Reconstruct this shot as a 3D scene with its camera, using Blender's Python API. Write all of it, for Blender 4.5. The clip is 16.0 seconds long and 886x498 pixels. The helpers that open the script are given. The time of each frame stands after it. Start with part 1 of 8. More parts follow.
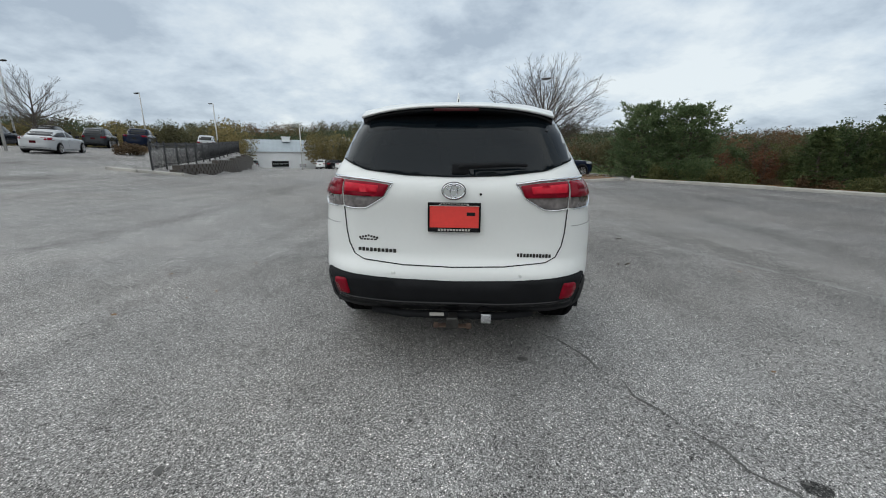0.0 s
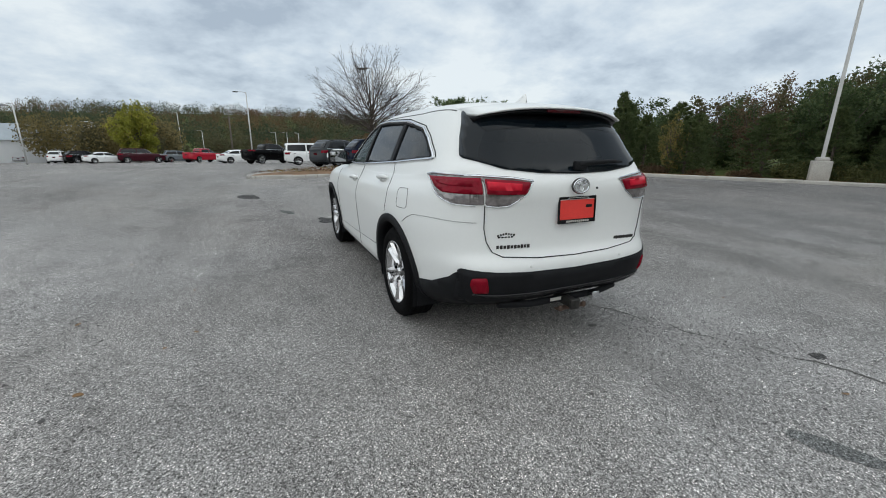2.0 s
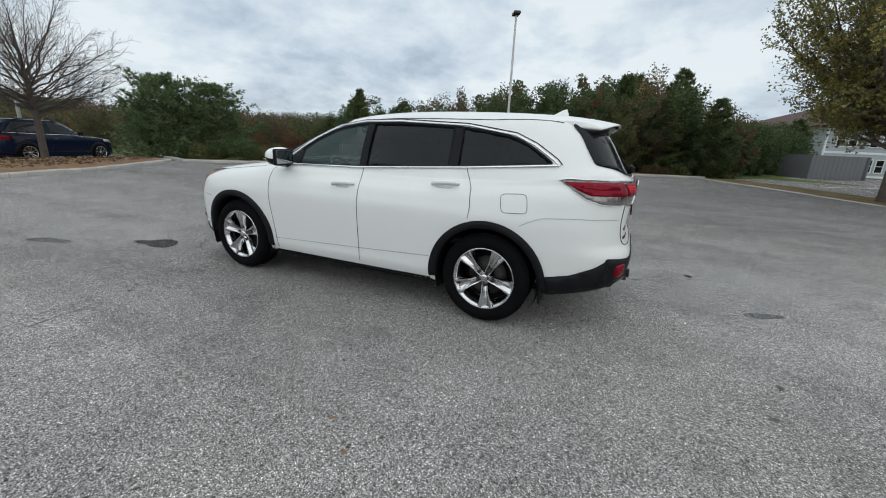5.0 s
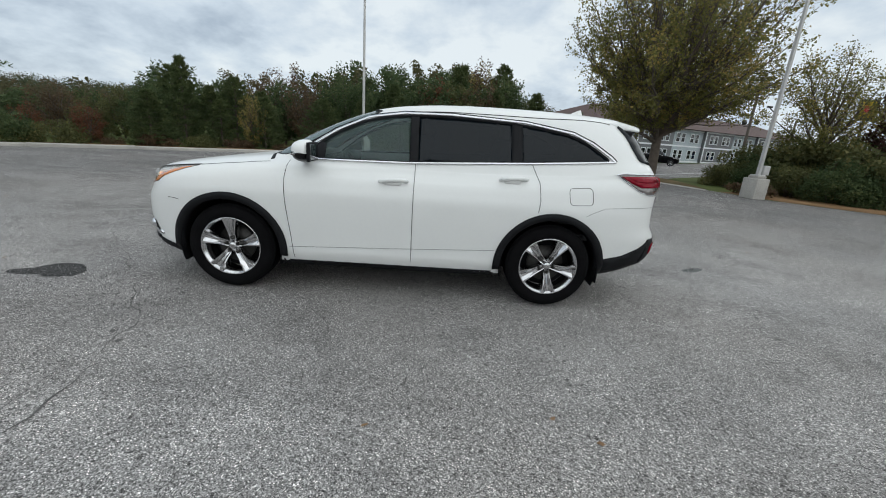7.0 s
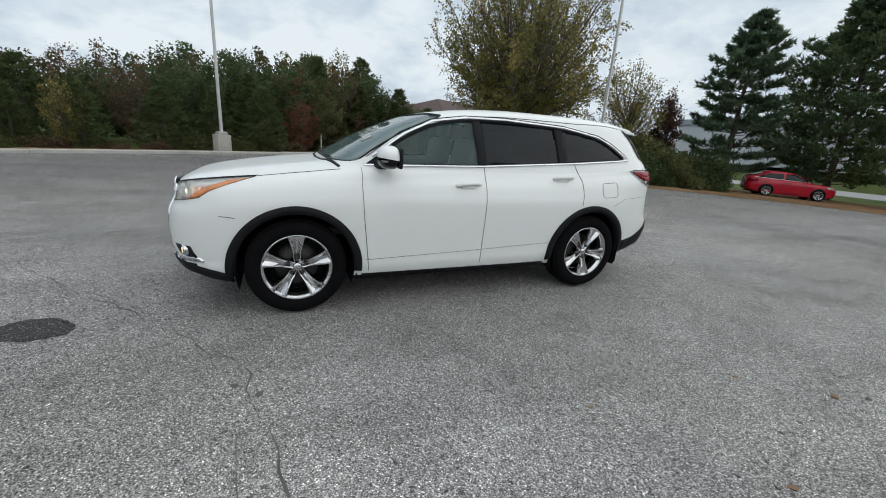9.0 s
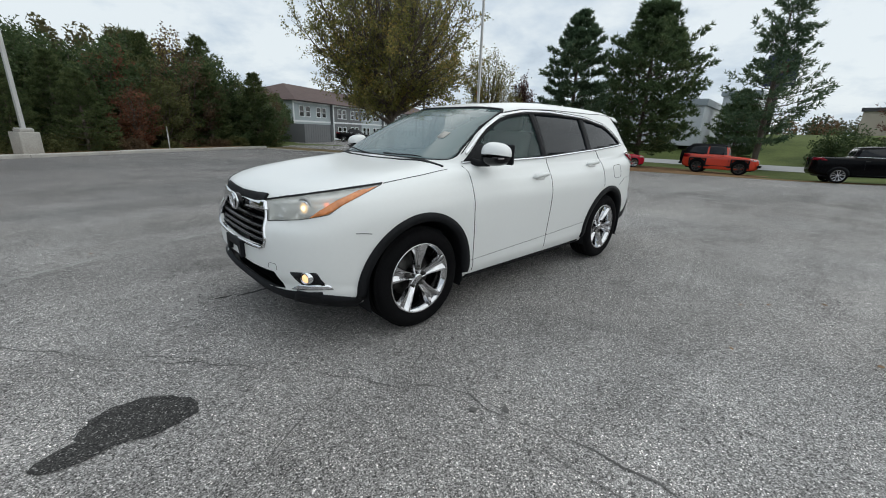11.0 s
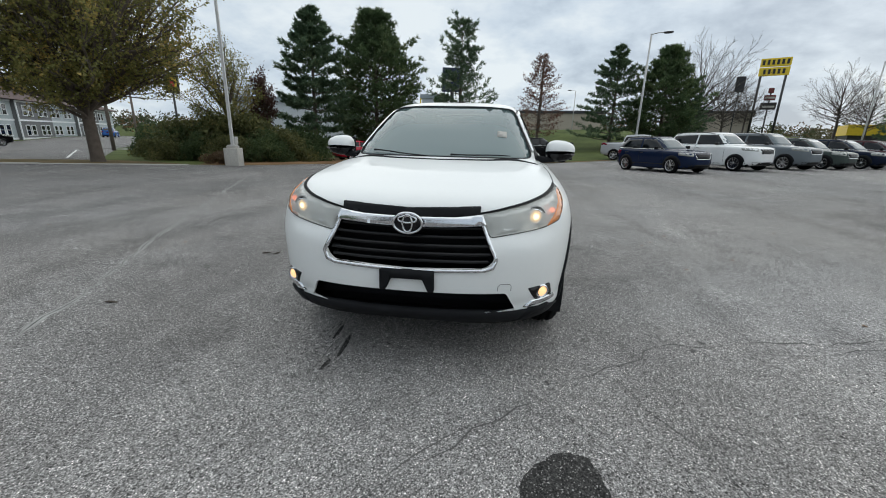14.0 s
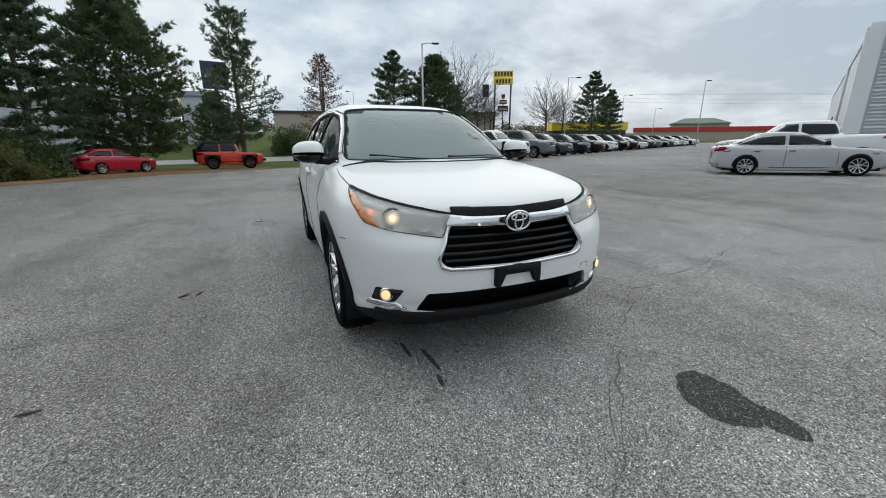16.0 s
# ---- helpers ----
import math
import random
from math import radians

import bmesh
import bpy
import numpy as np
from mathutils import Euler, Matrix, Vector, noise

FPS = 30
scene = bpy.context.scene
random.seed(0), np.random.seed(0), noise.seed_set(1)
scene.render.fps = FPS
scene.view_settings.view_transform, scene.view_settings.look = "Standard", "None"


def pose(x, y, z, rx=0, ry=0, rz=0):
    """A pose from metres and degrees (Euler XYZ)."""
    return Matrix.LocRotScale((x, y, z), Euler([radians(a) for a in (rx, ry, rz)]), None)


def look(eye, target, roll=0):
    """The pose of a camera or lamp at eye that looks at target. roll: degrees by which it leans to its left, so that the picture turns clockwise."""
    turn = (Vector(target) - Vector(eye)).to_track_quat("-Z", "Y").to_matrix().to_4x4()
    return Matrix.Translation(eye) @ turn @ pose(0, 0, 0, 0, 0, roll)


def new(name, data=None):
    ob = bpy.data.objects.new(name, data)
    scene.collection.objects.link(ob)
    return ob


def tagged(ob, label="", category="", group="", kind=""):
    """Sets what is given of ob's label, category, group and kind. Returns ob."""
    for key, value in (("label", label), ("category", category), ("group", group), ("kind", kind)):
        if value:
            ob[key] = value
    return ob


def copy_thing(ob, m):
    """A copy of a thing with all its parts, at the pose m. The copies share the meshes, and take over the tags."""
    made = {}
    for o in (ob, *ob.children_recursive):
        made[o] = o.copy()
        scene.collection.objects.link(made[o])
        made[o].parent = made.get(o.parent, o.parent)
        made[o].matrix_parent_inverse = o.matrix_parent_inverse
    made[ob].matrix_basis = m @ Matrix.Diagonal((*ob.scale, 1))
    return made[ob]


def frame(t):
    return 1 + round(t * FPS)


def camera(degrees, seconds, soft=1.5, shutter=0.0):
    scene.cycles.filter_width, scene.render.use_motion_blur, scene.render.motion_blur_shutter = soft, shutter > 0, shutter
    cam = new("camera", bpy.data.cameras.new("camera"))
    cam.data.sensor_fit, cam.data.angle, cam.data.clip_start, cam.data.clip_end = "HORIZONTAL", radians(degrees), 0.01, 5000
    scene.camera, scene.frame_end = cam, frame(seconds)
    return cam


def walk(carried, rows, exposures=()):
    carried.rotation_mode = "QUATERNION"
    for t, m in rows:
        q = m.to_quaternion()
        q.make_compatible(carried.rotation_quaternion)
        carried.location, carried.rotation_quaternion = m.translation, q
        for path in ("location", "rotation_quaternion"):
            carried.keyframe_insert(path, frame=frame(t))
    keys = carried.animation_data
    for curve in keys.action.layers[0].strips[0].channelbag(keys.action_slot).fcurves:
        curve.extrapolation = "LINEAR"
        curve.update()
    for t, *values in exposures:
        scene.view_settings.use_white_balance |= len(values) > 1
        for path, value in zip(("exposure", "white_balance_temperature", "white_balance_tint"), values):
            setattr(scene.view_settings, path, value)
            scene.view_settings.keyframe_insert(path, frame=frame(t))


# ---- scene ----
from mathutils.bvhtree import BVHTree
from mathutils.geometry import delaunay_2d_cdt

cam = camera(96.5, 16.0, soft=1.0)
PATH = [
    (0, (0.089, -4.713, 1.363), (-0.038, -2.775, 0.888), 0.3),
    (0.5, (-0.393, -4.775, 1.382), (-0.249, -2.841, 0.896), 0.3),
    (1, (-0.876, -4.693, 1.407), (-0.504, -2.796, 0.894), 0.5),
    (1.5, (-1.377, -4.587, 1.41), (-0.783, -2.747, 0.896), 0.4),
    (2, (-1.863, -4.394, 1.406), (-1.062, -2.636, 0.888), 0.5),
    (2.5, (-2.328, -4.183, 1.418), (-1.306, -2.54, 0.911), 0.8),
    (3, (-2.73, -3.917, 1.411), (-1.516, -2.411, 0.904), 1.4),
    (3.5, (-3.1, -3.569, 1.432), (-1.714, -2.217, 0.93), 1.7),
    (4, (-3.418, -3.191, 1.447), (-1.875, -2.02, 0.948), 2.0),
    (4.5, (-3.631, -2.758, 1.452), (-1.966, -1.774, 0.943), 2.2),
    (5, (-3.859, -2.33, 1.445), (-2.096, -1.547, 0.919), 2.5),
    (7.5, (-4.263, 0.12, 1.449), (-2.355, -0.096, 0.889), 4.2),
    (8, (-4.197, 0.621, 1.439), (-2.313, 0.233, 0.89), 4.1),
    (8.5, (-4.142, 1.069, 1.42), (-2.301, 0.489, 0.898), 3.8),
    (9, (-4.0, 1.495, 1.408), (-2.226, 0.744, 0.868), 4.0),
    (11.5, (-2.604, 3.452, 1.378), (-1.356, 1.997, 0.81), 1.4),
    (12, (-2.212, 3.741, 1.346), (-1.128, 2.16, 0.775), 1.1),
    (12.5, (-1.757, 3.978, 1.322), (-0.863, 2.291, 0.73), 1.3),
    (13, (-1.301, 4.141, 1.307), (-0.608, 2.356, 0.727), 1.2),
    (13.5, (-0.888, 4.262, 1.305), (-0.412, 2.405, 0.735), 0.9),
    (14, (-0.46, 4.33, 1.338), (-0.21, 2.423, 0.788), 1.4),
    (14.5, (-0.037, 4.395, 1.338), (-0.046, 2.469, 0.799), 1.5),
    (15, (0.402, 4.371, 1.345), (0.138, 2.465, 0.799), 1.0),
    (15.5, (0.84, 4.313, 1.344), (0.333, 2.454, 0.81), 0.2),
    (16, (1.251, 4.185, 1.338), (0.509, 2.407, 0.8), -0.2),
]
walk(cam, [(t, look(eye, target, roll)) for t, eye, target, roll in PATH])

# ---- world and light ----
world = bpy.data.worlds.new("overcast_sky")
scene.world = world
world.use_nodes = True
WN, WL = world.node_tree.nodes, world.node_tree.links
WN.clear()


def wnode(kind, **inputs):
    n = WN.new(kind)
    for k, v in inputs.items():
        n.inputs[k.replace("_", " ")].default_value = v
    return n


SUN_ELEVATION, SUN_TURN = radians(34), radians(225)
sky = WN.new("ShaderNodeTexSky")
sky.sky_type, sky.sun_disc = "NISHITA", False
sky.sun_elevation, sky.sun_rotation, sky.air_density, sky.dust_density = SUN_ELEVATION, SUN_TURN, 1.0, 2.0
coord = WN.new("ShaderNodeTexCoord")
# the cloud deck is flat: divide the direction by its height
sep = WN.new("ShaderNodeSeparateXYZ")
WL.new(coord.outputs["Generated"], sep.inputs[0])
lift = WN.new("ShaderNodeMath")
lift.operation, lift.inputs[1].default_value = "MAXIMUM", 0.0
WL.new(sep.outputs[2], lift.inputs[0])
lift2 = WN.new("ShaderNodeMath")
lift2.operation, lift2.inputs[1].default_value = "ADD", 0.36
WL.new(lift.outputs[0], lift2.inputs[0])
deck = WN.new("ShaderNodeVectorMath")
deck.operation = "DIVIDE"
join = WN.new("ShaderNodeCombineXYZ")
for k in range(3):
    WL.new(lift2.outputs[0], join.inputs[k])
WL.new(coord.outputs["Generated"], deck.inputs[0])
WL.new(join.outputs[0], deck.inputs[1])
big = wnode("ShaderNodeTexNoise", Scale=1.7, Detail=6.0, Roughness=0.55, Distortion=0.15)
small = wnode("ShaderNodeTexNoise", Scale=5.2, Detail=6.0, Roughness=0.58, Distortion=0.1)
WL.new(deck.outputs[0], big.inputs["Vector"])
WL.new(deck.outputs[0], small.inputs["Vector"])
both = WN.new("ShaderNodeMix")
both.inputs[0].default_value = 0.34
WL.new(big.outputs[0], both.inputs[2])
WL.new(small.outputs[0], both.inputs[3])
tone = WN.new("ShaderNodeValToRGB")
tone.color_ramp.elements[0].position, tone.color_ramp.elements[0].color = 0.39, (0.375, 0.450, 0.535, 1)
tone.color_ramp.elements[1].position, tone.color_ramp.elements[1].color = 0.61, (0.725, 0.790, 0.825, 1)
mid = tone.color_ramp.elements.new(0.50)
mid.color = (0.55, 0.635, 0.715, 1)
# the deck is thinner towards +x, where the sun stands behind it
side_light = WN.new("ShaderNodeMath")
side_light.operation, side_light.inputs[1].default_value = "MULTIPLY_ADD", 0.045
WL.new(sep.outputs[0], side_light.inputs[0])
WL.new(both.outputs[0], side_light.inputs[2])
WL.new(side_light.outputs[0], tone.inputs[0])
skyback = WN.new("ShaderNodeBackground")
skyback.inputs[1].default_value = 0.06
WL.new(sky.outputs[0], skyback.inputs[0])
cloudback = WN.new("ShaderNodeBackground")
cloudback.inputs[1].default_value = 1.07
WL.new(tone.outputs[0], cloudback.inputs[0])
mixback = WN.new("ShaderNodeMixShader")
mixback.inputs[0].default_value = 0.88
WL.new(skyback.outputs[0], mixback.inputs[1])
WL.new(cloudback.outputs[0], mixback.inputs[2])
WO = WN.new("ShaderNodeOutputWorld")
WL.new(mixback.outputs[0], WO.inputs[0])

sun_data = bpy.data.lights.new("sun", "SUN")
sun_data.energy, sun_data.angle, sun_data.color = 1.75, radians(165), (1.0, 0.985, 0.90)
sun = new("sun", sun_data)
sun.matrix_world = look((0, 0, 50), (-20 * math.sin(SUN_TURN), -20 * math.cos(SUN_TURN), 50 - 20 * math.tan(SUN_ELEVATION)))
scene.view_settings.exposure = 0.15


# ---- materials ----
def mat(name, col, rough=0.6, metal=0.0, var=0.15, scale=3.0, fine=40.0, bump=0.0, coat=0.0, rand=0.0, spec=0.5, tint=None):
    """A procedural surface: two scales of colour change, a fine relief, and a difference from piece to piece."""
    m = bpy.data.materials.new(name)
    m.use_nodes = True
    n, l = m.node_tree.nodes, m.node_tree.links
    b = n["Principled BSDF"]
    b.inputs["Roughness"].default_value, b.inputs["Metallic"].default_value = rough, metal
    b.inputs["Coat Weight"].default_value, b.inputs["Coat Roughness"].default_value = coat, 0.04
    b.inputs["Specular IOR Level"].default_value = spec
    tc = n.new("ShaderNodeTexCoord")
    a, f = n.new("ShaderNodeTexNoise"), n.new("ShaderNodeTexNoise")
    a.inputs["Scale"].default_value, a.inputs["Detail"].default_value = scale, 5
    f.inputs["Scale"].default_value, f.inputs["Detail"].default_value = fine, 4
    l.new(tc.outputs["Object"], a.inputs["Vector"])
    l.new(tc.outputs["Object"], f.inputs["Vector"])
    mix = n.new("ShaderNodeMix")
    mix.inputs[0].default_value = 0.45
    l.new(a.outputs[0], mix.inputs[2])
    l.new(f.outputs[0], mix.inputs[3])
    ramp = n.new("ShaderNodeValToRGB")
    dark = [c * (1 - var) for c in col]
    light = [min(1.0, c * (1 + var)) for c in (tint or col)]
    ramp.color_ramp.elements[0].position, ramp.color_ramp.elements[0].color = 0.32, (*dark, 1)
    ramp.color_ramp.elements[1].position, ramp.color_ramp.elements[1].color = 0.68, (*light, 1)
    l.new(mix.outputs[0], ramp.inputs[0])
    out = ramp.outputs[0]
    if rand:
        info, hsv, mr = n.new("ShaderNodeObjectInfo"), n.new("ShaderNodeHueSaturation"), n.new("ShaderNodeMapRange")
        mr.inputs["To Min"].default_value, mr.inputs["To Max"].default_value = 1 - rand, 1 + rand
        l.new(info.outputs["Random"], mr.inputs[0])
        l.new(mr.outputs[0], hsv.inputs["Value"])
        l.new(out, hsv.inputs["Color"])
        out = hsv.outputs[0]
    l.new(out, b.inputs["Base Color"])
    if bump:
        bp = n.new("ShaderNodeBump")
        bp.inputs["Strength"].default_value, bp.inputs["Distance"].default_value = bump, 0.02
        l.new(f.outputs[0], bp.inputs["Height"])
        l.new(bp.outputs[0], b.inputs["Normal"])
    return m


def leaf_mat(name, col, col2, rough=0.6, drift=0.5, each=0.45):
    """Leaves: colour drifts between two hues, from clump to clump and over the crown; a little light comes through."""
    m = bpy.data.materials.new(name)
    m.use_nodes = True
    n, l = m.node_tree.nodes, m.node_tree.links
    b = n["Principled BSDF"]
    b.inputs["Roughness"].default_value, b.inputs["Specular IOR Level"].default_value = rough, 0.2
    geo, tc, a, add = n.new("ShaderNodeNewGeometry"), n.new("ShaderNodeTexCoord"), n.new("ShaderNodeTexNoise"), n.new("ShaderNodeMath")
    a.inputs["Scale"].default_value, a.inputs["Detail"].default_value = drift, 3
    l.new(tc.outputs["Object"], a.inputs["Vector"])
    add.operation = "MULTIPLY_ADD"
    add.inputs[1].default_value = each
    l.new(geo.outputs["Random Per Island"], add.inputs[0])
    sh = n.new("ShaderNodeMath")
    sh.operation, sh.inputs[1].default_value = "SUBTRACT", each * 0.5
    l.new(a.outputs[0], sh.inputs[0])
    l.new(sh.outputs[0], add.inputs[2])
    ramp = n.new("ShaderNodeValToRGB")
    ramp.color_ramp.elements[0].position, ramp.color_ramp.elements[0].color = 0.25, (*[c * 0.75 for c in col], 1)
    ramp.color_ramp.elements[1].position, ramp.color_ramp.elements[1].color = 0.85, (*col2, 1)
    e = ramp.color_ramp.elements.new(0.55)
    e.color = (*col, 1)
    l.new(add.outputs[0], ramp.inputs[0])
    l.new(ramp.outputs[0], b.inputs["Base Color"])
    tr, mx = n.new("ShaderNodeBsdfTranslucent"), n.new("ShaderNodeMixShader")
    mx.inputs[0].default_value = 0.42
    l.new(ramp.outputs[0], tr.inputs[0])
    l.new(b.outputs[0], mx.inputs[1])
    l.new(tr.outputs[0], mx.inputs[2])
    l.new(mx.outputs[0], n["Material Output"].inputs[0])
    return m


def glass_mat(name, col, alpha_rough=0.02, clear=0.5, spec=0.6):
    """Tinted pane: clear glass mixed with a glossy film of the given colour."""
    m = bpy.data.materials.new(name)
    m.use_nodes = True
    n, l = m.node_tree.nodes, m.node_tree.links
    b = n["Principled BSDF"]
    b.inputs["Base Color"].default_value, b.inputs["Roughness"].default_value = (*col, 1), alpha_rough
    b.inputs["Specular IOR Level"].default_value = spec
    tr, mx, out = n.new("ShaderNodeBsdfTransparent"), n.new("ShaderNodeMixShader"), n["Material Output"]
    tr.inputs[0].default_value = (*[0.55 + 0.3 * clear] * 3, 1)
    mx.inputs[0].default_value = clear
    l.new(b.outputs[0], mx.inputs[1])
    l.new(tr.outputs[0], mx.inputs[2])
    l.new(mx.outputs[0], out.inputs[0])
    return m


def glow_mat(name, col, power):
    m = bpy.data.materials.new(name)
    m.use_nodes = True
    b = m.node_tree.nodes["Principled BSDF"]
    b.inputs["Base Color"].default_value = (*col, 1)
    b.inputs["Emission Color"].default_value, b.inputs["Emission Strength"].default_value = (*col, 1), power
    return m


def asphalt_mat(name="asphalt", tone=(0.313, 0.302, 0.293), rough=0.85, dry=3.2):
    """Worn parking-lot asphalt: bare light stones in a grey binder, broad stains and faint tyre-worn streaks."""
    m = bpy.data.materials.new(name)
    m.use_nodes = True
    n, l = m.node_tree.nodes, m.node_tree.links
    b = n["Principled BSDF"]
    b.inputs["Roughness"].default_value, b.inputs["Specular IOR Level"].default_value = rough, 0.12
    tc = n.new("ShaderNodeTexCoord")

    def tex(kind, scale, **kw):
        t = n.new(kind)
        t.inputs["Scale"].default_value = scale
        for k, v in kw.items():
            t.inputs[k].default_value = v
        l.new(tc.outputs["Object"], t.inputs["Vector"])
        return t

    def ramp(src, *stops):
        r = n.new("ShaderNodeValToRGB")
        els = r.color_ramp.elements
        while len(els) < len(stops):
            els.new(0.5)
        for e, (p, c) in zip(els, stops):
            e.position, e.color = p, (c, c, c, 1)
        l.new(src, r.inputs[0])
        return r.outputs[0]

    def mult(a, c, mode="MULTIPLY"):
        x = n.new("ShaderNodeMix")
        x.data_type, x.blend_type = "RGBA", mode
        x.inputs[0].default_value = 1.0
        l.new(a, x.inputs[6])
        l.new(c, x.inputs[7])
        return x.outputs[2]

    stone = tex("ShaderNodeTexVoronoi", 190.0)
    stone2 = tex("ShaderNodeTexVoronoi", 62.0)
    grit = tex("ShaderNodeTexNoise", 160.0, Detail=3.0)
    blot = tex("ShaderNodeTexNoise", 1.6, Detail=6.0, Roughness=0.65)
    broad = tex("ShaderNodeTexNoise", 0.16, Detail=5.0, Roughness=0.6, Distortion=0.6)
    s1 = ramp(stone.outputs["Color"], (0.12, 0.16), (0.5, 0.76), (0.78, 1.35), (0.94, dry))
    s2 = ramp(stone2.outputs["Color"], (0.05, 0.34), (0.16, 0.92), (0.84, 1.03), (0.97, 1.6))
    g = ramp(grit.outputs[0], (0.3, 0.48), (0.7, 1.5))
    bl = ramp(blot.outputs[0], (0.3, 0.80), (0.5, 1.0), (0.75, 1.12))
    br = ramp(broad.outputs[0], (0.3, 0.72), (0.5, 0.98), (0.7, 1.15))
    # the tone runs unevenly from paler by the car to darker towards the kerb
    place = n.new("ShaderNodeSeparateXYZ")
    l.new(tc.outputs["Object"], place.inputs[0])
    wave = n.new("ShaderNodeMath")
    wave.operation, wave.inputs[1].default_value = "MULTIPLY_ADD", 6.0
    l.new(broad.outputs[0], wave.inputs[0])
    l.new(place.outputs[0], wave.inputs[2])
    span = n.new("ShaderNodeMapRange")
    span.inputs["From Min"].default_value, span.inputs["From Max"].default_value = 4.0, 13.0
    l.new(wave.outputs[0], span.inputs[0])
    side_tone = ramp(span.outputs[0], (0.0, 1.08), (1.0, 0.78))
    # tyre-swept streaks
    lay, sweep = n.new("ShaderNodeMapping"), n.new("ShaderNodeTexNoise")
    lay.inputs["Rotation"].default_value, lay.inputs["Scale"].default_value = (0, 0, 0.5), (0.9, 0.13, 1.0)
    sweep.inputs["Scale"].default_value, sweep.inputs["Detail"].default_value, sweep.inputs["Distortion"].default_value = 1.0, 5.0, 0.7
    l.new(tc.outputs["Object"], lay.inputs["Vector"])
    l.new(lay.outputs[0], sweep.inputs["Vector"])
    sw = ramp(sweep.outputs[0], (0.34, 0.84), (0.5, 1.0), (0.68, 1.08))
    val = mult(mult(mult(mult(mult(mult(s1, s2), g), bl), br), side_tone), sw)
    base = n.new("ShaderNodeRGB")
    base.outputs[0].default_value = (*tone, 1)
    # dusty brown in some places, bluish grey in others
    hue = n.new("ShaderNodeValToRGB")
    hue.color_ramp.elements[0].position, hue.color_ramp.elements[0].color = 0.38, (1.012, 0.998, 0.985, 1)
    hue.color_ramp.elements[1].position, hue.color_ramp.elements[1].color = 0.62, (0.996, 1.0, 1.006, 1)
    l.new(tex("ShaderNodeTexNoise", 0.23, Detail=4.0, Distortion=0.8).outputs[0], hue.inputs[0])
    l.new(mult(mult(val, base.outputs[0]), hue.outputs[0]), b.inputs["Base Color"])
    bp = n.new("ShaderNodeBump")
    bp.inputs["Strength"].default_value, bp.inputs["Distance"].default_value = 0.6, 0.006
    l.new(s1, bp.inputs["Height"])
    l.new(bp.outputs[0], b.inputs["Normal"])
    return m


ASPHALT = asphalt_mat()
CRACK = mat("asphalt_crack", (0.095, 0.092, 0.088), 0.95, var=0.4, scale=9)
STAIN = asphalt_mat("damp_asphalt", (0.056, 0.054, 0.052), 0.6, 7.0)
FAINT_STAIN = asphalt_mat("faded_oil_stain", (0.15, 0.153, 0.15), 0.75)
CONCRETE = mat("concrete", (0.40, 0.385, 0.355), 0.9, var=0.25, scale=1.6, fine=30, bump=0.25)
WHITE_PAINT = mat("pearl_white_paint", (0.745, 0.757, 0.745), 0.42, var=0.015, scale=2, coat=0.45)
BLACK_TRIM = mat("black_plastic", (0.0095, 0.010, 0.0115), 0.6, var=0.3, scale=9, fine=120, bump=0.05, spec=0.14)
GLOSS_BLACK = mat("gloss_black", (0.006, 0.006, 0.007), 0.22, var=0.1, coat=0.0, spec=0.3)
RUBBER = mat("tyre_rubber", (0.005, 0.005, 0.0055), 0.8, var=0.35, scale=11, fine=80, bump=0.2, spec=0.06)
CHROME = mat("chrome", (0.72, 0.73, 0.75), 0.12, 1.0, var=0.05, scale=6)
MIRROR_GLASS = mat("dark_mirror_glass", (0.30, 0.31, 0.32), 0.03, 1.0, var=0.03)
ALLOY = mat("alloy", (0.55, 0.55, 0.56), 0.22, 1.0, var=0.10, scale=9)
DARK_METAL = mat("dark_metal", (0.06, 0.058, 0.055), 0.5, 0.8, var=0.4, scale=12)
RUST = mat("rusty_steel", (0.075, 0.048, 0.036), 0.8, 0.3, var=0.5, scale=14, fine=70, bump=0.3)
PRIVACY = glass_mat("privacy_glass", (0.004, 0.007, 0.010), clear=0.06, spec=0.26)
# front door glass: a paler film colour carries the haze of reflected sky
CLEAR = glass_mat("hazed_tinted_glass", (0.11, 0.165, 0.165), clear=0.72, spec=0.9)
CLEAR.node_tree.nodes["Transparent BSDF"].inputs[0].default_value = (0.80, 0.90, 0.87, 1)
# windscreen: sky reflection is painted in as a pale blue-green film colour
SCREEN = glass_mat("sky_filmed_windscreen", (0.145, 0.212, 0.216), clear=0.28, spec=0.5)
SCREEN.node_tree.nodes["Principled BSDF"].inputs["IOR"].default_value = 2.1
# parked cars' windscreens: reflected sky is put into the lighter base colour
CAR_SCREEN = mat("sky_toned_windscreen", (0.085, 0.112, 0.122), 0.06, var=0.3, scale=1.2, coat=0.3, spec=0.4)
LENS_GLASS = glass_mat("lamp_lens_glass", (0.76, 0.77, 0.73), clear=0.57, spec=0.5)
LENS_GLASS.node_tree.nodes["Transparent BSDF"].inputs[0].default_value = (0.96, 0.96, 0.95, 1)
LAMP_BOWL = mat("lamp_reflector_bowl", (0.66, 0.66, 0.63), 0.3, 0.2, var=0.3, scale=14)
CAR_GLASS = mat("dark_car_glass", (0.006, 0.008, 0.010), 0.06, var=0.2, spec=0.35)
RED_LENS = mat("red_lens", (0.19, 0.004, 0.014), 0.2, var=0.2, scale=14, coat=0.05, spec=0.1)
RED_BRIGHT = mat("bright_red_lens", (0.50, 0.014, 0.032), 0.2, var=0.15, scale=30, spec=0.15)
RED_DARK = mat("dark_red_lens", (0.055, 0.003, 0.006), 0.15, var=0.25, scale=14, coat=0.2, spec=0.3)
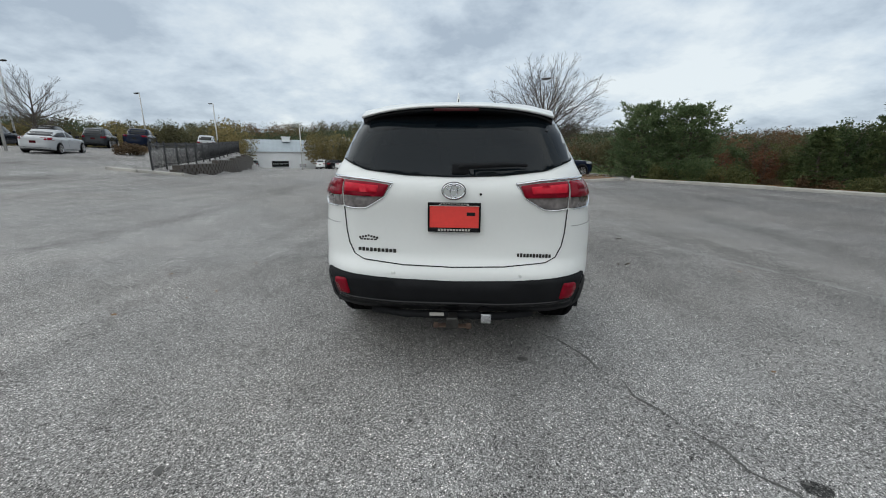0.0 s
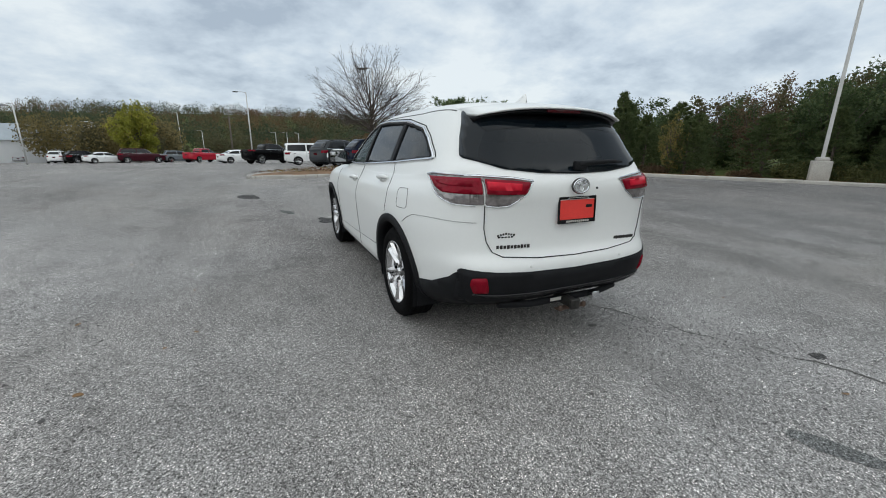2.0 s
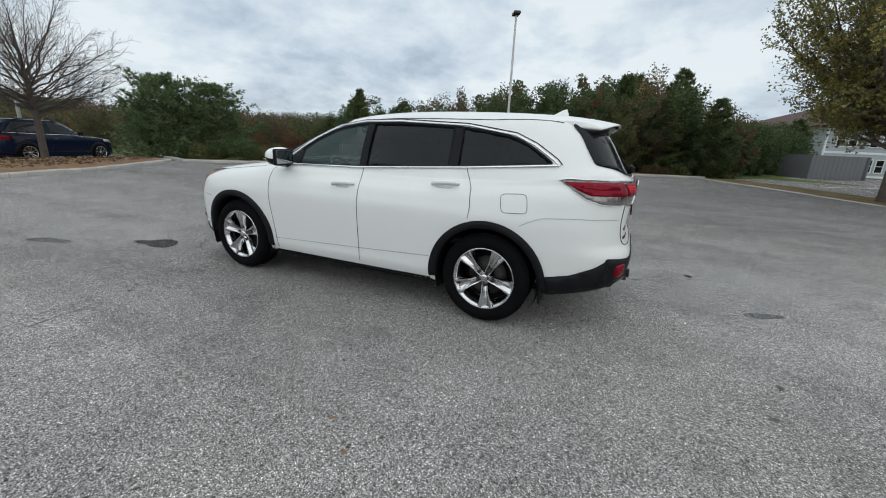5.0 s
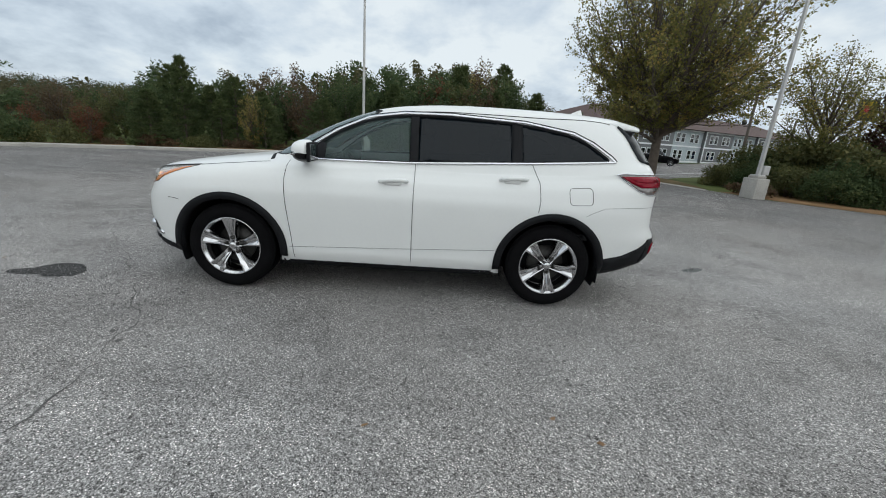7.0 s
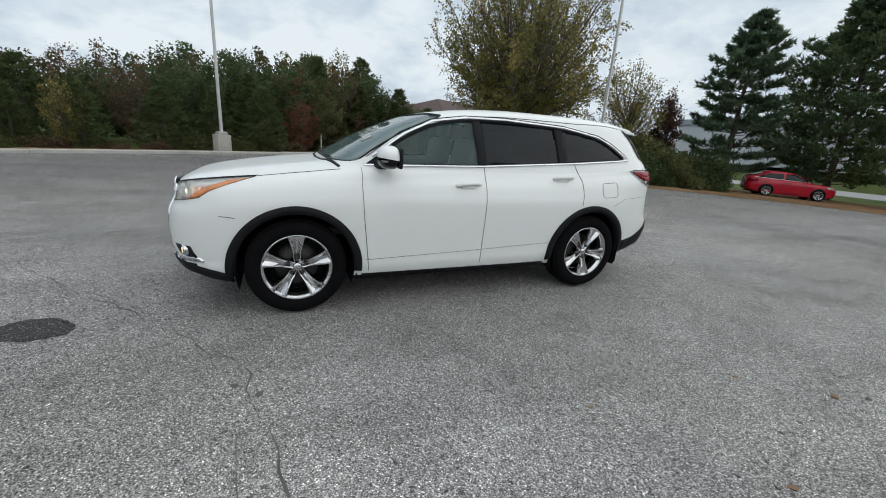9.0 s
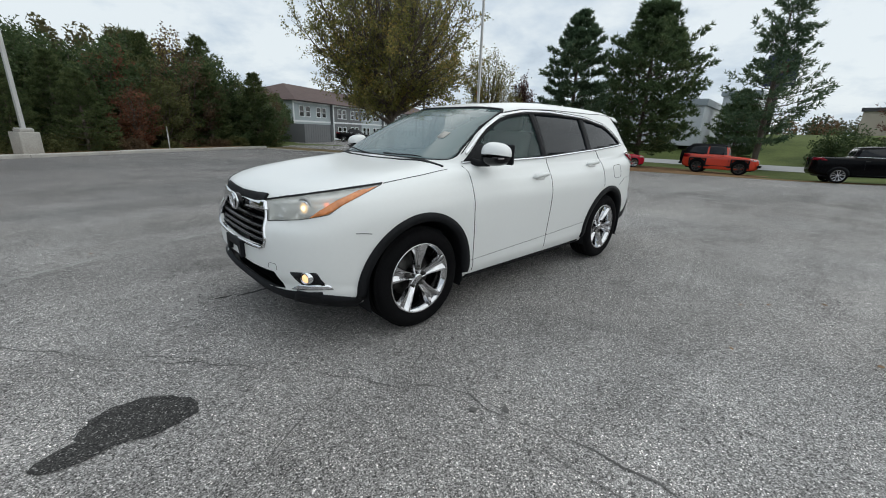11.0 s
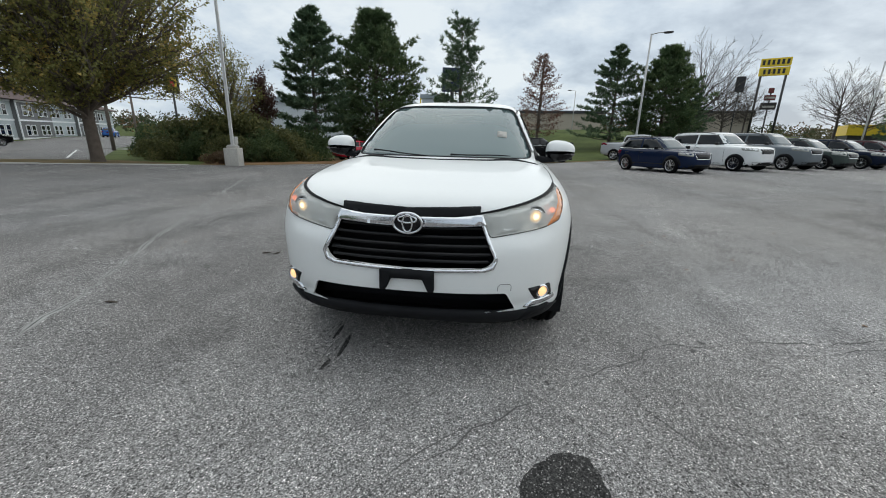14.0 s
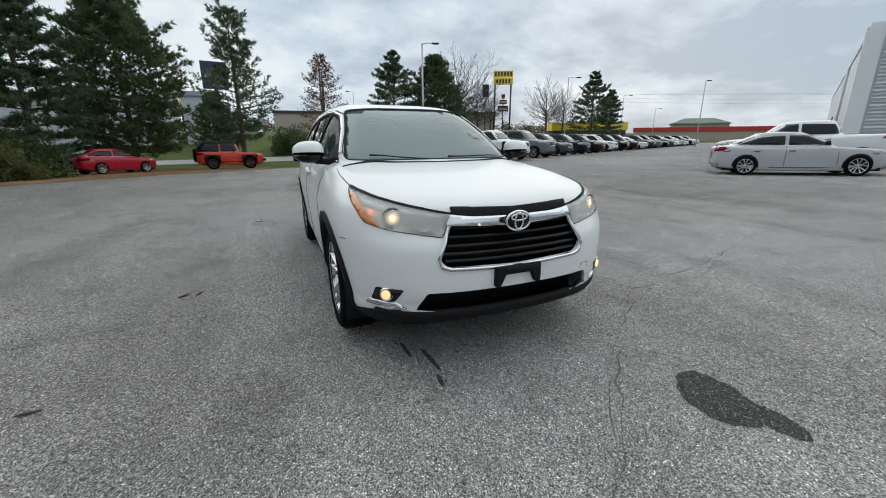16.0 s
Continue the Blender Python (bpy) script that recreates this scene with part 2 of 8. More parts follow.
CLEAR_LENS = mat("smoked_clear_lens", (0.20, 0.18, 0.178), 0.12, 0.4, var=0.5, scale=16, coat=1.0)
HEAD_LENS = mat("hazed_headlamp_lens", (0.40, 0.41, 0.385), 0.18, 0.25, var=0.12, scale=9, coat=1.0)
AMBER = mat("amber_lens", (0.60, 0.20, 0.05), 0.15, var=0.2, scale=12, coat=0.8)
SEAT = mat("grey_leather", (0.135, 0.138, 0.136), 0.6, var=0.15, scale=8)
CABIN = mat("dark_cabin_trim", (0.03, 0.03, 0.032), 0.7, var=0.3)
PLATE_RED = mat("red_card_plate", (0.72, 0.045, 0.035), 0.5, var=0.06, scale=10)
LAMP_ON = glow_mat("lit_lamp", (1.0, 0.74, 0.42), 2.6)
LAMP_RING = glow_mat("warm_lamp_ring", (0.85, 0.55, 0.22), 0.75)
MARKER_ON = glow_mat("lit_amber_marker", (1.0, 0.22, 0.06), 0.9)
LAMP_GREY = mat("grey_lamp_bezel", (0.32, 0.32, 0.312), 0.4, 0.3, var=0.2, scale=9)
POLE_PAINT = mat("pale_grey_pole_paint", (0.50, 0.50, 0.49), 0.5, 0.2, var=0.12, scale=2)
BARK = mat("bark", (0.10, 0.08, 0.065), 0.9, var=0.4, scale=4, fine=30, bump=0.5)
TWIG = mat("twig", (0.075, 0.062, 0.054), 0.9, var=0.3)
GRASS = mat("autumn_grass", (0.056, 0.084, 0.026), 0.95, var=0.4, scale=0.25, fine=9, bump=0.6, tint=(0.090, 0.108, 0.036), spec=0.08)
EARTH = mat("leaf_litter", (0.20, 0.10, 0.05), 0.95, var=0.45, scale=0.9, fine=14, bump=0.7, tint=(0.20, 0.13, 0.07), spec=0.1)
MULCH = mat("dry_mulch", (0.20, 0.12, 0.065), 0.95, var=0.5, scale=2.5, fine=30, bump=0.8)


# ---- helpers for building ----
def finish(bm, name, material, parent=None, smooth=True, label=""):
    me = bpy.data.meshes.new(name)
    bm.to_mesh(me)
    bm.free()
    me.materials.append(material)
    if smooth:
        me.polygons.foreach_set("use_smooth", [True] * len(me.polygons))
    ob = new(name, me)
    if parent is not None:
        ob.parent = parent
    if label:
        ob["label"] = label
    return ob


def part(name, bm, material, parent, label="", smooth=True):
    return finish(bm, name, material, parent, smooth, label)


def thing(name, m, label, category, group="", kind=""):
    e = new(name)
    e.empty_display_size = 0.2
    e.matrix_world = m
    return tagged(e, label, category, group, kind)


def from_arrays(name, verts, faces, material, parent=None, smooth=True, label=""):
    me = bpy.data.meshes.new(name)
    me.from_pydata([tuple(v) for v in verts], [], [tuple(f) for f in faces])
    me.materials.append(material)
    me.update()
    if smooth:
        me.polygons.foreach_set("use_smooth", [True] * len(me.polygons))
    ob = new(name, me)
    if parent is not None:
        ob.parent = parent
    if label:
        ob["label"] = label
    return ob


def add_box(bm, size, at=(0, 0, 0), turn=None, bevel=0.0):
    r = bmesh.ops.create_cube(bm, size=1.0)
    vs = r["verts"]
    bmesh.ops.scale(bm, vec=size, verts=vs)
    if bevel:
        es = list({e for v in vs for e in v.link_edges})
        vs = bmesh.ops.bevel(bm, geom=es, offset=bevel, segments=2, profile=0.6, affect="EDGES")["verts"]
        vs = list({v for v in vs} | {v for v in bm.verts if v.tag is False and v in vs})
    if turn is not None:
        bmesh.ops.transform(bm, matrix=turn, verts=vs)
    bmesh.ops.translate(bm, vec=at, verts=vs)
    return vs


def box(size, at=(0, 0, 0), bevel=0.0, turn=None):
    bm = bmesh.new()
    add_box(bm, size, at, turn, bevel)
    return bm


def add_tube(bm, points, radii, sides=8, cap=True):
    """A tapered tube along points."""
    pts = [Vector(p) for p in points]
    rings = []
    for i, p in enumerate(pts):
        d = (pts[min(i + 1, len(pts) - 1)] - pts[max(i - 1, 0)]).normalized()
        a = d.orthogonal().normalized()
        c = d.cross(a)
        r = radii[i] if hasattr(radii, "__len__") else radii
        rings.append([bm.verts.new(p + r * (math.cos(2 * math.pi * k / sides) * a + math.sin(2 * math.pi * k / sides) * c)) for k in range(sides)])
    for r0, r1 in zip(rings, rings[1:]):
        # match the rings so that the tube does not twist
        best = min(range(sides), key=lambda s: (r0[0].co - r1[s].co).length)
        r1[:] = r1[best:] + r1[:best]
        for k in range(sides):
            bm.faces.new((r0[k], r0[(k + 1) % sides], r1[(k + 1) % sides], r1[k]))
    if cap:
        bm.faces.new(rings[0][::-1])
        bm.faces.new(rings[-1])
    return bm


def tube(points, radii, sides=8):
    return add_tube(bmesh.new(), points, radii, sides)


def lathe(profile, segments=48, axis="x"):
    """A turned shape: profile rows of (radius, along the axis)."""
    bm = bmesh.new()
    rows = []
    for r, h in profile:
        row = []
        for k in range(segments):
            a = 2 * math.pi * k / segments
            u, v = r * math.cos(a), r * math.sin(a)
            row.append(bm.verts.new((h, u, v) if axis == "x" else (u, v, h)))
        rows.append(row)
    for r0, r1 in zip(rows, rows[1:]):
        for k in range(segments):
            bm.faces.new((r0[k], r0[(k + 1) % segments], r1[(k + 1) % segments], r1[k]))
    bmesh.ops.recalc_face_normals(bm, faces=bm.faces)
    return bm


def step(a, b, v):
    t = max(0.0, min(1.0, (v - a) / (b - a)))
    return t * t * (3 - 2 * t)


def soft(v, k=3.0):
    """max(v, 0) with a rounded corner."""
    return k * math.log1p(math.exp(max(-40.0, min(40.0, v / k))))


# line of the retaining wall between the lower lot and the raised one
WALL_A, WALL_B = (-14.2, 14.0), (-27.0, 44.0)
WALL_LEN = math.hypot(WALL_B[0] - WALL_A[0], WALL_B[1] - WALL_A[1])
WALL_U = ((WALL_B[0] - WALL_A[0]) / WALL_LEN, (WALL_B[1] - WALL_A[1]) / WALL_LEN)
WALL_N = (-WALL_U[1], WALL_U[0])


def lot_z(x, y):
    """Height of the ground: level round the parked car, falling gently ahead and behind, rising to the raised lot."""
    z = -0.036 * soft(min(y, 95) - 19)
    z -= 0.031 * soft(-(y + 6)) * step(-16, 2, x) * (1 - 0.8 * step(-30, -60, y))
    along = (x - WALL_A[0]) * WALL_U[0] + (y - WALL_A[1]) * WALL_U[1]
    across = (x - WALL_A[0]) * WALL_N[0] + (y - WALL_A[1]) * WALL_N[1]
    rise = min(1.7, 0.06 * max(0.0, -x - 7)) * step(-10, 14, y) * (1 - step(46, 75, y)) + 0.036 * soft(min(y, 95) - 19) * step(-12, -26, x) * (1 - step(46, 75, y))
    if along > WALL_LEN:
        rise *= step(-0.2 - (along - WALL_LEN) * 0.3, 0.9 + (along - WALL_LEN), across)
    elif along > 0:
        rise *= step(-0.2, 0.9, across)
    else:
        rise *= step(-4 + along * 0.2, 1.5 - along * 0.1, across)
    return z + rise


def hill_z(x, y):
    d = math.hypot(x, y)
    a = math.atan2(x, y)
    bank = 3.0 * step(-40, -72, y) * step(-70, -40, x) * (1 - step(20, 45, x))
    return bank + (0.2 + 0.8 * step(-60, 40, y)) * step(120, 420, d) * (23 + 3 * math.sin(2.1 * a + 0.6) + 2 * math.sin(5.3 * a + 2)) * (1 - 0.42 * step(0.15, 0.45, a) * (1 - step(1.6, 2.2, a)))


LOT_EDGE = [(24.2, -6.6), (8.7, 17.2), (11, 23), (16, 60), (22, 100), (-70, 125), (-110, 70), (-110, -70), (-72, -66), (-40, -44.5), (-16, -33), (-9.5, -29),
            (-3.2, -26.8), (1.8, -25.0), (7.0, -20.6), (9.6, -17.2), (11.3, -13.7), (13.5, -12.5), (18.5, -13.0), (22, -16), (52, -46), (58, -40), (33, -17), (30.5, -11)]


def inside(x, y, poly):
    hit = False
    for (x0, y0), (x1, y1) in zip(poly, poly[1:] + poly[:1]):
        if (y0 > y) != (y1 > y) and x < (x1 - x0) * (y - y0) / (y1 - y0) + x0:
            hit = not hit
    return hit


def meshed(poly, points, edges_extra=()):
    """Triangles that fill a set of points, with the outline kept as edges."""
    pts = [Vector(p) for p in poly] + [Vector(p) for p in points]
    n = len(poly)
    vs, _, fs, *_ = delaunay_2d_cdt(pts, [(i, (i + 1) % n) for i in range(n)], [], 0, 1e-4)
    return vs, fs


def along_edges(poly, gap):
    out = []
    for a, b in zip(poly, poly[1:] + poly[:1]):
        a, b = Vector(a), Vector(b)
        k = max(1, int((b - a).length / gap))
        out += [tuple(a.lerp(b, i / k)) for i in range(k)]
    return out


def build_ground():
    rnd = random.Random(3)
    edge = along_edges(LOT_EDGE, 1.5)
    pts = []
    for ring, gap, reach in ((0, 1.6, 60), (60, 6, 180), (180, 30, 900)):
        k = int(reach / gap)
        for i in range(-k, k + 1):
            for j in range(-k, k + 1):
                x, y = i * gap + rnd.uniform(-0.1, 0.1), j * gap + rnd.uniform(-0.1, 0.1)
                if max(abs(x), abs(y)) >= ring + 0.5 * gap * (ring > 0):
                    pts.append((x, y))
    vs, fs = meshed(edge, pts)
    z = [lot_z(v.x, v.y) + hill_z(v.x, v.y) for v in vs]
    lot, ground = [], []
    for f in fs:
        c = sum((vs[i] for i in f), Vector((0, 0))) / len(f)
        (lot if inside(c.x, c.y, LOT_EDGE) else ground).append(tuple(f))
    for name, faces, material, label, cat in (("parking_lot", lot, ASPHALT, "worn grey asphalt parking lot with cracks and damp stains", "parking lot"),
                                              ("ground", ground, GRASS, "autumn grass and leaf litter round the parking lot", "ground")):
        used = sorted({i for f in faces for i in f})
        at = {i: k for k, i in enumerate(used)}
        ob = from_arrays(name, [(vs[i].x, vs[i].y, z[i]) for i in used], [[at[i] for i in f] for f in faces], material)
        tagged(ob, label, cat, kind="structure")


build_ground()


def kerb_run(points, height=0.14, width=0.16, material=None, name="kerb"):
    """A cast kerb in lengths of about three metres, each a piece of its own."""
    root = thing(name, Matrix(), "weathered concrete kerb along the edge of the asphalt lot", "kerb", kind="structure")
    rnd = random.Random(7)
    pts = [Vector(p) for p in points]
    for a, b in zip(pts, pts[1:]):
        k = max(1, round((b - a).length / 3.0))
        for i in range(k):
            p, q = a.lerp(b, i / k), a.lerp(b, (i + 1) / k)
            u = (q - p).normalized()
            v = Vector((-u.y, u.x))
            p, q = p + u * 0.008, q - u * 0.008
            h = height + rnd.uniform(-0.015, 0.015)
            bm = bmesh.new()
            prof = [(-width / 2, -0.2), (-width / 2, h - 0.02), (-width / 2 + 0.025, h), (width / 2 - 0.03, h), (width / 2, h - 0.035), (width / 2 + 0.01, -0.2)]
            rows = [[bm.verts.new((c.x + v.x * o, c.y + v.y * o, lot_z(c.x, c.y) + e)) for o, e in prof] for c in (p, q)]
            for j in range(len(prof)):
                bm.faces.new((rows[0][j], rows[1][j], rows[1][(j + 1) % len(prof)], rows[0][(j + 1) % len(prof)]))
            bm.faces.new(rows[0])
            bm.faces.new(rows[1][::-1])
            bmesh.ops.recalc_face_normals(bm, faces=bm.faces)
            part("kerb_stone", bm, material or CONCRETE, root, smooth=False)


kerb_run([(24.2, -6.6), (8.7, 17.2), (10.8, 22.5)])
kerb_run([(13.4, -12.2), (18.05, -9.72), (24.2, -6.6)], 0.045, 0.14)


# ---- the white car ----
def smooth_rows(rows, per):
    """Rows of numbers, with a smooth curve through them: per steps between each two."""
    a = np.array(rows, float)
    out = []
    for i in range(len(a) - 1):
        p0, p1, p2, p3 = a[max(i - 1, 0)], a[i], a[i + 1], a[min(i + 2, len(a) - 1)]
        for k in range(per):
            t = k / per
            m1, m2 = (p2 - p0) / 2, (p3 - p1) / 2
            h = (2 * t**3 - 3 * t**2 + 1) * p1 + (t**3 - 2 * t**2 + t) * m1 + (-2 * t**3 + 3 * t**2) * p2 + (t**3 - t**2) * m2
            out.append(h)
    out.append(a[-1])
    return np.array(out)


def half_ring(zf, zs, zr, w, yc, yf, yr, nf, mf, nr, mr, yn, count):
    """Half of a car's outline at one height, from the middle of the nose along the side to the middle of the tail."""
    th = np.linspace(0, math.pi / 2, 160)
    # the nose curve starts at yn, the tail curve at yc; the side between them is straight
    fx, fy = w * np.sin(th) ** (2 / nf), (yn - yc) + (yf - yn) * np.cos(th) ** (2 / mf)
    rx, ry = w * np.cos(th) ** (2 / nr), -(yc - yr) * np.sin(th) ** (2 / mr)
    x, y = np.r_[fx, rx[1:]], np.r_[fy, ry[1:]]
    s = np.r_[0, np.cumsum(np.hypot(np.diff(x), np.diff(y)))]
    u = np.linspace(0, s[-1], count)
    x, y = np.interp(u, s, x), np.interp(u, s, y)
    a, b = np.clip(y / (yf - yc), 0, 1) ** 2.2, np.clip(-y / (yc - yr), 0, 1) ** 2.2
    z = zs + (zf - zs) * a + (zr - zs) * b
    return np.stack([x, y + yc, z], 1)


def shell_arrays(rows, per=5, count=60):
    verts, rings = [], smooth_rows(rows, per)
    n = 2 * count - 2
    for r in rings:
        h = half_ring(*r, count)
        m = h[-2:0:-1] * (-1, 1, 1)
        verts.append(np.r_[h, m])
    v = np.concatenate(verts)
    faces = []
    for i in range(len(rings) - 1):
        for k in range(n):
            faces.append((i * n + k, (i + 1) * n + k, (i + 1) * n + (k + 1) % n, i * n + (k + 1) % n))
    faces.append(tuple(range(n)))
    faces.append(tuple(range((len(rings) - 1) * n, len(rings) * n))[::-1])
    return v, faces


def fillet(poly, r, seg=4):
    """A polygon with its corners rounded; r may be one number or one for each corner."""
    out, n = [], len(poly)
    for i, p in enumerate(poly):
        ri = r[i] if hasattr(r, "__len__") else r
        p, a, b = Vector(p), Vector(poly[i - 1]), Vector(poly[(i + 1) % n])
        if ri <= 0:
            out.append(tuple(p))
            continue
        da, db = (a - p), (b - p)
        d = min(ri, da.length * 0.45, db.length * 0.45)
        s, e = p + da.normalized() * d, p + db.normalized() * d
        for k in range(seg + 1):
            t = k / seg
            out.append(tuple((1 - t) ** 2 * s + 2 * t * (1 - t) * p + t * t * e))
    return out


AXIS = {"left": (Vector((-4, 0, 0)), Vector((1, 0, 0)), (1, 2)), "right": (Vector((4, 0, 0)), Vector((-1, 0, 0)), (1, 2)),
        "rear": (Vector((0, -6, 0)), Vector((0, 1, 0)), (0, 2)), "front": (Vector((0, 6, 0)), Vector((0, -1, 0)), (0, 2)),
        "top": (Vector((0, 0, 4)), Vector((0, 0, -1)), (0, 1))}


CORNER = {"corner_left": -1, "corner_right": 1}


def corner_axes(view):
    """The level line of sight on to a front corner of the car, and the level line across it."""
    sgn = CORNER[view]
    return Vector((-sgn * 0.75, -0.66, 0)), Vector((sgn * 0.66, -0.75, 0))


def corner_uv(points):
    """Outline points (distance from the middle, y, z) as seen on to a front corner."""
    return [(0.66 * x - 0.75 * y, z) for x, y, z in points]


def corner_prism(poly, view, near, far):
    way, across = corner_axes(view)
    bm = bmesh.new()
    rows = [[bm.verts.new(across * u + way * d + Vector((0, 0, v))) for u, v in poly] for d in (near, far)]
    n = len(poly)
    for a in range(n):
        bm.faces.new((rows[0][a], rows[0][(a + 1) % n], rows[1][(a + 1) % n], rows[1][a]))
    bm.faces.new(rows[0])
    bm.faces.new(rows[1])
    bmesh.ops.recalc_face_normals(bm, faces=bm.faces)
    return bm


def spot(tree, view, u, v, offset):
    """The place on the body that lies at (u, v) as seen from that side, lifted off it."""
    if view in CORNER:
        way, across = corner_axes(view)
        o = across * u - way * 5 + Vector((0, 0, v))
    else:
        start, way, (i, j) = AXIS[view]
        o = start.copy()
        o[i], o[j] = u, v
    loc, nor, _, _ = tree.ray_cast(o, way)
    if loc is None:
        loc, nor, _, _ = tree.find_nearest(o + way * 3.4)
    if nor.dot(way) > 0:
        nor = -nor
    return loc + nor * offset, nor


def drape(tree, poly, view, offset=0.004, depth=0.012, gap=0.05):
    """A panel with that outline that follows the body, a little proud of it, with a turned-in rim."""
    us, vs_ = [p[0] for p in poly], [p[1] for p in poly]
    edge = along_edges(poly, gap)
    inner = []
    x = min(us) + gap / 2
    while x < max(us):
        y = min(vs_) + gap / 2
        while y < max(vs_):
            if inside(x, y, poly) and min((Vector(e) - Vector((x, y))).length for e in edge) > gap * 0.45:
                inner.append((x, y))
            y += gap
        x += gap
    v2, fs = meshed(edge, inner)
    bm = bmesh.new()
    made = []
    for p in v2:
        loc, nor = spot(tree, view, p.x, p.y, offset)
        made.append((bm.verts.new(loc), nor))
    for f in fs:
        c = sum((v2[i] for i in f), Vector((0, 0))) / len(f)
        if inside(c.x, c.y, poly):
            bm.faces.new([made[i][0] for i in f])
    nor_of = {v: n for v, n in made}
    bmesh.ops.recalc_face_normals(bm, faces=bm.faces)
    f0 = bm.faces[:][0] if len(bm.faces) else None
    if f0 is not None and sum(f.normal.dot(nor_of[f.verts[0]]) for f in bm.faces) < 0:
        bmesh.ops.reverse_faces(bm, faces=bm.faces)
    rim = [e for e in bm.edges if e.is_boundary]
    low = {}
    for e in rim:
        for v in e.verts:
            if v not in low:
                low[v] = bm.verts.new(v.co - nor_of[v] * depth)
    for e in rim:
        f = e.link_faces[0]
        a, b = e.verts
        loop = next(l for l in f.loops if l.edge == e)
        a, b = loop.vert, loop.link_loop_next.vert
        bm.faces.new((b, a, low[a], low[b]))
    return bm


def mirrored(bm):
    """The same panel for the other side."""
    c = bm.copy()
    bmesh.ops.scale(c, vec=(-1, 1, 1), verts=c.verts)
    bmesh.ops.reverse_faces(c, faces=c.faces)
    return c


def seam(tree, pts, view, width=0.006, offset=0.004, gap=0.03, depth=0.006):
    """A dark gap between two panels: a thin strip along a line on the body."""
    fine = []
    for a, b in zip(pts, pts[1:]):
        a, b = Vector(a), Vector(b)
        k = max(1, int((b - a).length / gap))
        fine += [a.lerp(b, i / k) for i in range(k)]
    fine.append(Vector(pts[-1]))
    bm, rows = bmesh.new(), []
    for i, p in enumerate(fine):
        d = (fine[min(i + 1, len(fine) - 1)] - fine[max(i - 1, 0)]).normalized()
        q = Vector((-d.y, d.x)) * width / 2
        row = []
        for s in (-1, 1):
            loc, nor = spot(tree, view, *(p + q * s), offset)
            row.append(bm.verts.new(loc))
        for s in (1, 0):
            row.append(bm.verts.new(row[s].co - nor * depth))
        rows.append(row)
    for r0, r1 in zip(rows, rows[1:]):
        for k in range(4):
            bm.faces.new((r0[k], r0[(k + 1) % 4], r1[(k + 1) % 4], r1[k]))
    bmesh.ops.recalc_face_normals(bm, faces=bm.faces)
    return bm


def prism(poly, view, near, far):
    """A solid with that outline, from near to far along the view's axis."""
    _, _, (i, j) = AXIS[view]
    k = 3 - i - j
    bm = bmesh.new()
    rows = []
    for d in (near, far):
        row = []
        for u, v in poly:
            c = [0, 0, 0]
            c[i], c[j], c[k] = u, v, d
            row.append(bm.verts.new(c))
        rows.append(row)
    n = len(poly)
    for a in range(n):
        bm.faces.new((rows[0][a], rows[0][(a + 1) % n], rows[1][(a + 1) % n], rows[1][a]))
    bm.faces.new(rows[0])
    bm.faces.new(rows[1])
    bmesh.ops.recalc_face_normals(bm, faces=bm.faces)
    return bm


def cut_body(verts, faces, cutters, thickness):
    """The body with real openings: a thick skin, with the cutters taken out of it."""
    base = from_arrays("body", verts, [f[::-1] for f in faces], WHITE_PAINT)
    skin = base.modifiers.new("skin", "SOLIDIFY")
    skin.thickness, skin.offset, skin.use_even_offset = thickness, -1.0, False
    whole = base.evaluated_get(bpy.context.evaluated_depsgraph_get()).to_mesh()
    tree = BVHTree.FromPolygons([v.co.copy() for v in whole.vertices], [tuple(p.vertices) for p in whole.polygons])
    tools = []
    for c in cutters:
        t = finish(c, "cutter", WHITE_PAINT)
        tools.append(t)
        b = base.modifiers.new("cut", "BOOLEAN")
        b.operation, b.object, b.solver = "DIFFERENCE", t, "EXACT"
    done = bpy.data.meshes.new_from_object(base.evaluated_get(bpy.context.evaluated_depsgraph_get()))
    for o in (base, *tools):
        bpy.data.objects.remove(o)
    done.materials.clear()
    done.materials.append(WHITE_PAINT)
    # the underside is bare black
    done.materials.append(BLACK_TRIM)
    done.polygons.foreach_set("material_index", [int(p.center.z < 0.272 + 0.14 * step(1.8, 2.32, -p.center.y) + 0.05 * step(1.9, 2.2, p.center.y)) for p in done.polygons])
    done.polygons.foreach_set("use_smooth", [True] * len(done.polygons))
    done.set_sharp_from_angle(angle=radians(38))
    return done, tree


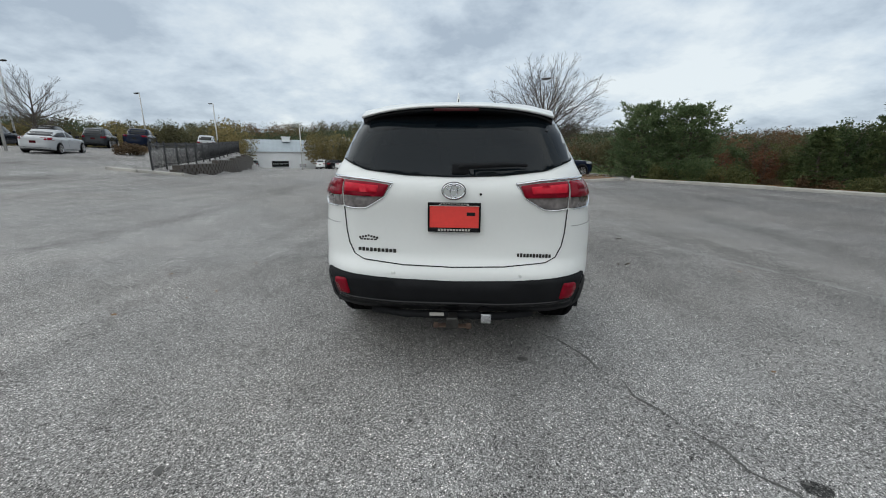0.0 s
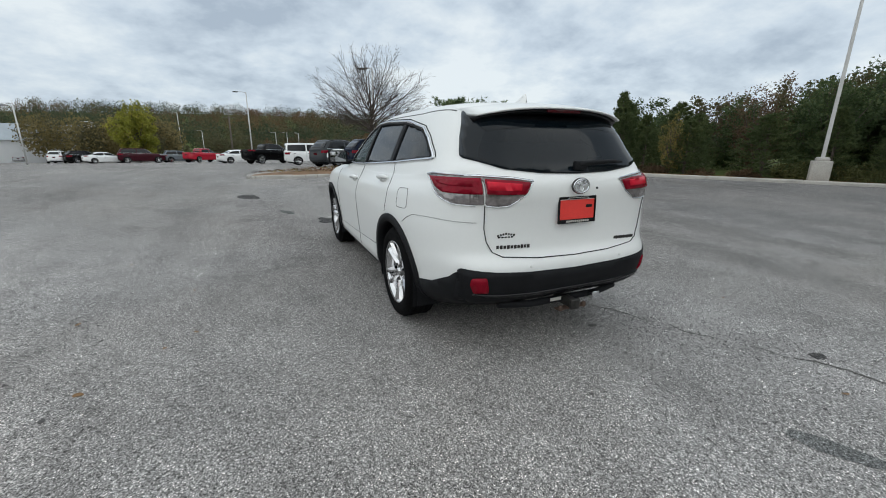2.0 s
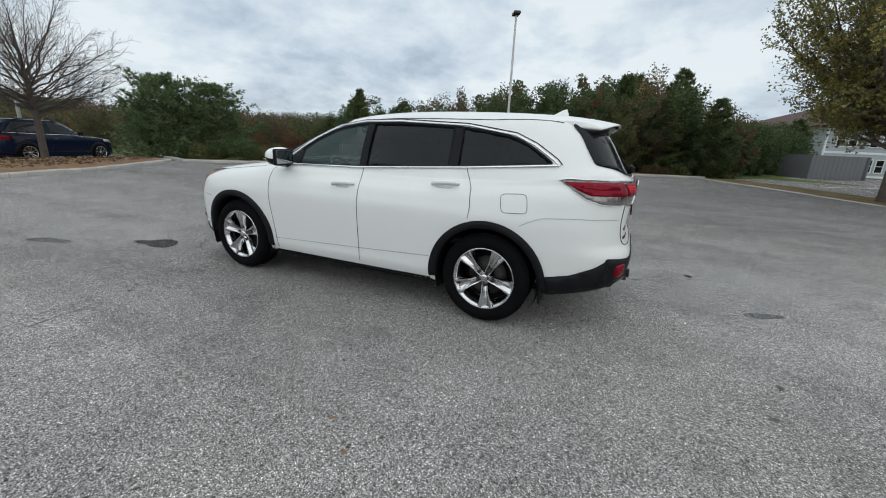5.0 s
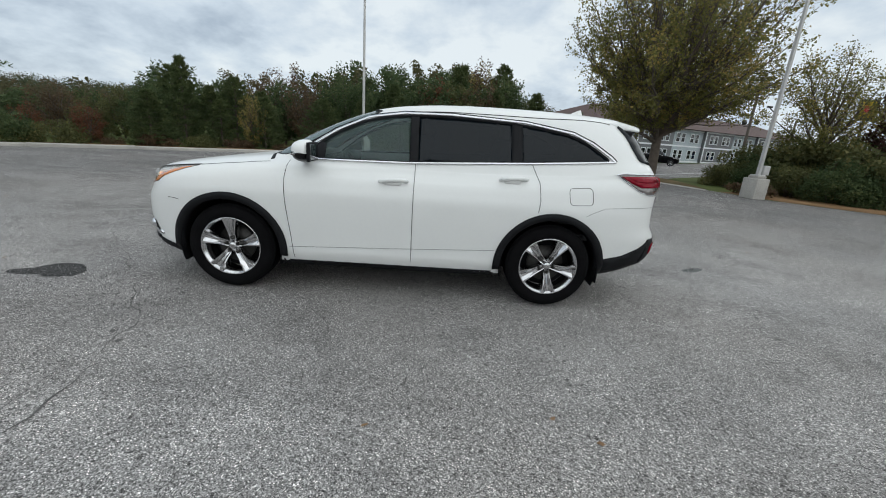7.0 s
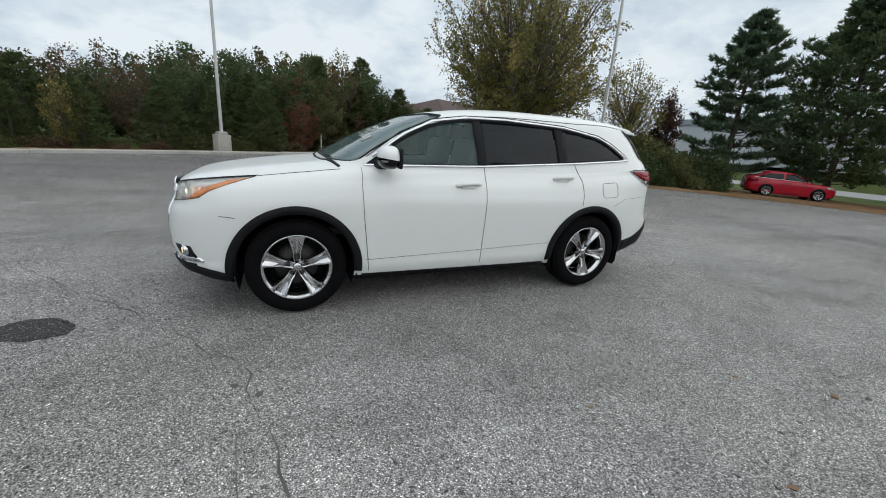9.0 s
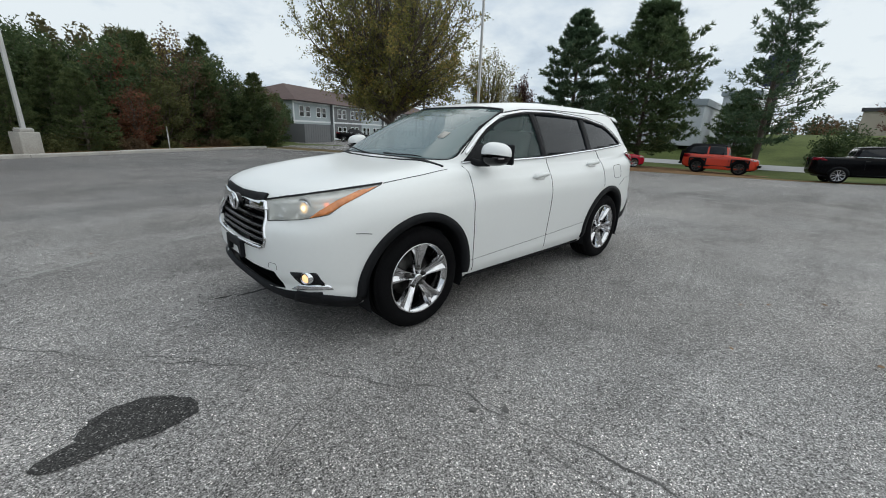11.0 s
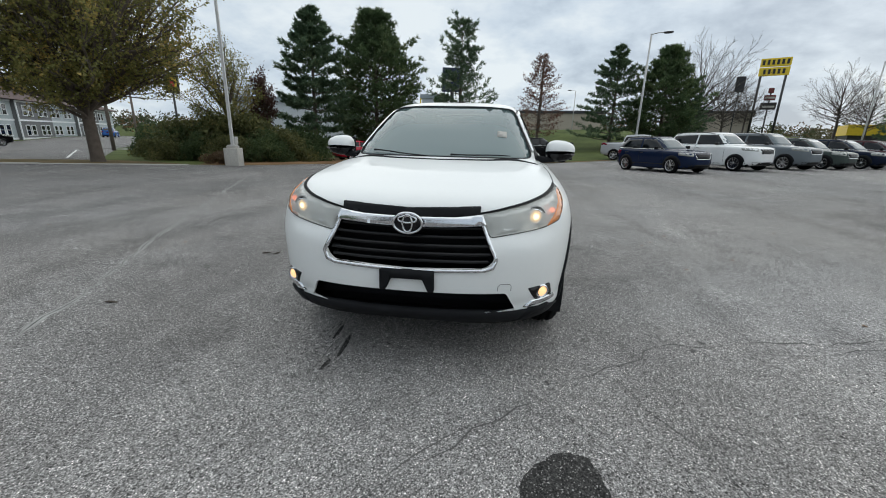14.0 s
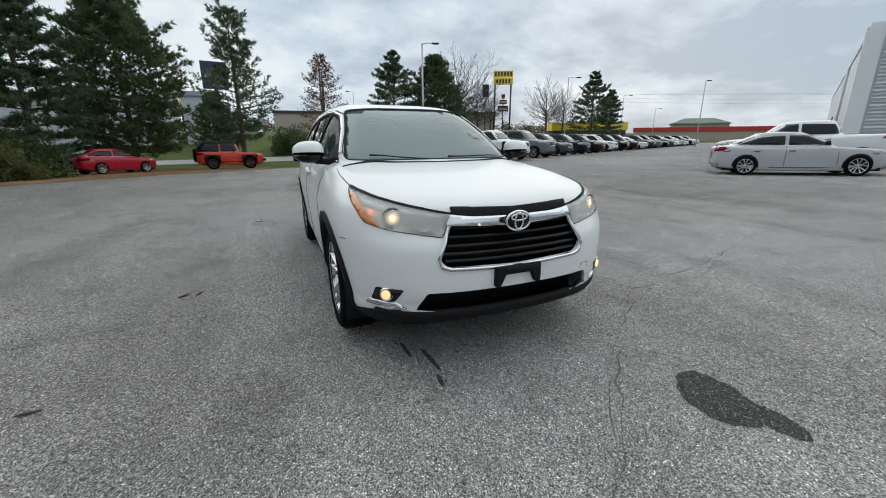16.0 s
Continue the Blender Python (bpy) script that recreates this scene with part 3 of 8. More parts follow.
def suv_rows():
    """Outlines of the car's body from the underside to the roof: heights at nose, side and tail, half width, centre, nose, tail, corner shapes."""
    r = []

    def ring(zf, zs, zr, w, yf, yr, nf=4.2, mf=4.0, nr=6.5, mr=6.0, yc=0.0, yn=None):
        r.append((zf, zs, zr, w, yc, yf, yr, nf, mf, nr, mr, yc if yn is None else yn))

    ring(0.25, 0.25, 0.30, 0.55, 1.80, -1.90)
    ring(0.24, 0.23, 0.32, 0.84, 2.07, -2.20, 3.8, 3.8, yn=1.0)
    ring(0.26, 0.26, 0.37, 0.895, 2.17, -2.33, 3.8, 3.8, yn=1.1)
    ring(0.36, 0.36, 0.45, 0.930, 2.275, -2.41, 3.8, 3.8, yn=1.2)
    ring(0.44, 0.43, 0.505, 0.936, 2.292, -2.436, 3.8, 3.8, yn=1.2)
    ring(0.50, 0.50, 0.56, 0.941, 2.312, -2.452, 3.8, 3.8, yn=1.2)
    ring(0.63, 0.64, 0.65, 0.954, 2.314, -2.452, 3.8, 3.8, yn=1.2)
    ring(0.75, 0.76, 0.74, 0.963, 2.300, -2.405, 3.8, 3.8, yn=1.2)
    ring(0.83, 0.88, 0.86, 0.966, 2.256, -2.392, 3.8, 3.8, yn=1.2)
    ring(0.92, 0.96, 0.98, 0.950, 2.238, -2.40, 3.8, 3.7, yn=1.15)
    ring(0.968, 1.01, 1.09, 0.934, 2.200, -2.415, 3.8, 3.5, yn=1.05)
    ring(1.015, 1.045, 1.16, 0.914, 2.06, -2.408, 4.2, 3.4, yn=0.9)
    ring(1.08, 1.082, 1.20, 0.892, 1.68, -2.385, 4.8, 3.8, yn=0.4)
    ring(1.125, 1.115, 1.235, 0.876, 1.30, -2.355, 6.0, 3.6, yc=-0.3)
    ring(1.15, 1.145, 1.265, 0.862, 1.15, -2.330, 7.5, 3.4, yc=-0.6)
    ring(1.23, 1.23, 1.34, 0.835, 1.02, -2.285, 8.5, 3.2, 6.0, 5.0, yc=-0.7)
    ring(1.42, 1.42, 1.49, 0.757, 0.69, -2.190, 8.5, 3.2, 6.0, 5.0, yc=-0.8)
    ring(1.57, 1.565, 1.59, 0.690, 0.36, -2.105, 8.0, 3.2, 6.0, 5.0, yc=-0.85)
    ring(1.635, 1.640, 1.640, 0.640, 0.13, -2.06, 7.0, 3.2, 6.0, 5.0, yc=-0.9)
    ring(1.668, 1.680, 1.668, 0.570, -0.05, -2.00, 5.0, 3.0, 6.0, 4.0, yc=-0.95)
    ring(1.694, 1.704, 1.690, 0.430, -0.30, -1.80, 4.0, 3.0, 5.0, 3.0, yc=-0.95)
    ring(1.708, 1.712, 1.706, 0.18, -0.60, -1.40, 3.0, 3.0, 3.0, 3.0, yc=-0.95)
    ring(1.711, 1.714, 1.711, 0.03, -0.88, -1.02, 2.0, 2.0, 2.0, 2.0, yc=-0.95)
    return r


LAMP_FACE = ((0.388, 2.236, 0.936), (0.535, 2.165, 0.969), (0.68, 2.03, 1.002), (0.775, 1.85, 1.030), (0.828, 1.65, 1.052), (0.855, 1.80, 1.006), (0.850, 1.955, 0.946), (0.832, 2.035, 0.892), (0.725, 2.145, 0.861), (0.60, 2.214, 0.840), (0.445, 2.252, 0.816))
WHEEL_R, AXLE_Y, WHEEL_X = 0.374, 1.395, 0.815


def circle(cx, cy, r, a0=0.0, a1=360.0, n=40):
    k = n if a1 - a0 >= 360 else n + 1
    return [(cx + r * math.cos(radians(a0 + (a1 - a0) * i / n)), cy + r * math.sin(radians(a0 + (a1 - a0) * i / n))) for i in range(k)]


def band(outer, inner):
    return outer + inner[::-1]


def star_wheel(parent, m, rim_mat, spokes=5):
    """A road wheel: tyre with tread grooves, polished rim, five broad twin-faced spokes, hub cap, nuts and brake disc. Its outside faces -x."""
    w = new("wheel")
    w.parent = parent
    w.matrix_local = m
    R, half = WHEEL_R, 0.122
    prof = [(0.255, -half + 0.012), (0.275, -half - 0.004), (0.315, -half - 0.010), (0.345, -half), (0.362, -half + 0.016), (R - 0.002, -half + 0.04)]
    for k in range(4):
        y = -0.07 + k * 0.047
        prof += [(R, y - 0.014), (R, y + 0.008), (R - 0.009, y + 0.010), (R - 0.009, y + 0.018)]
    prof += [(R, half - 0.04), (0.362, half - 0.016), (0.345, half), (0.275, half + 0.004), (0.255, half - 0.012)]
    part("tyre", lathe(prof, 56), RUBBER, w)
    part("rim", lathe([(0.250, -half + 0.005), (0.258, -half + 0.001), (0.260, -half + 0.012), (0.246, -half + 0.020), (0.232, -half + 0.045), (0.222, 0.02), (0.232, half - 0.02), (0.256, half - 0.01)], 56), rim_mat, w, "polished alloy rim")
    part("brake_disc", lathe([(0.06, 0.0), (0.165, 0.0), (0.165, 0.02), (0.06, 0.02)], 32), DARK_METAL, w)
    part("drum", lathe([(0.02, 0.05), (0.222, 0.05), (0.222, 0.06)], 32), BLACK_TRIM, w)
    for k in range(spokes):
        bm = bmesh.new()
        # sections from hub to rim: radius, half width, face height, side height
        rows = []
        for r, hw, face, crease in ((0.025, 0.022, -0.080, -0.074), (0.070, 0.033, -0.080, -0.064), (0.120, 0.038, -0.093, -0.066), (0.175, 0.053, -0.106, -0.076), (0.222, 0.068, -0.113, -0.088), (0.252, 0.080, -0.117, -0.098)):
            prof2 = [(-hw, -0.02), (-hw, crease), (-hw * 0.80, face), (-hw * 0.60, face + 0.002), (-hw * 0.16, face + 0.024), (hw * 0.16, face + 0.024), (hw * 0.60, face + 0.002), (hw * 0.80, face), (hw, crease), (hw, -0.02)]
            rows.append([bm.verts.new((x, t, r)) for t, x in prof2])
        for r0, r1 in zip(rows, rows[1:]):
            for j in range(len(r0) - 1):
                bm.faces.new((r0[j], r0[j + 1], r1[j + 1], r1[j]))
        bm.faces.new(rows[0])
        bm.faces.new(rows[-1][::-1])
        bmesh.ops.recalc_face_normals(bm, faces=bm.faces)
        bmesh.ops.rotate(bm, cent=(0, 0, 0), matrix=Matrix.Rotation(2 * math.pi * k / spokes, 3, "X"), verts=bm.verts)
        part("spoke", bm, rim_mat, w, smooth=False)
    part("hub_cap", lathe([(0.001, -0.098), (0.022, -0.097), (0.031, -0.092), (0.034, -0.07)], 24), rim_mat, w)
    for k in range(5):
        a = 2 * math.pi * k / 5
        bm = lathe([(0.001, -0.092), (0.010, -0.091), (0.013, -0.05)], 8)
        bmesh.ops.translate(bm, vec=(0, -0.066 * math.sin(a), 0.066 * math.cos(a)), verts=bm.verts)
        part("wheel_nut", bm, DARK_METAL, w)
    return w


def ellipse_ring(rx, rz, thick, y=0.0, n=40, depth=0.008):
    """A raised oval ring in the x-z plane."""
    bm, rows = bmesh.new(), []
    for k in range(n):
        a = 2 * math.pi * k / n
        row = []
        for q in range(6):
            b = 2 * math.pi * q / 6
            s = 1 + 0 * b
            row.append(bm.verts.new(((rx + thick * math.cos(b)) * math.cos(a) * s, y + depth * math.sin(b), (rz + thick * math.cos(b)) * math.sin(a) * s)))
        rows.append(row)
    for k in range(n):
        r0, r1 = rows[k], rows[(k + 1) % n]
        for q in range(6):
            bm.faces.new((r0[q], r0[(q + 1) % 6], r1[(q + 1) % 6], r1[q]))
    bmesh.ops.recalc_face_normals(bm, faces=bm.faces)
    return bm


def joined(*bms):
    out = bms[0]
    for b in bms[1:]:
        me = bpy.data.meshes.new("tmp")
        b.to_mesh(me)
        b.free()
        out.from_mesh(me)
        bpy.data.meshes.remove(me)
    return out


def moved(bm, m):
    bmesh.ops.transform(bm, matrix=m, verts=bm.verts)
    return bm


def build_white_suv():
    car = thing("white_suv", Matrix(), "pearl white family SUV with black arch trim on the asphalt lot", "car")
    verts, faces = shell_arrays(suv_rows(), 5, 72)

    # openings
    dlo = fillet([(0.84, 1.165), (-0.15, 1.195), (-1.15, 1.255), (-1.84, 1.312), (-1.66, 1.43), (-1.50, 1.50), (-1.10, 1.562), (-0.45, 1.586), (-0.05, 1.575), (0.25, 1.525), (0.52, 1.40)],
                 [0.02, 0.1, 0.1, 0.04, 0.08, 0.1, 0.2, 0.2, 0.15, 0.15, 0.15])
    screen = fillet([(-0.74, 1.18), (0.74, 1.18), (0.585, 1.60), (0.30, 1.622), (-0.30, 1.622), (-0.585, 1.60)], [0.05, 0.05, 0.05, 0.1, 0.1, 0.05])
    backlight = fillet([(-0.655, 1.305), (-0.53, 1.262), (-0.28, 1.236), (0, 1.228), (0.28, 1.236), (0.53, 1.262), (0.655, 1.305), (0.60, 1.42), (0.50, 1.565), (-0.50, 1.565), (-0.60, 1.42)], 0.05)
    cutters = [prism(dlo, "left", -1.3, -0.40), prism(dlo, "left", 0.40, 1.3), prism(screen, "front", 0.0, 1.6), prism(backlight, "rear", -1.95, -2.7)]
    for sx in (-1, 1):
        for sy in (-1, 1):
            cutters.append(prism(circle(sy * AXLE_Y, 0.368, 0.437, n=48), "left", sx * 0.56, sx * 1.2))
    grille = fillet([(-0.375, 0.925), (0.375, 0.925), (0.43, 0.80), (0.475, 0.70), (0.43, 0.652), (0, 0.632), (-0.43, 0.652), (-0.475, 0.70), (-0.43, 0.80)], 0.025)
    intake = fillet([(-0.605, 0.398), (-0.545, 0.512), (-0.25, 0.504), (0, 0.500), (0.25, 0.504), (0.545, 0.512), (0.605, 0.398), (0.25, 0.376), (-0.25, 0.376)], 0.02)
    cutters += [prism(grille, "front", 2.0, 2.6), prism(intake, "front", 2.0, 2.6)]
    for side_view in CORNER:
        cutters.append(corner_prism(fillet(corner_uv(LAMP_FACE), 0.010), side_view, -2.4, -1.58))
    inner = [(zf - 0.022 * k, zs - 0.022 * k, zr - 0.022 * k, w - 0.022, yc, yf - 0.022 * (1 - k), yr + 0.022 * (1 - k), *rest) for k, (zf, zs, zr, w, yc, yf, yr, *rest) in ((step(1.2, 1.7, r[1]) - (r[1] < 0.3), r) for r in suv_rows())]
    inner = [(*r[:3], max(r[3], 0.012), *r[4:]) for r in inner]
    me, tree = cut_body(shell_arrays(inner, 5, 72)[0], faces, cutters, 0.022)
    body = new("body", me)
    body.parent = car

    def panel(name, poly, view, material, parent=car, offset=0.004, depth=0.012, gap=0.05, label="", both=False):
        bm = drape(tree, poly, view, offset, depth, gap)
        if both:
            part(name, mirrored(bm), material, parent, label)
        return part(name, bm, material, parent, label)

    # side glass, pillars and bright trim
    def clip(y0, y1, inset=0.0):
        """The part of the side opening between two uprights."""
        bm = bmesh.new()
        vs = [bm.verts.new((0, *p)) for p in dlo]
        bm.faces.new(vs)
        for y, s in ((y0, 1), (y1, -1)):
            lean = 0.04
            bmesh.ops.bisect_plane(bm, geom=bm.verts[:] + bm.edges[:] + bm.faces[:], plane_co=(0, y, 1.2), plane_no=(0, s, -s * lean), clear_inner=True)
        f = bm.faces[:][0]
        out = [(l.vert.co.y, l.vert.co.z) for l in f.loops]
        bm.free()
        return out

    panel("front_window", clip(-0.125, 2.0), "left", CLEAR, gap=0.028, offset=-0.008, both=True, label="lightly tinted front door glass with sky haze put into its colour")
    panel("rear_window", clip(-0.995, -0.198), "left", PRIVACY, gap=0.028, offset=-0.008, both=True, label="dark privacy glass")
    panel("quarter_window", clip(-3.0, -1.085), "left", PRIVACY, gap=0.028, offset=-0.008, both=True, label="dark privacy glass")
    panel("centre_pillar", clip(-0.198, -0.125), "left", BLACK_TRIM, gap=0.028, offset=0.002, both=True)
    panel("rear_pillar", clip(-1.085, -0.995), "left", BLACK_TRIM, gap=0.028, offset=0.002, both=True)
    panel("mirror_sail", [(0.86, 1.162), (0.60, 1.168), (0.60, 1.30), (0.66, 1.30)], "left", BLACK_TRIM, offset=0.004, both=True)
    lower = [(0.87, 1.157), (-0.15, 1.186), (-1.15, 1.246), (-1.88, 1.303)]
    upper = [(-1.88, 1.303), (-1.845, 1.335), (-1.68, 1.44), (-1.51, 1.513), (-1.10, 1.577), (-0.45, 1.600), (-0.05, 1.589), (0.25, 1.54), (0.52, 1.415), (0.80, 1.225)]
    for pts in (lower, upper):
        bm = seam(tree, pts, "left", 0.015, 0.012, 0.025, 0.02)
        part("window_trim", mirrored(bm), CHROME, car, "bright window trim")
        part("window_trim", bm, CHROME, car, "bright window trim")
    # besides the rubber seal, a black strip paints the shadow line outside the trim
    trim_shadow_line = [(-1.90, 1.312), (-1.86, 1.352), (-1.69, 1.459), (-1.52, 1.531), (-1.10, 1.594), (-0.45, 1.617), (-0.05, 1.606), (0.25, 1.558), (0.54, 1.432), (0.84, 1.222)]
    for bm in (seam(tree, dlo + dlo[:1], "left", 0.015, 0.004, 0.02, 0.03), seam(tree, trim_shadow_line, "left", 0.006, 0.004, 0.02, 0.01)):
        part("window_seal", mirrored(bm), BLACK_TRIM, car)
        part("window_seal", bm, BLACK_TRIM, car)
    part("windscreen_seal", seam(tree, screen + screen[:1], "front", 0.007, 0.002, 0.03, 0.02), BLACK_TRIM, car)
    panel("windscreen", screen, "front", SCREEN, offset=-0.006, gap=0.04, label="windscreen with the grey sky's reflection partly put into its colour")
    panel("rear_glass", fillet([(-0.72, 1.318), (-0.53, 1.256), (-0.28, 1.228), (0, 1.220), (0.28, 1.228), (0.53, 1.256), (0.72, 1.318), (0.675, 1.45), (0.60, 1.61), (-0.60, 1.61), (-0.675, 1.45)], 0.02), "rear", PRIVACY, offset=0.010, depth=0.008, gap=0.03, label="dark privacy glass of the tailgate")

    panel("sticker", fillet([(-0.52, 1.385), (-0.44, 1.392), (-0.44, 1.345), (-0.52, 1.338)], 0.006), "front", CONCRETE, offset=-0.002, depth=0.002, gap=0.03, label="small pale inspection sticker")

    # panel gaps
    gaps = [("left", [(0.895, 1.14), (0.905, 1.0), (0.895, 0.80), (0.868, 0.55), (0.845, 0.315)]),
            ("left", [(-0.178, 1.185), (-0.176, 0.80), (-0.176, 0.33)]),
            ("left", [(-1.165, 1.245), (-1.235, 1.10), (-1.25, 0.95), (-1.24, 0.86)]),
            ("left", [(0.88, 0.412), (-0.10, 0.455), (-0.90, 0.495)]),
            ("left", [(1.80, 0.765), (1.845, 0.773), (1.90, 0.776)]),
            ("left", [(-1.66, 0.85), (-1.72, 0.885), (-1.82, 0.924), (-2.05, 0.938), (-2.33, 0.938)])]
    for view, pts in gaps:
        bm = seam(tree, pts, view, 0.0036 if abs(pts[0][0] - pts[-1][0]) < 0.12 else 0.0015, 0.003)
        part("panel_gap", mirrored(bm), BLACK_TRIM, car)
        part("panel_gap", bm, BLACK_TRIM, car)
    fuel = fillet([(-1.485, 1.075), (-1.685, 1.088), (-1.705, 0.945), (-1.505, 0.935)], 0.04)
    bm = seam(tree, fuel + fuel[:1], "left", 0.004, 0.002)
    part("fuel_door", bm, DARK_METAL, car, "outline of the white fuel door")
    gate = [(-0.665, 1.045), (-0.66, 0.90), (-0.645, 0.82), (-0.61, 0.755), (-0.55, 0.725), (-0.3, 0.700), (0, 0.692), (0.3, 0.700), (0.55, 0.725), (0.61, 0.755), (0.645, 0.82), (0.66, 0.90), (0.665, 1.045)]
    part("tailgate_gap", seam(tree, gate, "rear", 0.005), BLACK_TRIM, car)
    for sx in (-1, 1):
        part("bonnet_gap", seam(tree, [(sx * 0.815, 1.06), (sx * 0.834, 1.30), (sx * 0.832, 1.50), (sx * 0.826, 1.64)], "top", 0.005, 0.002), BLACK_TRIM, car)
        edge = [(x, y, z + 0.004) for x, y, z in LAMP_FACE[:5]]
        part("bonnet_gap", seam(tree, corner_uv(edge), "corner_left" if sx < 0 else "corner_right", 0.007, 0.004, 0.03), BLACK_TRIM, car)

    # black lower trim
    for sy, extra in ((1, 16), (-1, 12)):
        outer = circle(sy * AXLE_Y, 0.365, 0.494, -5, 185, 36)
        inner = circle(sy * AXLE_Y, 0.368, 0.432, -5, 185, 36)
        bm = drape(tree, band(outer, inner), "left", 0.016, 0.05, 0.06)
        part("arch_trim", mirrored(bm), BLACK_TRIM, car, "black plastic wheel-arch trim")
        part("arch_trim", bm, BLACK_TRIM, car, "black plastic wheel-arch trim")
        for sx in (-1, 1):
            prof = circle(0, 0, 0.434, -20, 200, 30)
            bm, rows = bmesh.new(), []
            for x in (0.52, 0.93):
                rows.append([bm.verts.new((sx * x, sy * AXLE_Y + u, 0.368 + v)) for u, v in prof])
            for j in range(len(prof) - 1):
                bm.faces.new((rows[0][j], rows[0][j + 1], rows[1][j + 1], rows[1][j]))
            bm.faces.new(rows[0])
            part("wheel_well", bm, BLACK_TRIM, car, "dark wheel-well liner")
            bm = box((0.17, 0.012, 0.15), (sx * 0.82, sy * AXLE_Y - 0.455, 0.315), 0.004)
            part("mud_flap", bm, BLACK_TRIM, car)
    panel("sill", [(0.90, 0.285), (-0.90, 0.295), (-0.90, 0.245), (0.90, 0.24)], "left", BLACK_TRIM, offset=0.003, both=True)
    rear_low = fillet([(-0.80, 0.655), (-0.62, 0.640), (-0.35, 0.622), (0, 0.612), (0.35, 0.622), (0.62, 0.640), (0.80, 0.655), (0.80, 0.44), (0.62, 0.405), (0, 0.375), (-0.62, 0.405), (-0.80, 0.44)], 0.02)
    panel("rear_bumper_trim", rear_low, "rear", BLACK_TRIM, offset=0.012, depth=0.03, label="black textured lower rear bumper")
    panel("rear_bumper_end", [(-1.88, 0.47), (-2.05, 0.505), (-2.22, 0.58), (-2.31, 0.648), (-2.31, 0.41), (-2.15, 0.36), (-1.87, 0.30)], "left", BLACK_TRIM, offset=0.012, depth=0.03, both=True)
    part("bumper_line", seam(tree, [(-0.72, 0.485), (-0.3, 0.462), (0.3, 0.462), (0.72, 0.485)], "rear", 0.02, 0.018, 0.05, 0.03), GLOSS_BLACK, car)
    lip = fillet([(-0.80, 0.405), (-0.70, 0.400), (-0.60, 0.396), (-0.25, 0.380), (0, 0.376), (0.25, 0.380), (0.60, 0.396), (0.70, 0.400), (0.80, 0.405), (0.77, 0.30), (0.62, 0.27), (0, 0.26), (-0.62, 0.27), (-0.77, 0.30)], 0.01)
    panel("front_lip", lip, "front", BLACK_TRIM, offset=0.014, depth=0.04, label="black lower front bumper lip")
    panel("front_lip_end", [(1.84, 0.330), (2.0, 0.372), (2.12, 0.398), (2.19, 0.408), (2.19, 0.28), (2.05, 0.262), (1.84, 0.25)], "left", BLACK_TRIM, offset=0.014, depth=0.04, both=True)

    # rear lamps: a body part and a tailgate part each, chrome topped
    for s in (-1, 1):
        view = "left" if s < 0 else "right"
        lamp = new("tail_lamp")
        lamp.parent = car
        lamp["label"] = "red and clear rear lamp with a bright surround"
        panel("surround", fillet([(-1.905, 1.202), (-1.96, 1.213), (-2.32, 1.212), (-2.345, 1.048), (-2.214, 1.050), (-2.104, 1.084), (-2.02, 1.130)], 0.010), view, CLEAR_LENS, lamp, 0.006, 0.02, 0.02)
        panel("red_lens", fillet([(-1.935, 1.195), (-2.12, 1.199), (-2.32, 1.196), (-2.335, 1.110), (-2.13, 1.108), (-2.035, 1.140)], 0.010), view, RED_LENS, lamp, 0.017, 0.02, 0.02)
        m = [(0.362, 1.180), (0.50, 1.198), (0.664, 1.208), (0.663, 1.050), (0.60, 1.042), (0.523, 1.046), (0.42, 1.104)]
        r = [(0.380, 1.174), (0.50, 1.186), (0.656, 1.194), (0.656, 1.112), (0.415, 1.108)]
        o = [(0.670, 1.210), (0.735, 1.208), (0.742, 1.058), (0.670, 1.048)]
        q = [(0.674, 1.196), (0.730, 1.192), (0.735, 1.112), (0.674, 1.110)]
        for poly, material, off in ((m, CLEAR_LENS, 0.006), (r, RED_LENS, 0.017), (o, CLEAR_LENS, 0.006), (q, RED_LENS, 0.017)):
            p = [(s * u, v) for u, v in poly]
            panel("lens" if material is not CLEAR_LENS else "surround", fillet(p, 0.012), "rear", material, lamp, off, 0.02, 0.02)
        bar = [(s * u, v) for u, v in ((0.44, 1.168), (0.648, 1.180), (0.648, 1.136), (0.45, 1.130))]
        panel("light_bar", fillet(bar, 0.008), "rear", RED_BRIGHT, lamp, 0.0195, 0.02, 0.02)
        panel("light_bar", fillet([(-2.00, 1.180), (-2.14, 1.184), (-2.30, 1.184), (-2.31, 1.150), (-2.16, 1.146), (-2.06, 1.154)], 0.008), view, RED_LENS, lamp, 0.0195, 0.02, 0.02)
        part("lamp_trim", seam(tree, [(s * 0.362, 1.176), (s * 0.42, 1.100), (s * 0.520, 1.042), (s * 0.60, 1.037), (s * 0.66, 1.045)], "rear", 0.005, 0.009, 0.02, 0.02), CHROME, lamp, "bright lamp trim")
        part("lamp_trim", seam(tree, [(-1.905, 1.198), (-2.02, 1.125), (-2.104, 1.079), (-2.214, 1.045), (-2.33, 1.043)], view, 0.005, 0.009, 0.02, 0.02), CHROME, lamp, "bright lamp trim")
        part("lamp_trim", seam(tree, [(-1.895, 1.205), (-1.96, 1.218), (-2.10, 1.219), (-2.30, 1.217)], view, 0.008, 0.010, 0.02, 0.02), CHROME, lamp, "bright lamp trim")
        top = [(s * 0.355, 1.183), (s * 0.50, 1.203), (s * 0.66, 1.214), (s * 0.735, 1.213)]
        part("lamp_trim", seam(tree, top, "rear", 0.009, 0.012, 0.03, 0.02), CHROME, lamp, "bright lamp trim")
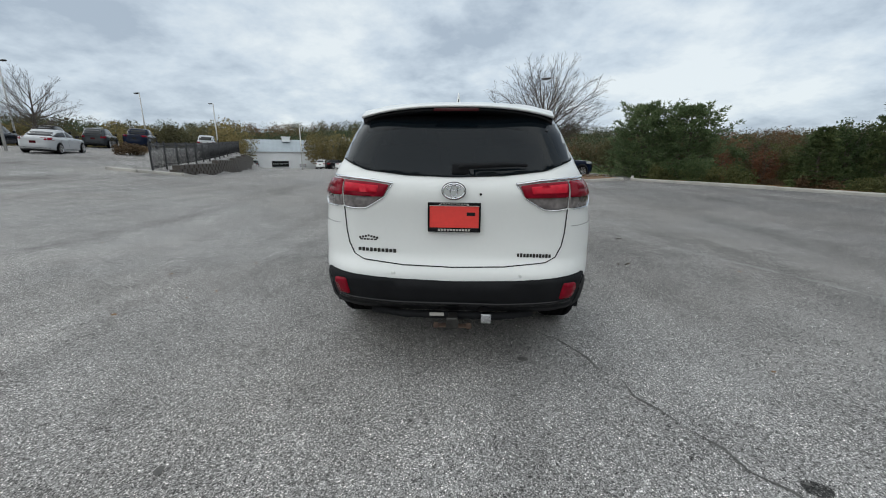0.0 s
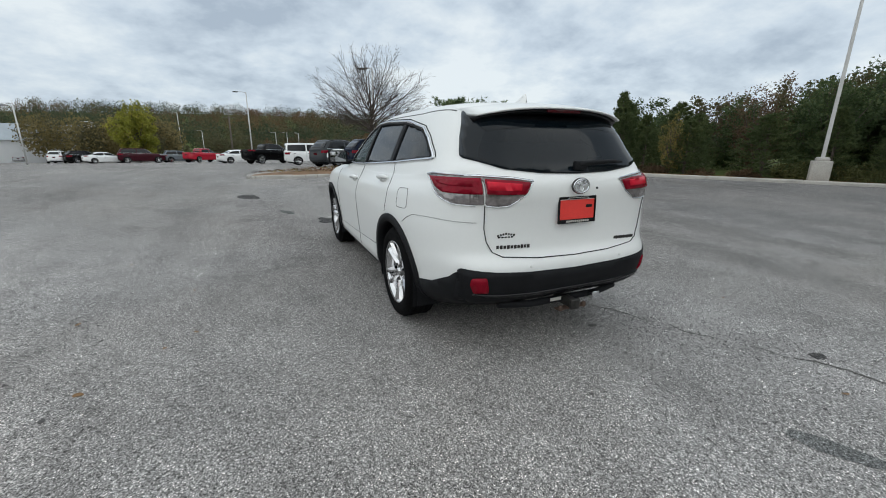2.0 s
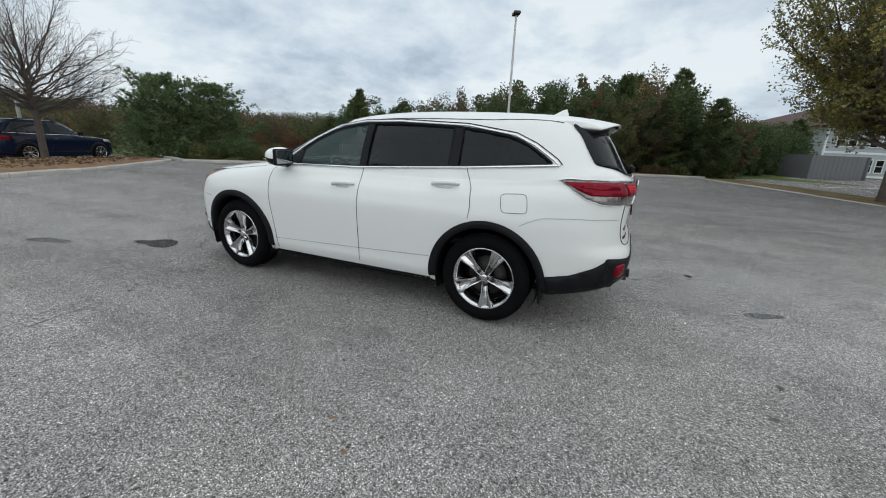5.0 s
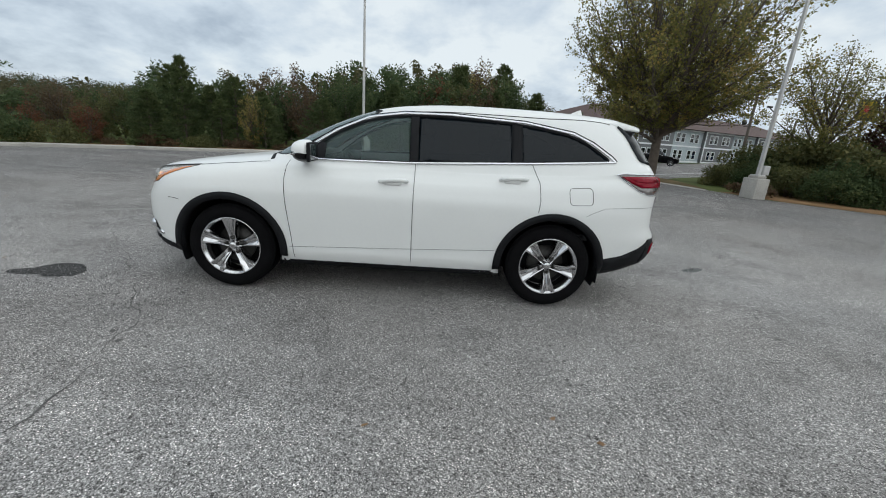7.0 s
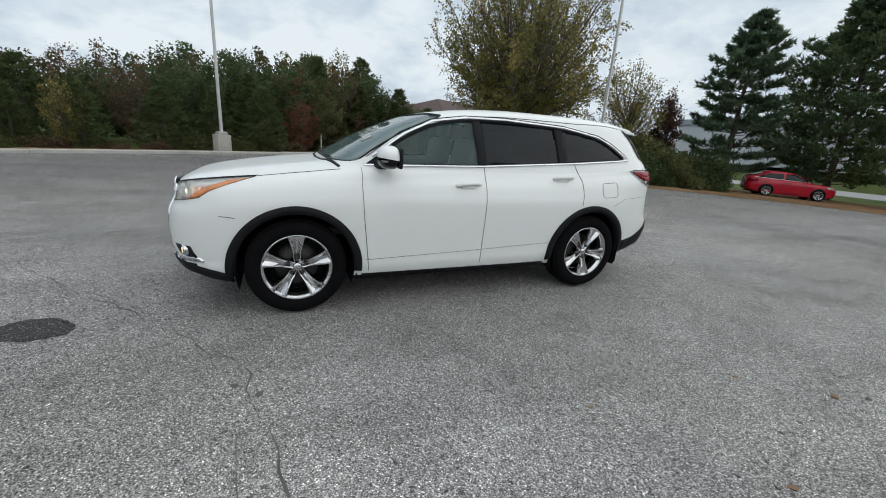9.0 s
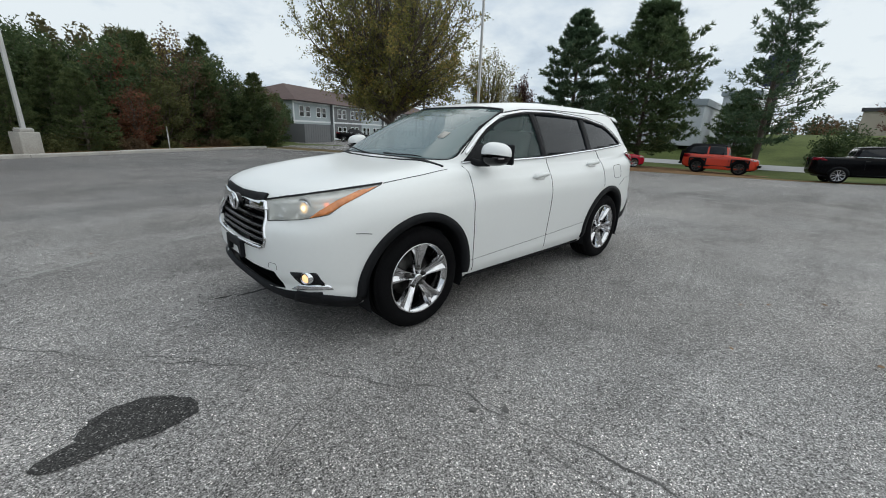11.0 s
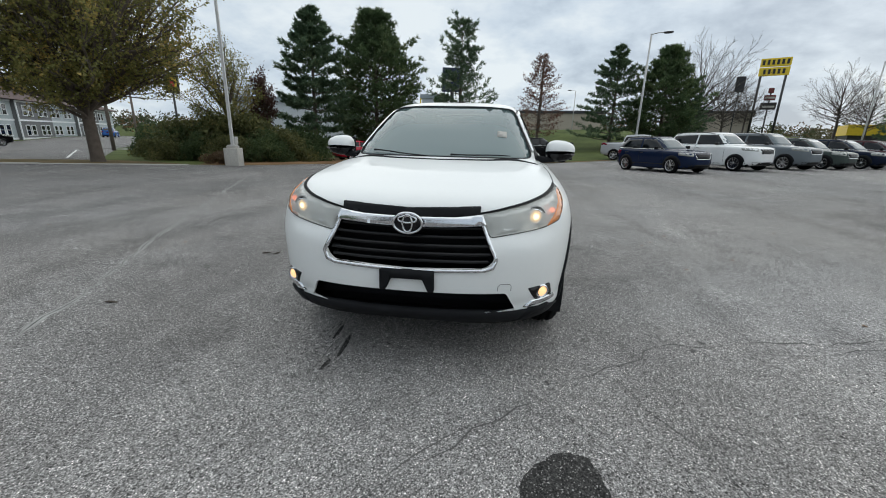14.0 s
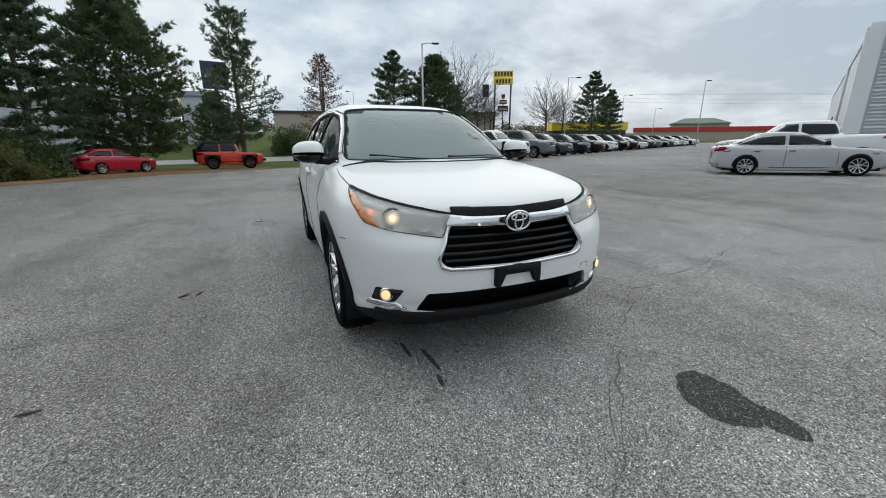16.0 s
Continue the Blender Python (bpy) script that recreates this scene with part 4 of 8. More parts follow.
        part("reflector", drape(tree, fillet([(s * 0.660, 0.608), (s * 0.735, 0.600), (s * 0.742, 0.560), (s * 0.715, 0.502), (s * 0.640, 0.506), (s * 0.645, 0.545)], 0.012), "rear", 0.02, 0.02, 0.03), RED_LENS, car, "red bumper reflector")

    # spoiler, wiper, emblem, plate
    def wing(profile):
        bm, rows = bmesh.new(), []
        for k in range(21):
            x = -0.60 + 1.2 * k / 20
            e = abs(x) / 0.60
            back = -2.235 + 0.11 * e**3
            zt = 1.672 - 0.055 * e**2.5
            rows.append([bm.verts.new((x, (back if near else 0) + y, zt + z)) for near, y, z in profile])
        n = len(profile)
        for r0, r1 in zip(rows, rows[1:]):
            for j in range(n):
                bm.faces.new((r0[j], r0[(j + 1) % n], r1[(j + 1) % n], r1[j]))
        bm.faces.new(rows[0])
        bm.faces.new(rows[-1][::-1])
        bmesh.ops.recalc_face_normals(bm, faces=bm.faces)
        return bm

    spoiler = part("spoiler", wing(((0, -1.80, 0.018), (0, -2.02, 0.006), (1, 0.03, -0.026), (1, 0.004, -0.034), (1, 0.0, -0.042), (1, 0.012, -0.047), (0, -1.80, -0.02))), WHITE_PAINT, car, "white roof spoiler")
    part("spoiler_underside", wing(((0, -1.86, -0.03), (1, 0.035, -0.046), (1, 0.055, -0.068), (0, -2.06, -0.098), (0, -1.86, -0.06))), GLOSS_BLACK, car, "black underside of the spoiler")
    part("brake_light", box((0.27, 0.02, 0.020), (0, -2.208, 1.613), 0.004), RED_DARK, spoiler, "dark high-level brake light")
    panel("spoiler_shade", fillet([(-0.59, 1.60), (-0.56, 1.475), (-0.3, 1.50), (0, 1.505), (0.3, 1.50), (0.56, 1.475), (0.59, 1.60)], 0.02), "rear", GLOSS_BLACK, offset=0.010, label="black band at the top of the tailgate glass")
    bm = tube([(0.02, -2.375, 1.278), (0.06, -2.385, 1.285), (0.32, -2.362, 1.296), (0.42, -2.352, 1.292)], [0.017, 0.017, 0.014, 0.008], 8)
    add_box(bm, (0.10, 0.035, 0.06), (0.035, -2.372, 1.272), None, 0.012)
    part("rear_wiper", bm, BLACK_TRIM, car)
    badge = new("rear_emblem")
    badge.parent, badge.matrix_local = car, Matrix.Translation((0, -2.436, 1.148))
    badge["label"] = "chrome oval emblem"
    part("shadow_ring", ellipse_ring(0.0685, 0.0495, 0.003, 0.006), DARK_METAL, badge)
    part("oval", ellipse_ring(0.062, 0.043, 0.006), CHROME, badge)
    part("inner_oval", ellipse_ring(0.021, 0.036, 0.005), CHROME, badge)
    part("upper_oval", moved(ellipse_ring(0.040, 0.014, 0.005), Matrix.Translation((0, 0, 0.018))), CHROME, badge)
    for x0, x1, z, n in ((-0.588, -0.345, 0.785, 10), (0.378, 0.585, 0.768, 11)):
        step_x = (x1 - x0) / n
        for k in range(n):
            x = x0 + (k + 0.5) * step_x
            loc, nor = spot(tree, "rear", x, z - 0.03 * (x - x0), 0.003)
            bm = box((step_x * 0.72, 0.006, 0.020 + 0.004 * (k % 2)), loc, 0.002)
            part("lettering_bar", bm, DARK_METAL, car)
    for k in range(7):
        x = -0.573 + 0.018 * k
        loc, nor = spot(tree, "rear", x, 0.868 - 0.004 * abs(k - 3), 0.001)
        part("sticker_bar", box((0.012, 0.003, 0.012), loc), DARK_METAL, car)
    for k in range(5):
        loc, nor = spot(tree, "rear", -0.565 + 0.022 * k, 0.845, 0.001)
        part("sticker_bar", box((0.016, 0.003, 0.008), loc), BLACK_TRIM, car)
    plate = new("number_plate")
    plate.parent, plate.matrix_local = car, pose(0.003, -2.412, 0.992, -3, 0, 0)
    plate["label"] = "red card plate in a black dealer frame"
    part("card", box((0.292, 0.006, 0.152), (0, 0.0, 0)), PLATE_RED, plate, smooth=False)
    part("frame", joined(box((0.31, 0.012, 0.018), (0, -0.004, 0.078), 0.003), box((0.31, 0.012, 0.026), (0, -0.004, -0.074), 0.003), box((0.011, 0.012, 0.16), (-0.150, -0.004, 0), 0.003), box((0.011, 0.012, 0.16), (0.150, -0.004, 0), 0.003)), GLOSS_BLACK, plate, smooth=False)
    for k in range(11):
        part("print_bar", box((0.013, 0.003, 0.012), (-0.088 + 0.0176 * k, -0.0115, -0.074)), CONCRETE, plate, smooth=False)
        part("print_bar", box((0.010, 0.003, 0.005), (-0.075 + 0.015 * k, -0.0115, 0.079)), CONCRETE, plate, smooth=False)
    for x in (-0.082, 0.082):
        part("screw", moved(lathe([(0.001, -0.004), (0.006, -0.003), (0.006, 0.0)], 10), Matrix.Translation((x, -0.012, 0.071)) @ Matrix.Rotation(math.pi / 2, 4, "Z")), CHROME, plate)
    part("print_mark", box((0.05, 0.002, 0.02), (0.098, -0.0042, 0.02)), BLACK_TRIM, plate, smooth=False)
    loc, nor = spot(tree, "rear", 0.155, 1.128, 0.001)
    part("keyhole", moved(lathe([(0.001, 0.0), (0.007, 0.0), (0.007, 0.004)], 12), Matrix.Translation(loc) @ Matrix.Rotation(-math.pi / 2, 4, "Z")), BLACK_TRIM, car)
    for x in (-0.36, 0.40):
        loc, nor = spot(tree, "rear", x, 0.655, 0.001)
        part("parking_sensor", moved(lathe([(0.001, 0.002), (0.011, 0.002), (0.012, 0.0)], 14), Matrix.Translation(loc) @ Matrix.Rotation(-math.pi / 2, 4, "Z")), WHITE_PAINT, car)

    # tow bar
    hitch = new("tow_hitch")
    hitch.parent = car
    hitch["label"] = "rusty tow hitch with a bare receiver"
    part("cross_tube", tube([(-0.52, -2.33, 0.375), (-0.30, -2.37, 0.36), (0.30, -2.37, 0.36), (0.50, -2.33, 0.375)], 0.025, 10), BLACK_TRIM, hitch)
    part("receiver", joined(box((0.06, 0.20, 0.06), (0.0, -2.39, 0.352), 0.008), box((0.075, 0.025, 0.075), (0.0, -2.48, 0.352), 0.01)), DARK_METAL, hitch, "rusty square receiver")
    part("chain_plate", joined(box((0.24, 0.05, 0.010), (0.0, -2.44, 0.318), 0.004), box((0.03, 0.02, 0.04), (-0.10, -2.46, 0.328), 0.008), box((0.03, 0.02, 0.04), (0.10, -2.46, 0.328), 0.008)), RUST, hitch)
    part("plug", joined(box((0.05, 0.05, 0.05), (0.205, -2.43, 0.375), 0.008), box((0.062, 0.012, 0.058), (0.205, -2.458, 0.378), 0.004)), CHROME, hitch, "grey trailer plug")
    part("tag", box((0.09, 0.004, 0.022), (-0.10, -2.402, 0.375)), CONCRETE, hitch, smooth=False)

    # front: grille bars, emblem, bumper bracket
    gr = new("grille")
    gr.parent = car
    gr["label"] = "black grille with bright surround"
    part("backing", box((0.96, 0.01, 0.34), (0, 2.04, 0.78)), BLACK_TRIM, gr, smooth=False)
    for k, (z, hw) in enumerate(((0.845, 0.405), (0.800, 0.42), (0.755, 0.435), (0.712, 0.45), (0.672, 0.44))):
        bm, rows = bmesh.new(), []
        for i in range(17):
            x = -hw + 2 * hw * i / 16
            y = spot(tree, "front", x, z, 0)[0].y - 0.03
            dz = 0.010 * (x / hw) ** 2
            rows.append([bm.verts.new(p) for p in ((x, y - 0.03, z + 0.012 + dz), (x, y + 0.004, z + 0.010 + dz), (x, y + 0.008, z - 0.004 + dz), (x, y - 0.03, z - 0.014 + dz))])
        for r0, r1 in zip(rows, rows[1:]):
            for j in range(4):
                bm.faces.new((r0[j], r0[(j + 1) % 4], r1[(j + 1) % 4], r1[j]))
        bmesh.ops.recalc_face_normals(bm, faces=bm.faces)
        part("slat", bm, GLOSS_BLACK, gr)
    for s in (-1, 1):
        part("surround", seam(tree, [(s * 0.385, 0.915), (s * 0.435, 0.80), (s * 0.482, 0.705), (s * 0.465, 0.66), (s * 0.42, 0.644), (0, 0.622)], "front", 0.017, 0.010, 0.03, 0.03), CHROME, gr, "bright grille surround")
    part("upper_bar", drape(tree, fillet([(-0.395, 0.932), (-0.25, 0.915), (0, 0.908), (0.25, 0.915), (0.395, 0.932), (0.42, 0.878), (0.20, 0.862), (0, 0.855), (-0.20, 0.862), (-0.42, 0.878)], 0.008), "front", 0.018, 0.03, 0.018), CHROME, gr, "bright upper grille bar")
    part("bonnet_strip", drape(tree, fillet([(-0.385, 0.970), (0, 0.954), (0.385, 0.970), (0.38, 0.928), (0, 0.903), (-0.38, 0.928)], 0.006), "front", 0.012, 0.02, 0.014), BLACK_TRIM, gr, "black strip under the bonnet edge")
    fb = new("front_emblem")
    fb.parent, fb.matrix_local = car, Matrix.Translation((0, 2.300, 0.886)) @ Matrix.Rotation(math.pi, 4, "Z")
    fb["label"] = "chrome oval emblem"
    part("backing", moved(lathe([(0.001, -0.012), (0.060, -0.008), (0.064, 0.0), (0.06, 0.03)], 32), Matrix.Diagonal((1.2, 1, 0.83, 1)) @ Matrix.Rotation(math.pi / 2, 4, "Z")), GLOSS_BLACK, fb)
    part("oval", ellipse_ring(0.078, 0.054, 0.008, -0.006), CHROME, fb)
    part("inner_oval", ellipse_ring(0.026, 0.046, 0.006, -0.012), CHROME, fb)
    part("upper_oval", moved(ellipse_ring(0.050, 0.018, 0.006, -0.012), Matrix.Translation((0, 0, 0.022))), CHROME, fb)
    br = fillet([(-0.150, 0.632), (0.150, 0.632), (0.152, 0.515), (0.118, 0.515), (0.088, 0.582), (-0.088, 0.582), (-0.118, 0.515), (-0.152, 0.515)], 0.008)
    part("plate_bracket", drape(tree, br, "front", 0.028, 0.03, 0.03), BLACK_TRIM, car, "empty black plate bracket")
    part("tow_eye_cover", seam(tree, [(-0.497, 0.528), (-0.500, 0.556), (-0.512, 0.566), (-0.560, 0.566), (-0.572, 0.556), (-0.570, 0.528)], "front", 0.002, 0.002, 0.02), DARK_METAL, car, "outline of the white tow-eye cover")
    part("intake_mesh", box((1.24, 0.01, 0.20), (0, 2.04, 0.455)), BLACK_TRIM, car, smooth=False)

    # head lamps and fog lamps
    for s in (-1, 1):
        view = "left" if s < 0 else "right"
        lamp = new("head_lamp")
        lamp.parent = car
        lamp["label"] = "hazed headlamp with amber corner, lit"
        corner = "corner_left" if s < 0 else "corner_right"
        face = fillet(corner_uv(LAMP_FACE), 0.010)
        panel("reflector_bowl", face, corner, LAMP_BOWL, lamp, -0.040, -0.038, 0.03)
        panel("lens", face, corner, LENS_GLASS, lamp, 0.002, 0.010, 0.03).visible_shadow = False
        part("lens_rim", seam(tree, face + face[:1], corner, 0.004, 0.003, 0.03, 0.015), DARK_METAL, lamp)
        guide = [(0.43, 2.222, 0.938), (0.535, 2.165, 0.962), (0.68, 2.03, 0.994), (0.775, 1.85, 1.020), (0.80, 1.76, 1.032), (0.79, 1.84, 1.006), (0.70, 2.03, 0.976), (0.55, 2.165, 0.944), (0.44, 2.222, 0.920)]
        panel("light_guide", fillet(corner_uv(guide), 0.006), corner, WHITE_PAINT, lamp, -0.014, 0.02, 0.02, "pale strip along the top of the lamp")
        bezel = [(0.455, 2.245, 0.905), (0.56, 2.16, 0.928), (0.625, 2.11, 0.940), (0.60, 2.18, 0.862), (0.475, 2.245, 0.836)]
        panel("inner_bezel", fillet(corner_uv(bezel), 0.012), corner, LAMP_GREY, lamp, -0.026, 0.012, 0.02, "grey inner bezel")
        amber = [(0.822, 1.68, 1.040), (0.852, 1.81, 1.000), (0.846, 1.955, 0.942), (0.828, 2.035, 0.896), (0.75, 2.12, 0.868), (0.772, 2.075, 0.905), (0.80, 1.97, 0.965), (0.80, 1.80, 1.022)]
        panel("amber_corner", fillet(corner_uv(amber), 0.008), corner, AMBER, lamp, 0.0035, 0.006, 0.02)
        nor = Vector((s * 0.35, 0.93, 0.0)).normalized()
        turn = nor.to_track_quat("X", "Z").to_matrix().to_4x4()

        def seat_at(x, y, z, off):
            (u, v), = corner_uv([(x, y, z)])
            return Matrix.Translation(spot(tree, corner, u, v, off)[0]) @ turn

        at = seat_at(0.682, 2.12, 0.928, -0.022)
        part("bulb", moved(lathe([(0.017, 0.007), (0.024, 0.004), (0.031, -0.002), (0.034, -0.012)], 24), at), LAMP_RING, lamp, "lit warm headlamp projector")
        part("bulb_core", moved(lathe([(0.001, 0.012), (0.012, 0.010), (0.017, 0.007)], 20), at), LAMP_ON, lamp, "bright core of the headlamp")
        part("bulb_ring", moved(lathe([(0.034, -0.012), (0.034, 0.006), (0.042, 0.005), (0.050, -0.012)], 28), at), CHROME, lamp)
        part("bulb_shroud", moved(lathe([(0.050, -0.012), (0.053, 0.004), (0.060, 0.003), (0.064, -0.016)], 28), at), LAMP_GREY, lamp)
        part("amber_marker", moved(lathe([(0.001, 0.006), (0.014, 0.004), (0.017, -0.008)], 16), seat_at(0.792, 2.03, 0.950, -0.012)), MARKER_ON, lamp, "small lit amber marker")
        cup = seat_at(0.520, 2.20, 0.880, -0.016)
        part("high_beam_cup", moved(lathe([(0.001, -0.014), (0.018, -0.010), (0.030, 0.0), (0.033, 0.0), (0.036, -0.012)], 24), cup), CHROME, lamp)
        pocket = [(s * u, v) for u, v in ((0.712, 0.452), (0.664, 0.534), (0.796, 0.538), (0.815, 0.456))]
        fog = new("fog_lamp")
        fog.parent = car
        fog["label"] = "round fog lamp, lit, in a black pocket with a bright strip"
        panel("pocket", fillet(pocket, 0.012), "front", GLOSS_BLACK, fog, 0.004, 0.01, 0.03)
        loc, nor = spot(tree, "front", s * 0.746, 0.502, 0.010)
        mm = Matrix.Translation(loc) @ Vector((s * 0.35, 0.93, 0)).to_track_quat("X", "Z").to_matrix().to_4x4()
        part("bulb", moved(lathe([(0.001, 0.006), (0.021, 0.003), (0.029, -0.008), (0.030, -0.03)], 24), mm), FOG_ON, fog, "lit warm fog lamp")
        part("bezel", moved(lathe([(0.030, -0.03), (0.031, 0.004), (0.038, 0.002), (0.042, -0.03)], 24), mm), CHROME, fog)
        part("strip", drape(tree, [(s * 0.648, 0.414), (s * 0.700, 0.452), (s * 0.824, 0.454), (s * 0.832, 0.424)], "front", 0.012, 0.02, 0.012), CHROME, fog, "bright strip under the fog lamp")

    # mirrors
    for s in (-1, 1):
        mir = new("door_mirror")
        mir.parent, mir.matrix_local = car, Matrix.Translation((s * 0.985, 0.70, 1.235))
        mir["label"] = "white door mirror with black underside"

        def pod(lo, hi, grow=1.0):
            bm = bmesh.new()
            bmesh.ops.create_uvsphere(bm, u_segments=28, v_segments=18, radius=1.0)
            for v in bm.verts:
                x, y, z = v.co
                p = 2.6
                k = (abs(x) ** p + abs(y) ** p + abs(z) ** p) ** (-1 / p)
                x, y, z = x * k, y * k, z * k
                if y < 0:
                    y *= 0.55
                v.co = (x * 0.122 * grow, y * 0.105 * grow, z * 0.088 * grow * (1 - 0.12 * s * x))
            bmesh.ops.bisect_plane(bm, geom=bm.verts[:] + bm.edges[:] + bm.faces[:], plane_co=(0, 0, hi), plane_no=(0, 0.12, 1), clear_outer=True)
            bmesh.ops.bisect_plane(bm, geom=bm.verts[:] + bm.edges[:] + bm.faces[:], plane_co=(0, 0, lo), plane_no=(0, 0.12, -1), clear_outer=True)
            return bm

        part("cap", pod(-0.010, 1), WHITE_PAINT, mir)
        part("lower_shell", pod(-1, -0.010, 0.985), GLOSS_BLACK, mir)
        part("turn_signal", moved(box((0.09, 0.10, 0.014), (s * 0.065, 0.035, -0.024), 0.006), Matrix()), CLEAR_LENS, mir, "clear turn-signal strip")
        part("glass_surround", box((0.232, 0.026, 0.150), (0, -0.052, 0.0), 0.012), BLACK_TRIM, mir)
        part("glass", box((0.19, 0.006, 0.120), (0, -0.066, 0.0), 0.002), MIRROR_GLASS, mir, "mirror glass")
        part("stalk", tube([(-s * 0.05, 0.03, -0.065), (-s * 0.13, 0.05, -0.075), (-s * 0.20, 0.06, -0.07)], [0.030, 0.026, 0.034], 10), BLACK_TRIM, mir)

    # door handles
    for s in (-1, 1):
        for y, z in ((-0.005, 1.030), (-1.012, 1.106)):
            view = "left" if s < 0 else "right"
            handle = new("door_handle")
            handle.parent = car
            pts = []
            for t, off in ((-0.118, 0.006), (-0.10, 0.026), (-0.05, 0.036), (0.05, 0.036), (0.10, 0.028), (0.118, 0.006)):
                loc, nor = spot(tree, view, y + t, z - 0.06 * t, off)
                pts.append(loc)
            part("grip", tube(pts, [0.012, 0.017, 0.019, 0.019, 0.017, 0.012], 10), WHITE_PAINT, handle)
            part("cup", drape(tree, fillet([(y + 0.085, z + 0.028), (y - 0.07, z + 0.034), (y - 0.07, z - 0.03), (y + 0.085, z - 0.03)], 0.03), view, 0.001, 0.003, 0.04), SHADED_WHITE, handle, "finger recess with its shade put into the colour")
            if y > -0.5:
                loc, nor = spot(tree, view, y - 0.112, z + 0.006, 0.014)
                part("lock", moved(lathe([(0.001, 0.003), (0.007, 0.002), (0.008, -0.01)], 12), Matrix.Translation(loc) @ nor.to_track_quat("X", "Z").to_matrix().to_4x4()), DARK_METAL, handle)

    # roof channels, aerial fin, cowl and wipers
    for s in (-1, 1):
        part("roof_channel", seam(tree, [(s * 0.625, 0.18), (s * 0.640, -0.6), (s * 0.640, -1.3), (s * 0.61, -1.85)], "top", 0.006, 0.002, 0.04), DARK_METAL, car)
    bm, rows = bmesh.new(), []
    for t, hw, h in ((0.0, 0.018, 0.002), (0.35, 0.022, 0.030), (0.7, 0.016, 0.062), (0.9, 0.008, 0.072), (1.0, 0.004, 0.03)):
        y = -1.62 - 0.17 * t
        z0 = 1.694
        rows.append([bm.verts.new(p) for p in ((-hw, y, z0), (-hw * 0.4, y, z0 + h), (hw * 0.4, y, z0 + h), (hw, y, z0))])
    for r0, r1 in zip(rows, rows[1:]):
        for j in range(3):
            bm.faces.new((r0[j], r0[j + 1], r1[j + 1], r1[j]))
    bmesh.ops.recalc_face_normals(bm, faces=bm.faces)
    part("aerial_fin", bm, WHITE_PAINT, car)
    panel("cowl", fillet([(-0.78, 1.07), (-0.4, 1.168), (0, 1.188), (0.4, 1.168), (0.78, 1.07), (0.76, 1.045), (0.38, 1.147), (0, 1.167), (-0.38, 1.147), (-0.76, 1.045)], 0.02), "top", BLACK_TRIM, offset=0.004)
    for x0, x1 in ((-0.55, -0.08), (0.10, 0.56)):
        pts = [spot(tree, "top", x0 + (x1 - x0) * t, 1.135 - 0.03 * t - 0.28 * ((x0 + (x1 - x0) * t) ** 2) * 0.6, 0.014)[0] for t in np.linspace(0, 1, 7)]
        part("wiper", tube(pts, [0.003] + [0.005] * 5 + [0.008], 6), BLACK_TRIM, car)

    # wheels
    for sx in (-1, 1):
        for sy in (-1, 1):
            turn = Matrix.Rotation(radians(0 if sy > 0 else 28), 4, "X")
            m = Matrix.Translation((sx * WHEEL_X, sy * AXLE_Y, WHEEL_R)) @ (Matrix() if sx < 0 else Matrix.Rotation(math.pi, 4, "Z")) @ turn
            star_wheel(car, m, CHROME_WHEEL)
    part("underbody", joined(box((1.25, 3.7, 0.08), (0, 0.10, 0.29), 0.02), box((1.66, 1.85, 0.05), (0, 0, 0.255), 0.01)), BLACK_TRIM, car, smooth=False)
    part("exhaust", tube([(0.52, -1.9, 0.36), (0.52, -2.26, 0.36)], 0.030, 12), DARK_METAL, car)

    # cabin
    part("cabin_floor", box((1.55, 3.4, 0.06), (0, -0.55, 0.62), 0.02), CABIN, car, smooth=False)
    part("dashboard", joined(box((1.45, 0.42, 0.26), (0, 0.78, 1.00), 0.08), box((0.5, 0.2, 0.10), (0.38, 0.66, 1.13), 0.04)), CABIN, car)
    part("steering_wheel", moved(joined(ellipse_ring(0.185, 0.185, 0.016, 0, 32, 0.016), box((0.34, 0.03, 0.05), (0, 0.01, 0), 0.01)), Matrix.Translation((-0.37, 0.44, 1.06)) @ Matrix.Rotation(radians(-24), 4, "X")), CABIN, car)
    for row_y, xs in ((-0.12, (-0.37, 0.37)), (-0.95, (-0.42, 0.42)), (-1.70, (-0.36, 0.36))):
        for x in xs:
            seat = new("seat")
            seat.parent, seat.matrix_local = car, Matrix.Translation((x, row_y, 0.64))
            part("cushion", box((0.50, 0.50, 0.22), (0, 0.22, 0.16), 0.06), SEAT, seat)
            part("backrest", box((0.48, 0.14, 0.60), (0, -0.06, 0.48), 0.06, Matrix.Rotation(radians(12), 4, "X")), SEAT, seat)
            part("headrest", box((0.24, 0.10, 0.17), (0, -0.14, 0.86), 0.045), SEAT, seat)
    part("headliner", drape(tree, fillet([(-0.55, 0.05), (0.55, 0.05), (0.55, -1.9), (-0.55, -1.9)], 0.1), "top", -0.035, 0.005, 0.2), SEAT, car)
    return car


FOG_ON = glow_mat("lit_fog_lamp", (1.0, 0.62, 0.30), 0.8)
# slightly darker copy of the body white, painting the shade in handle recesses
SHADED_WHITE = mat("shaded_white_paint", (0.74, 0.74, 0.73), 0.35, var=0.02, coat=0.8)
CHROME_WHEEL = mat("chromed_alloy", (0.62, 0.62, 0.63), 0.14, 1.0, var=0.12, scale=9)
build_white_suv()


# ---- parked cars ----
CAR_PAINTS = {}


def car_paint(name, col, metal=0.0, rough=0.14):
    CAR_PAINTS[name] = mat(name + "_car_paint", col, rough, metal, var=0.04, scale=2, spec=0.5 if max(col) > 0.2 else 0.18)


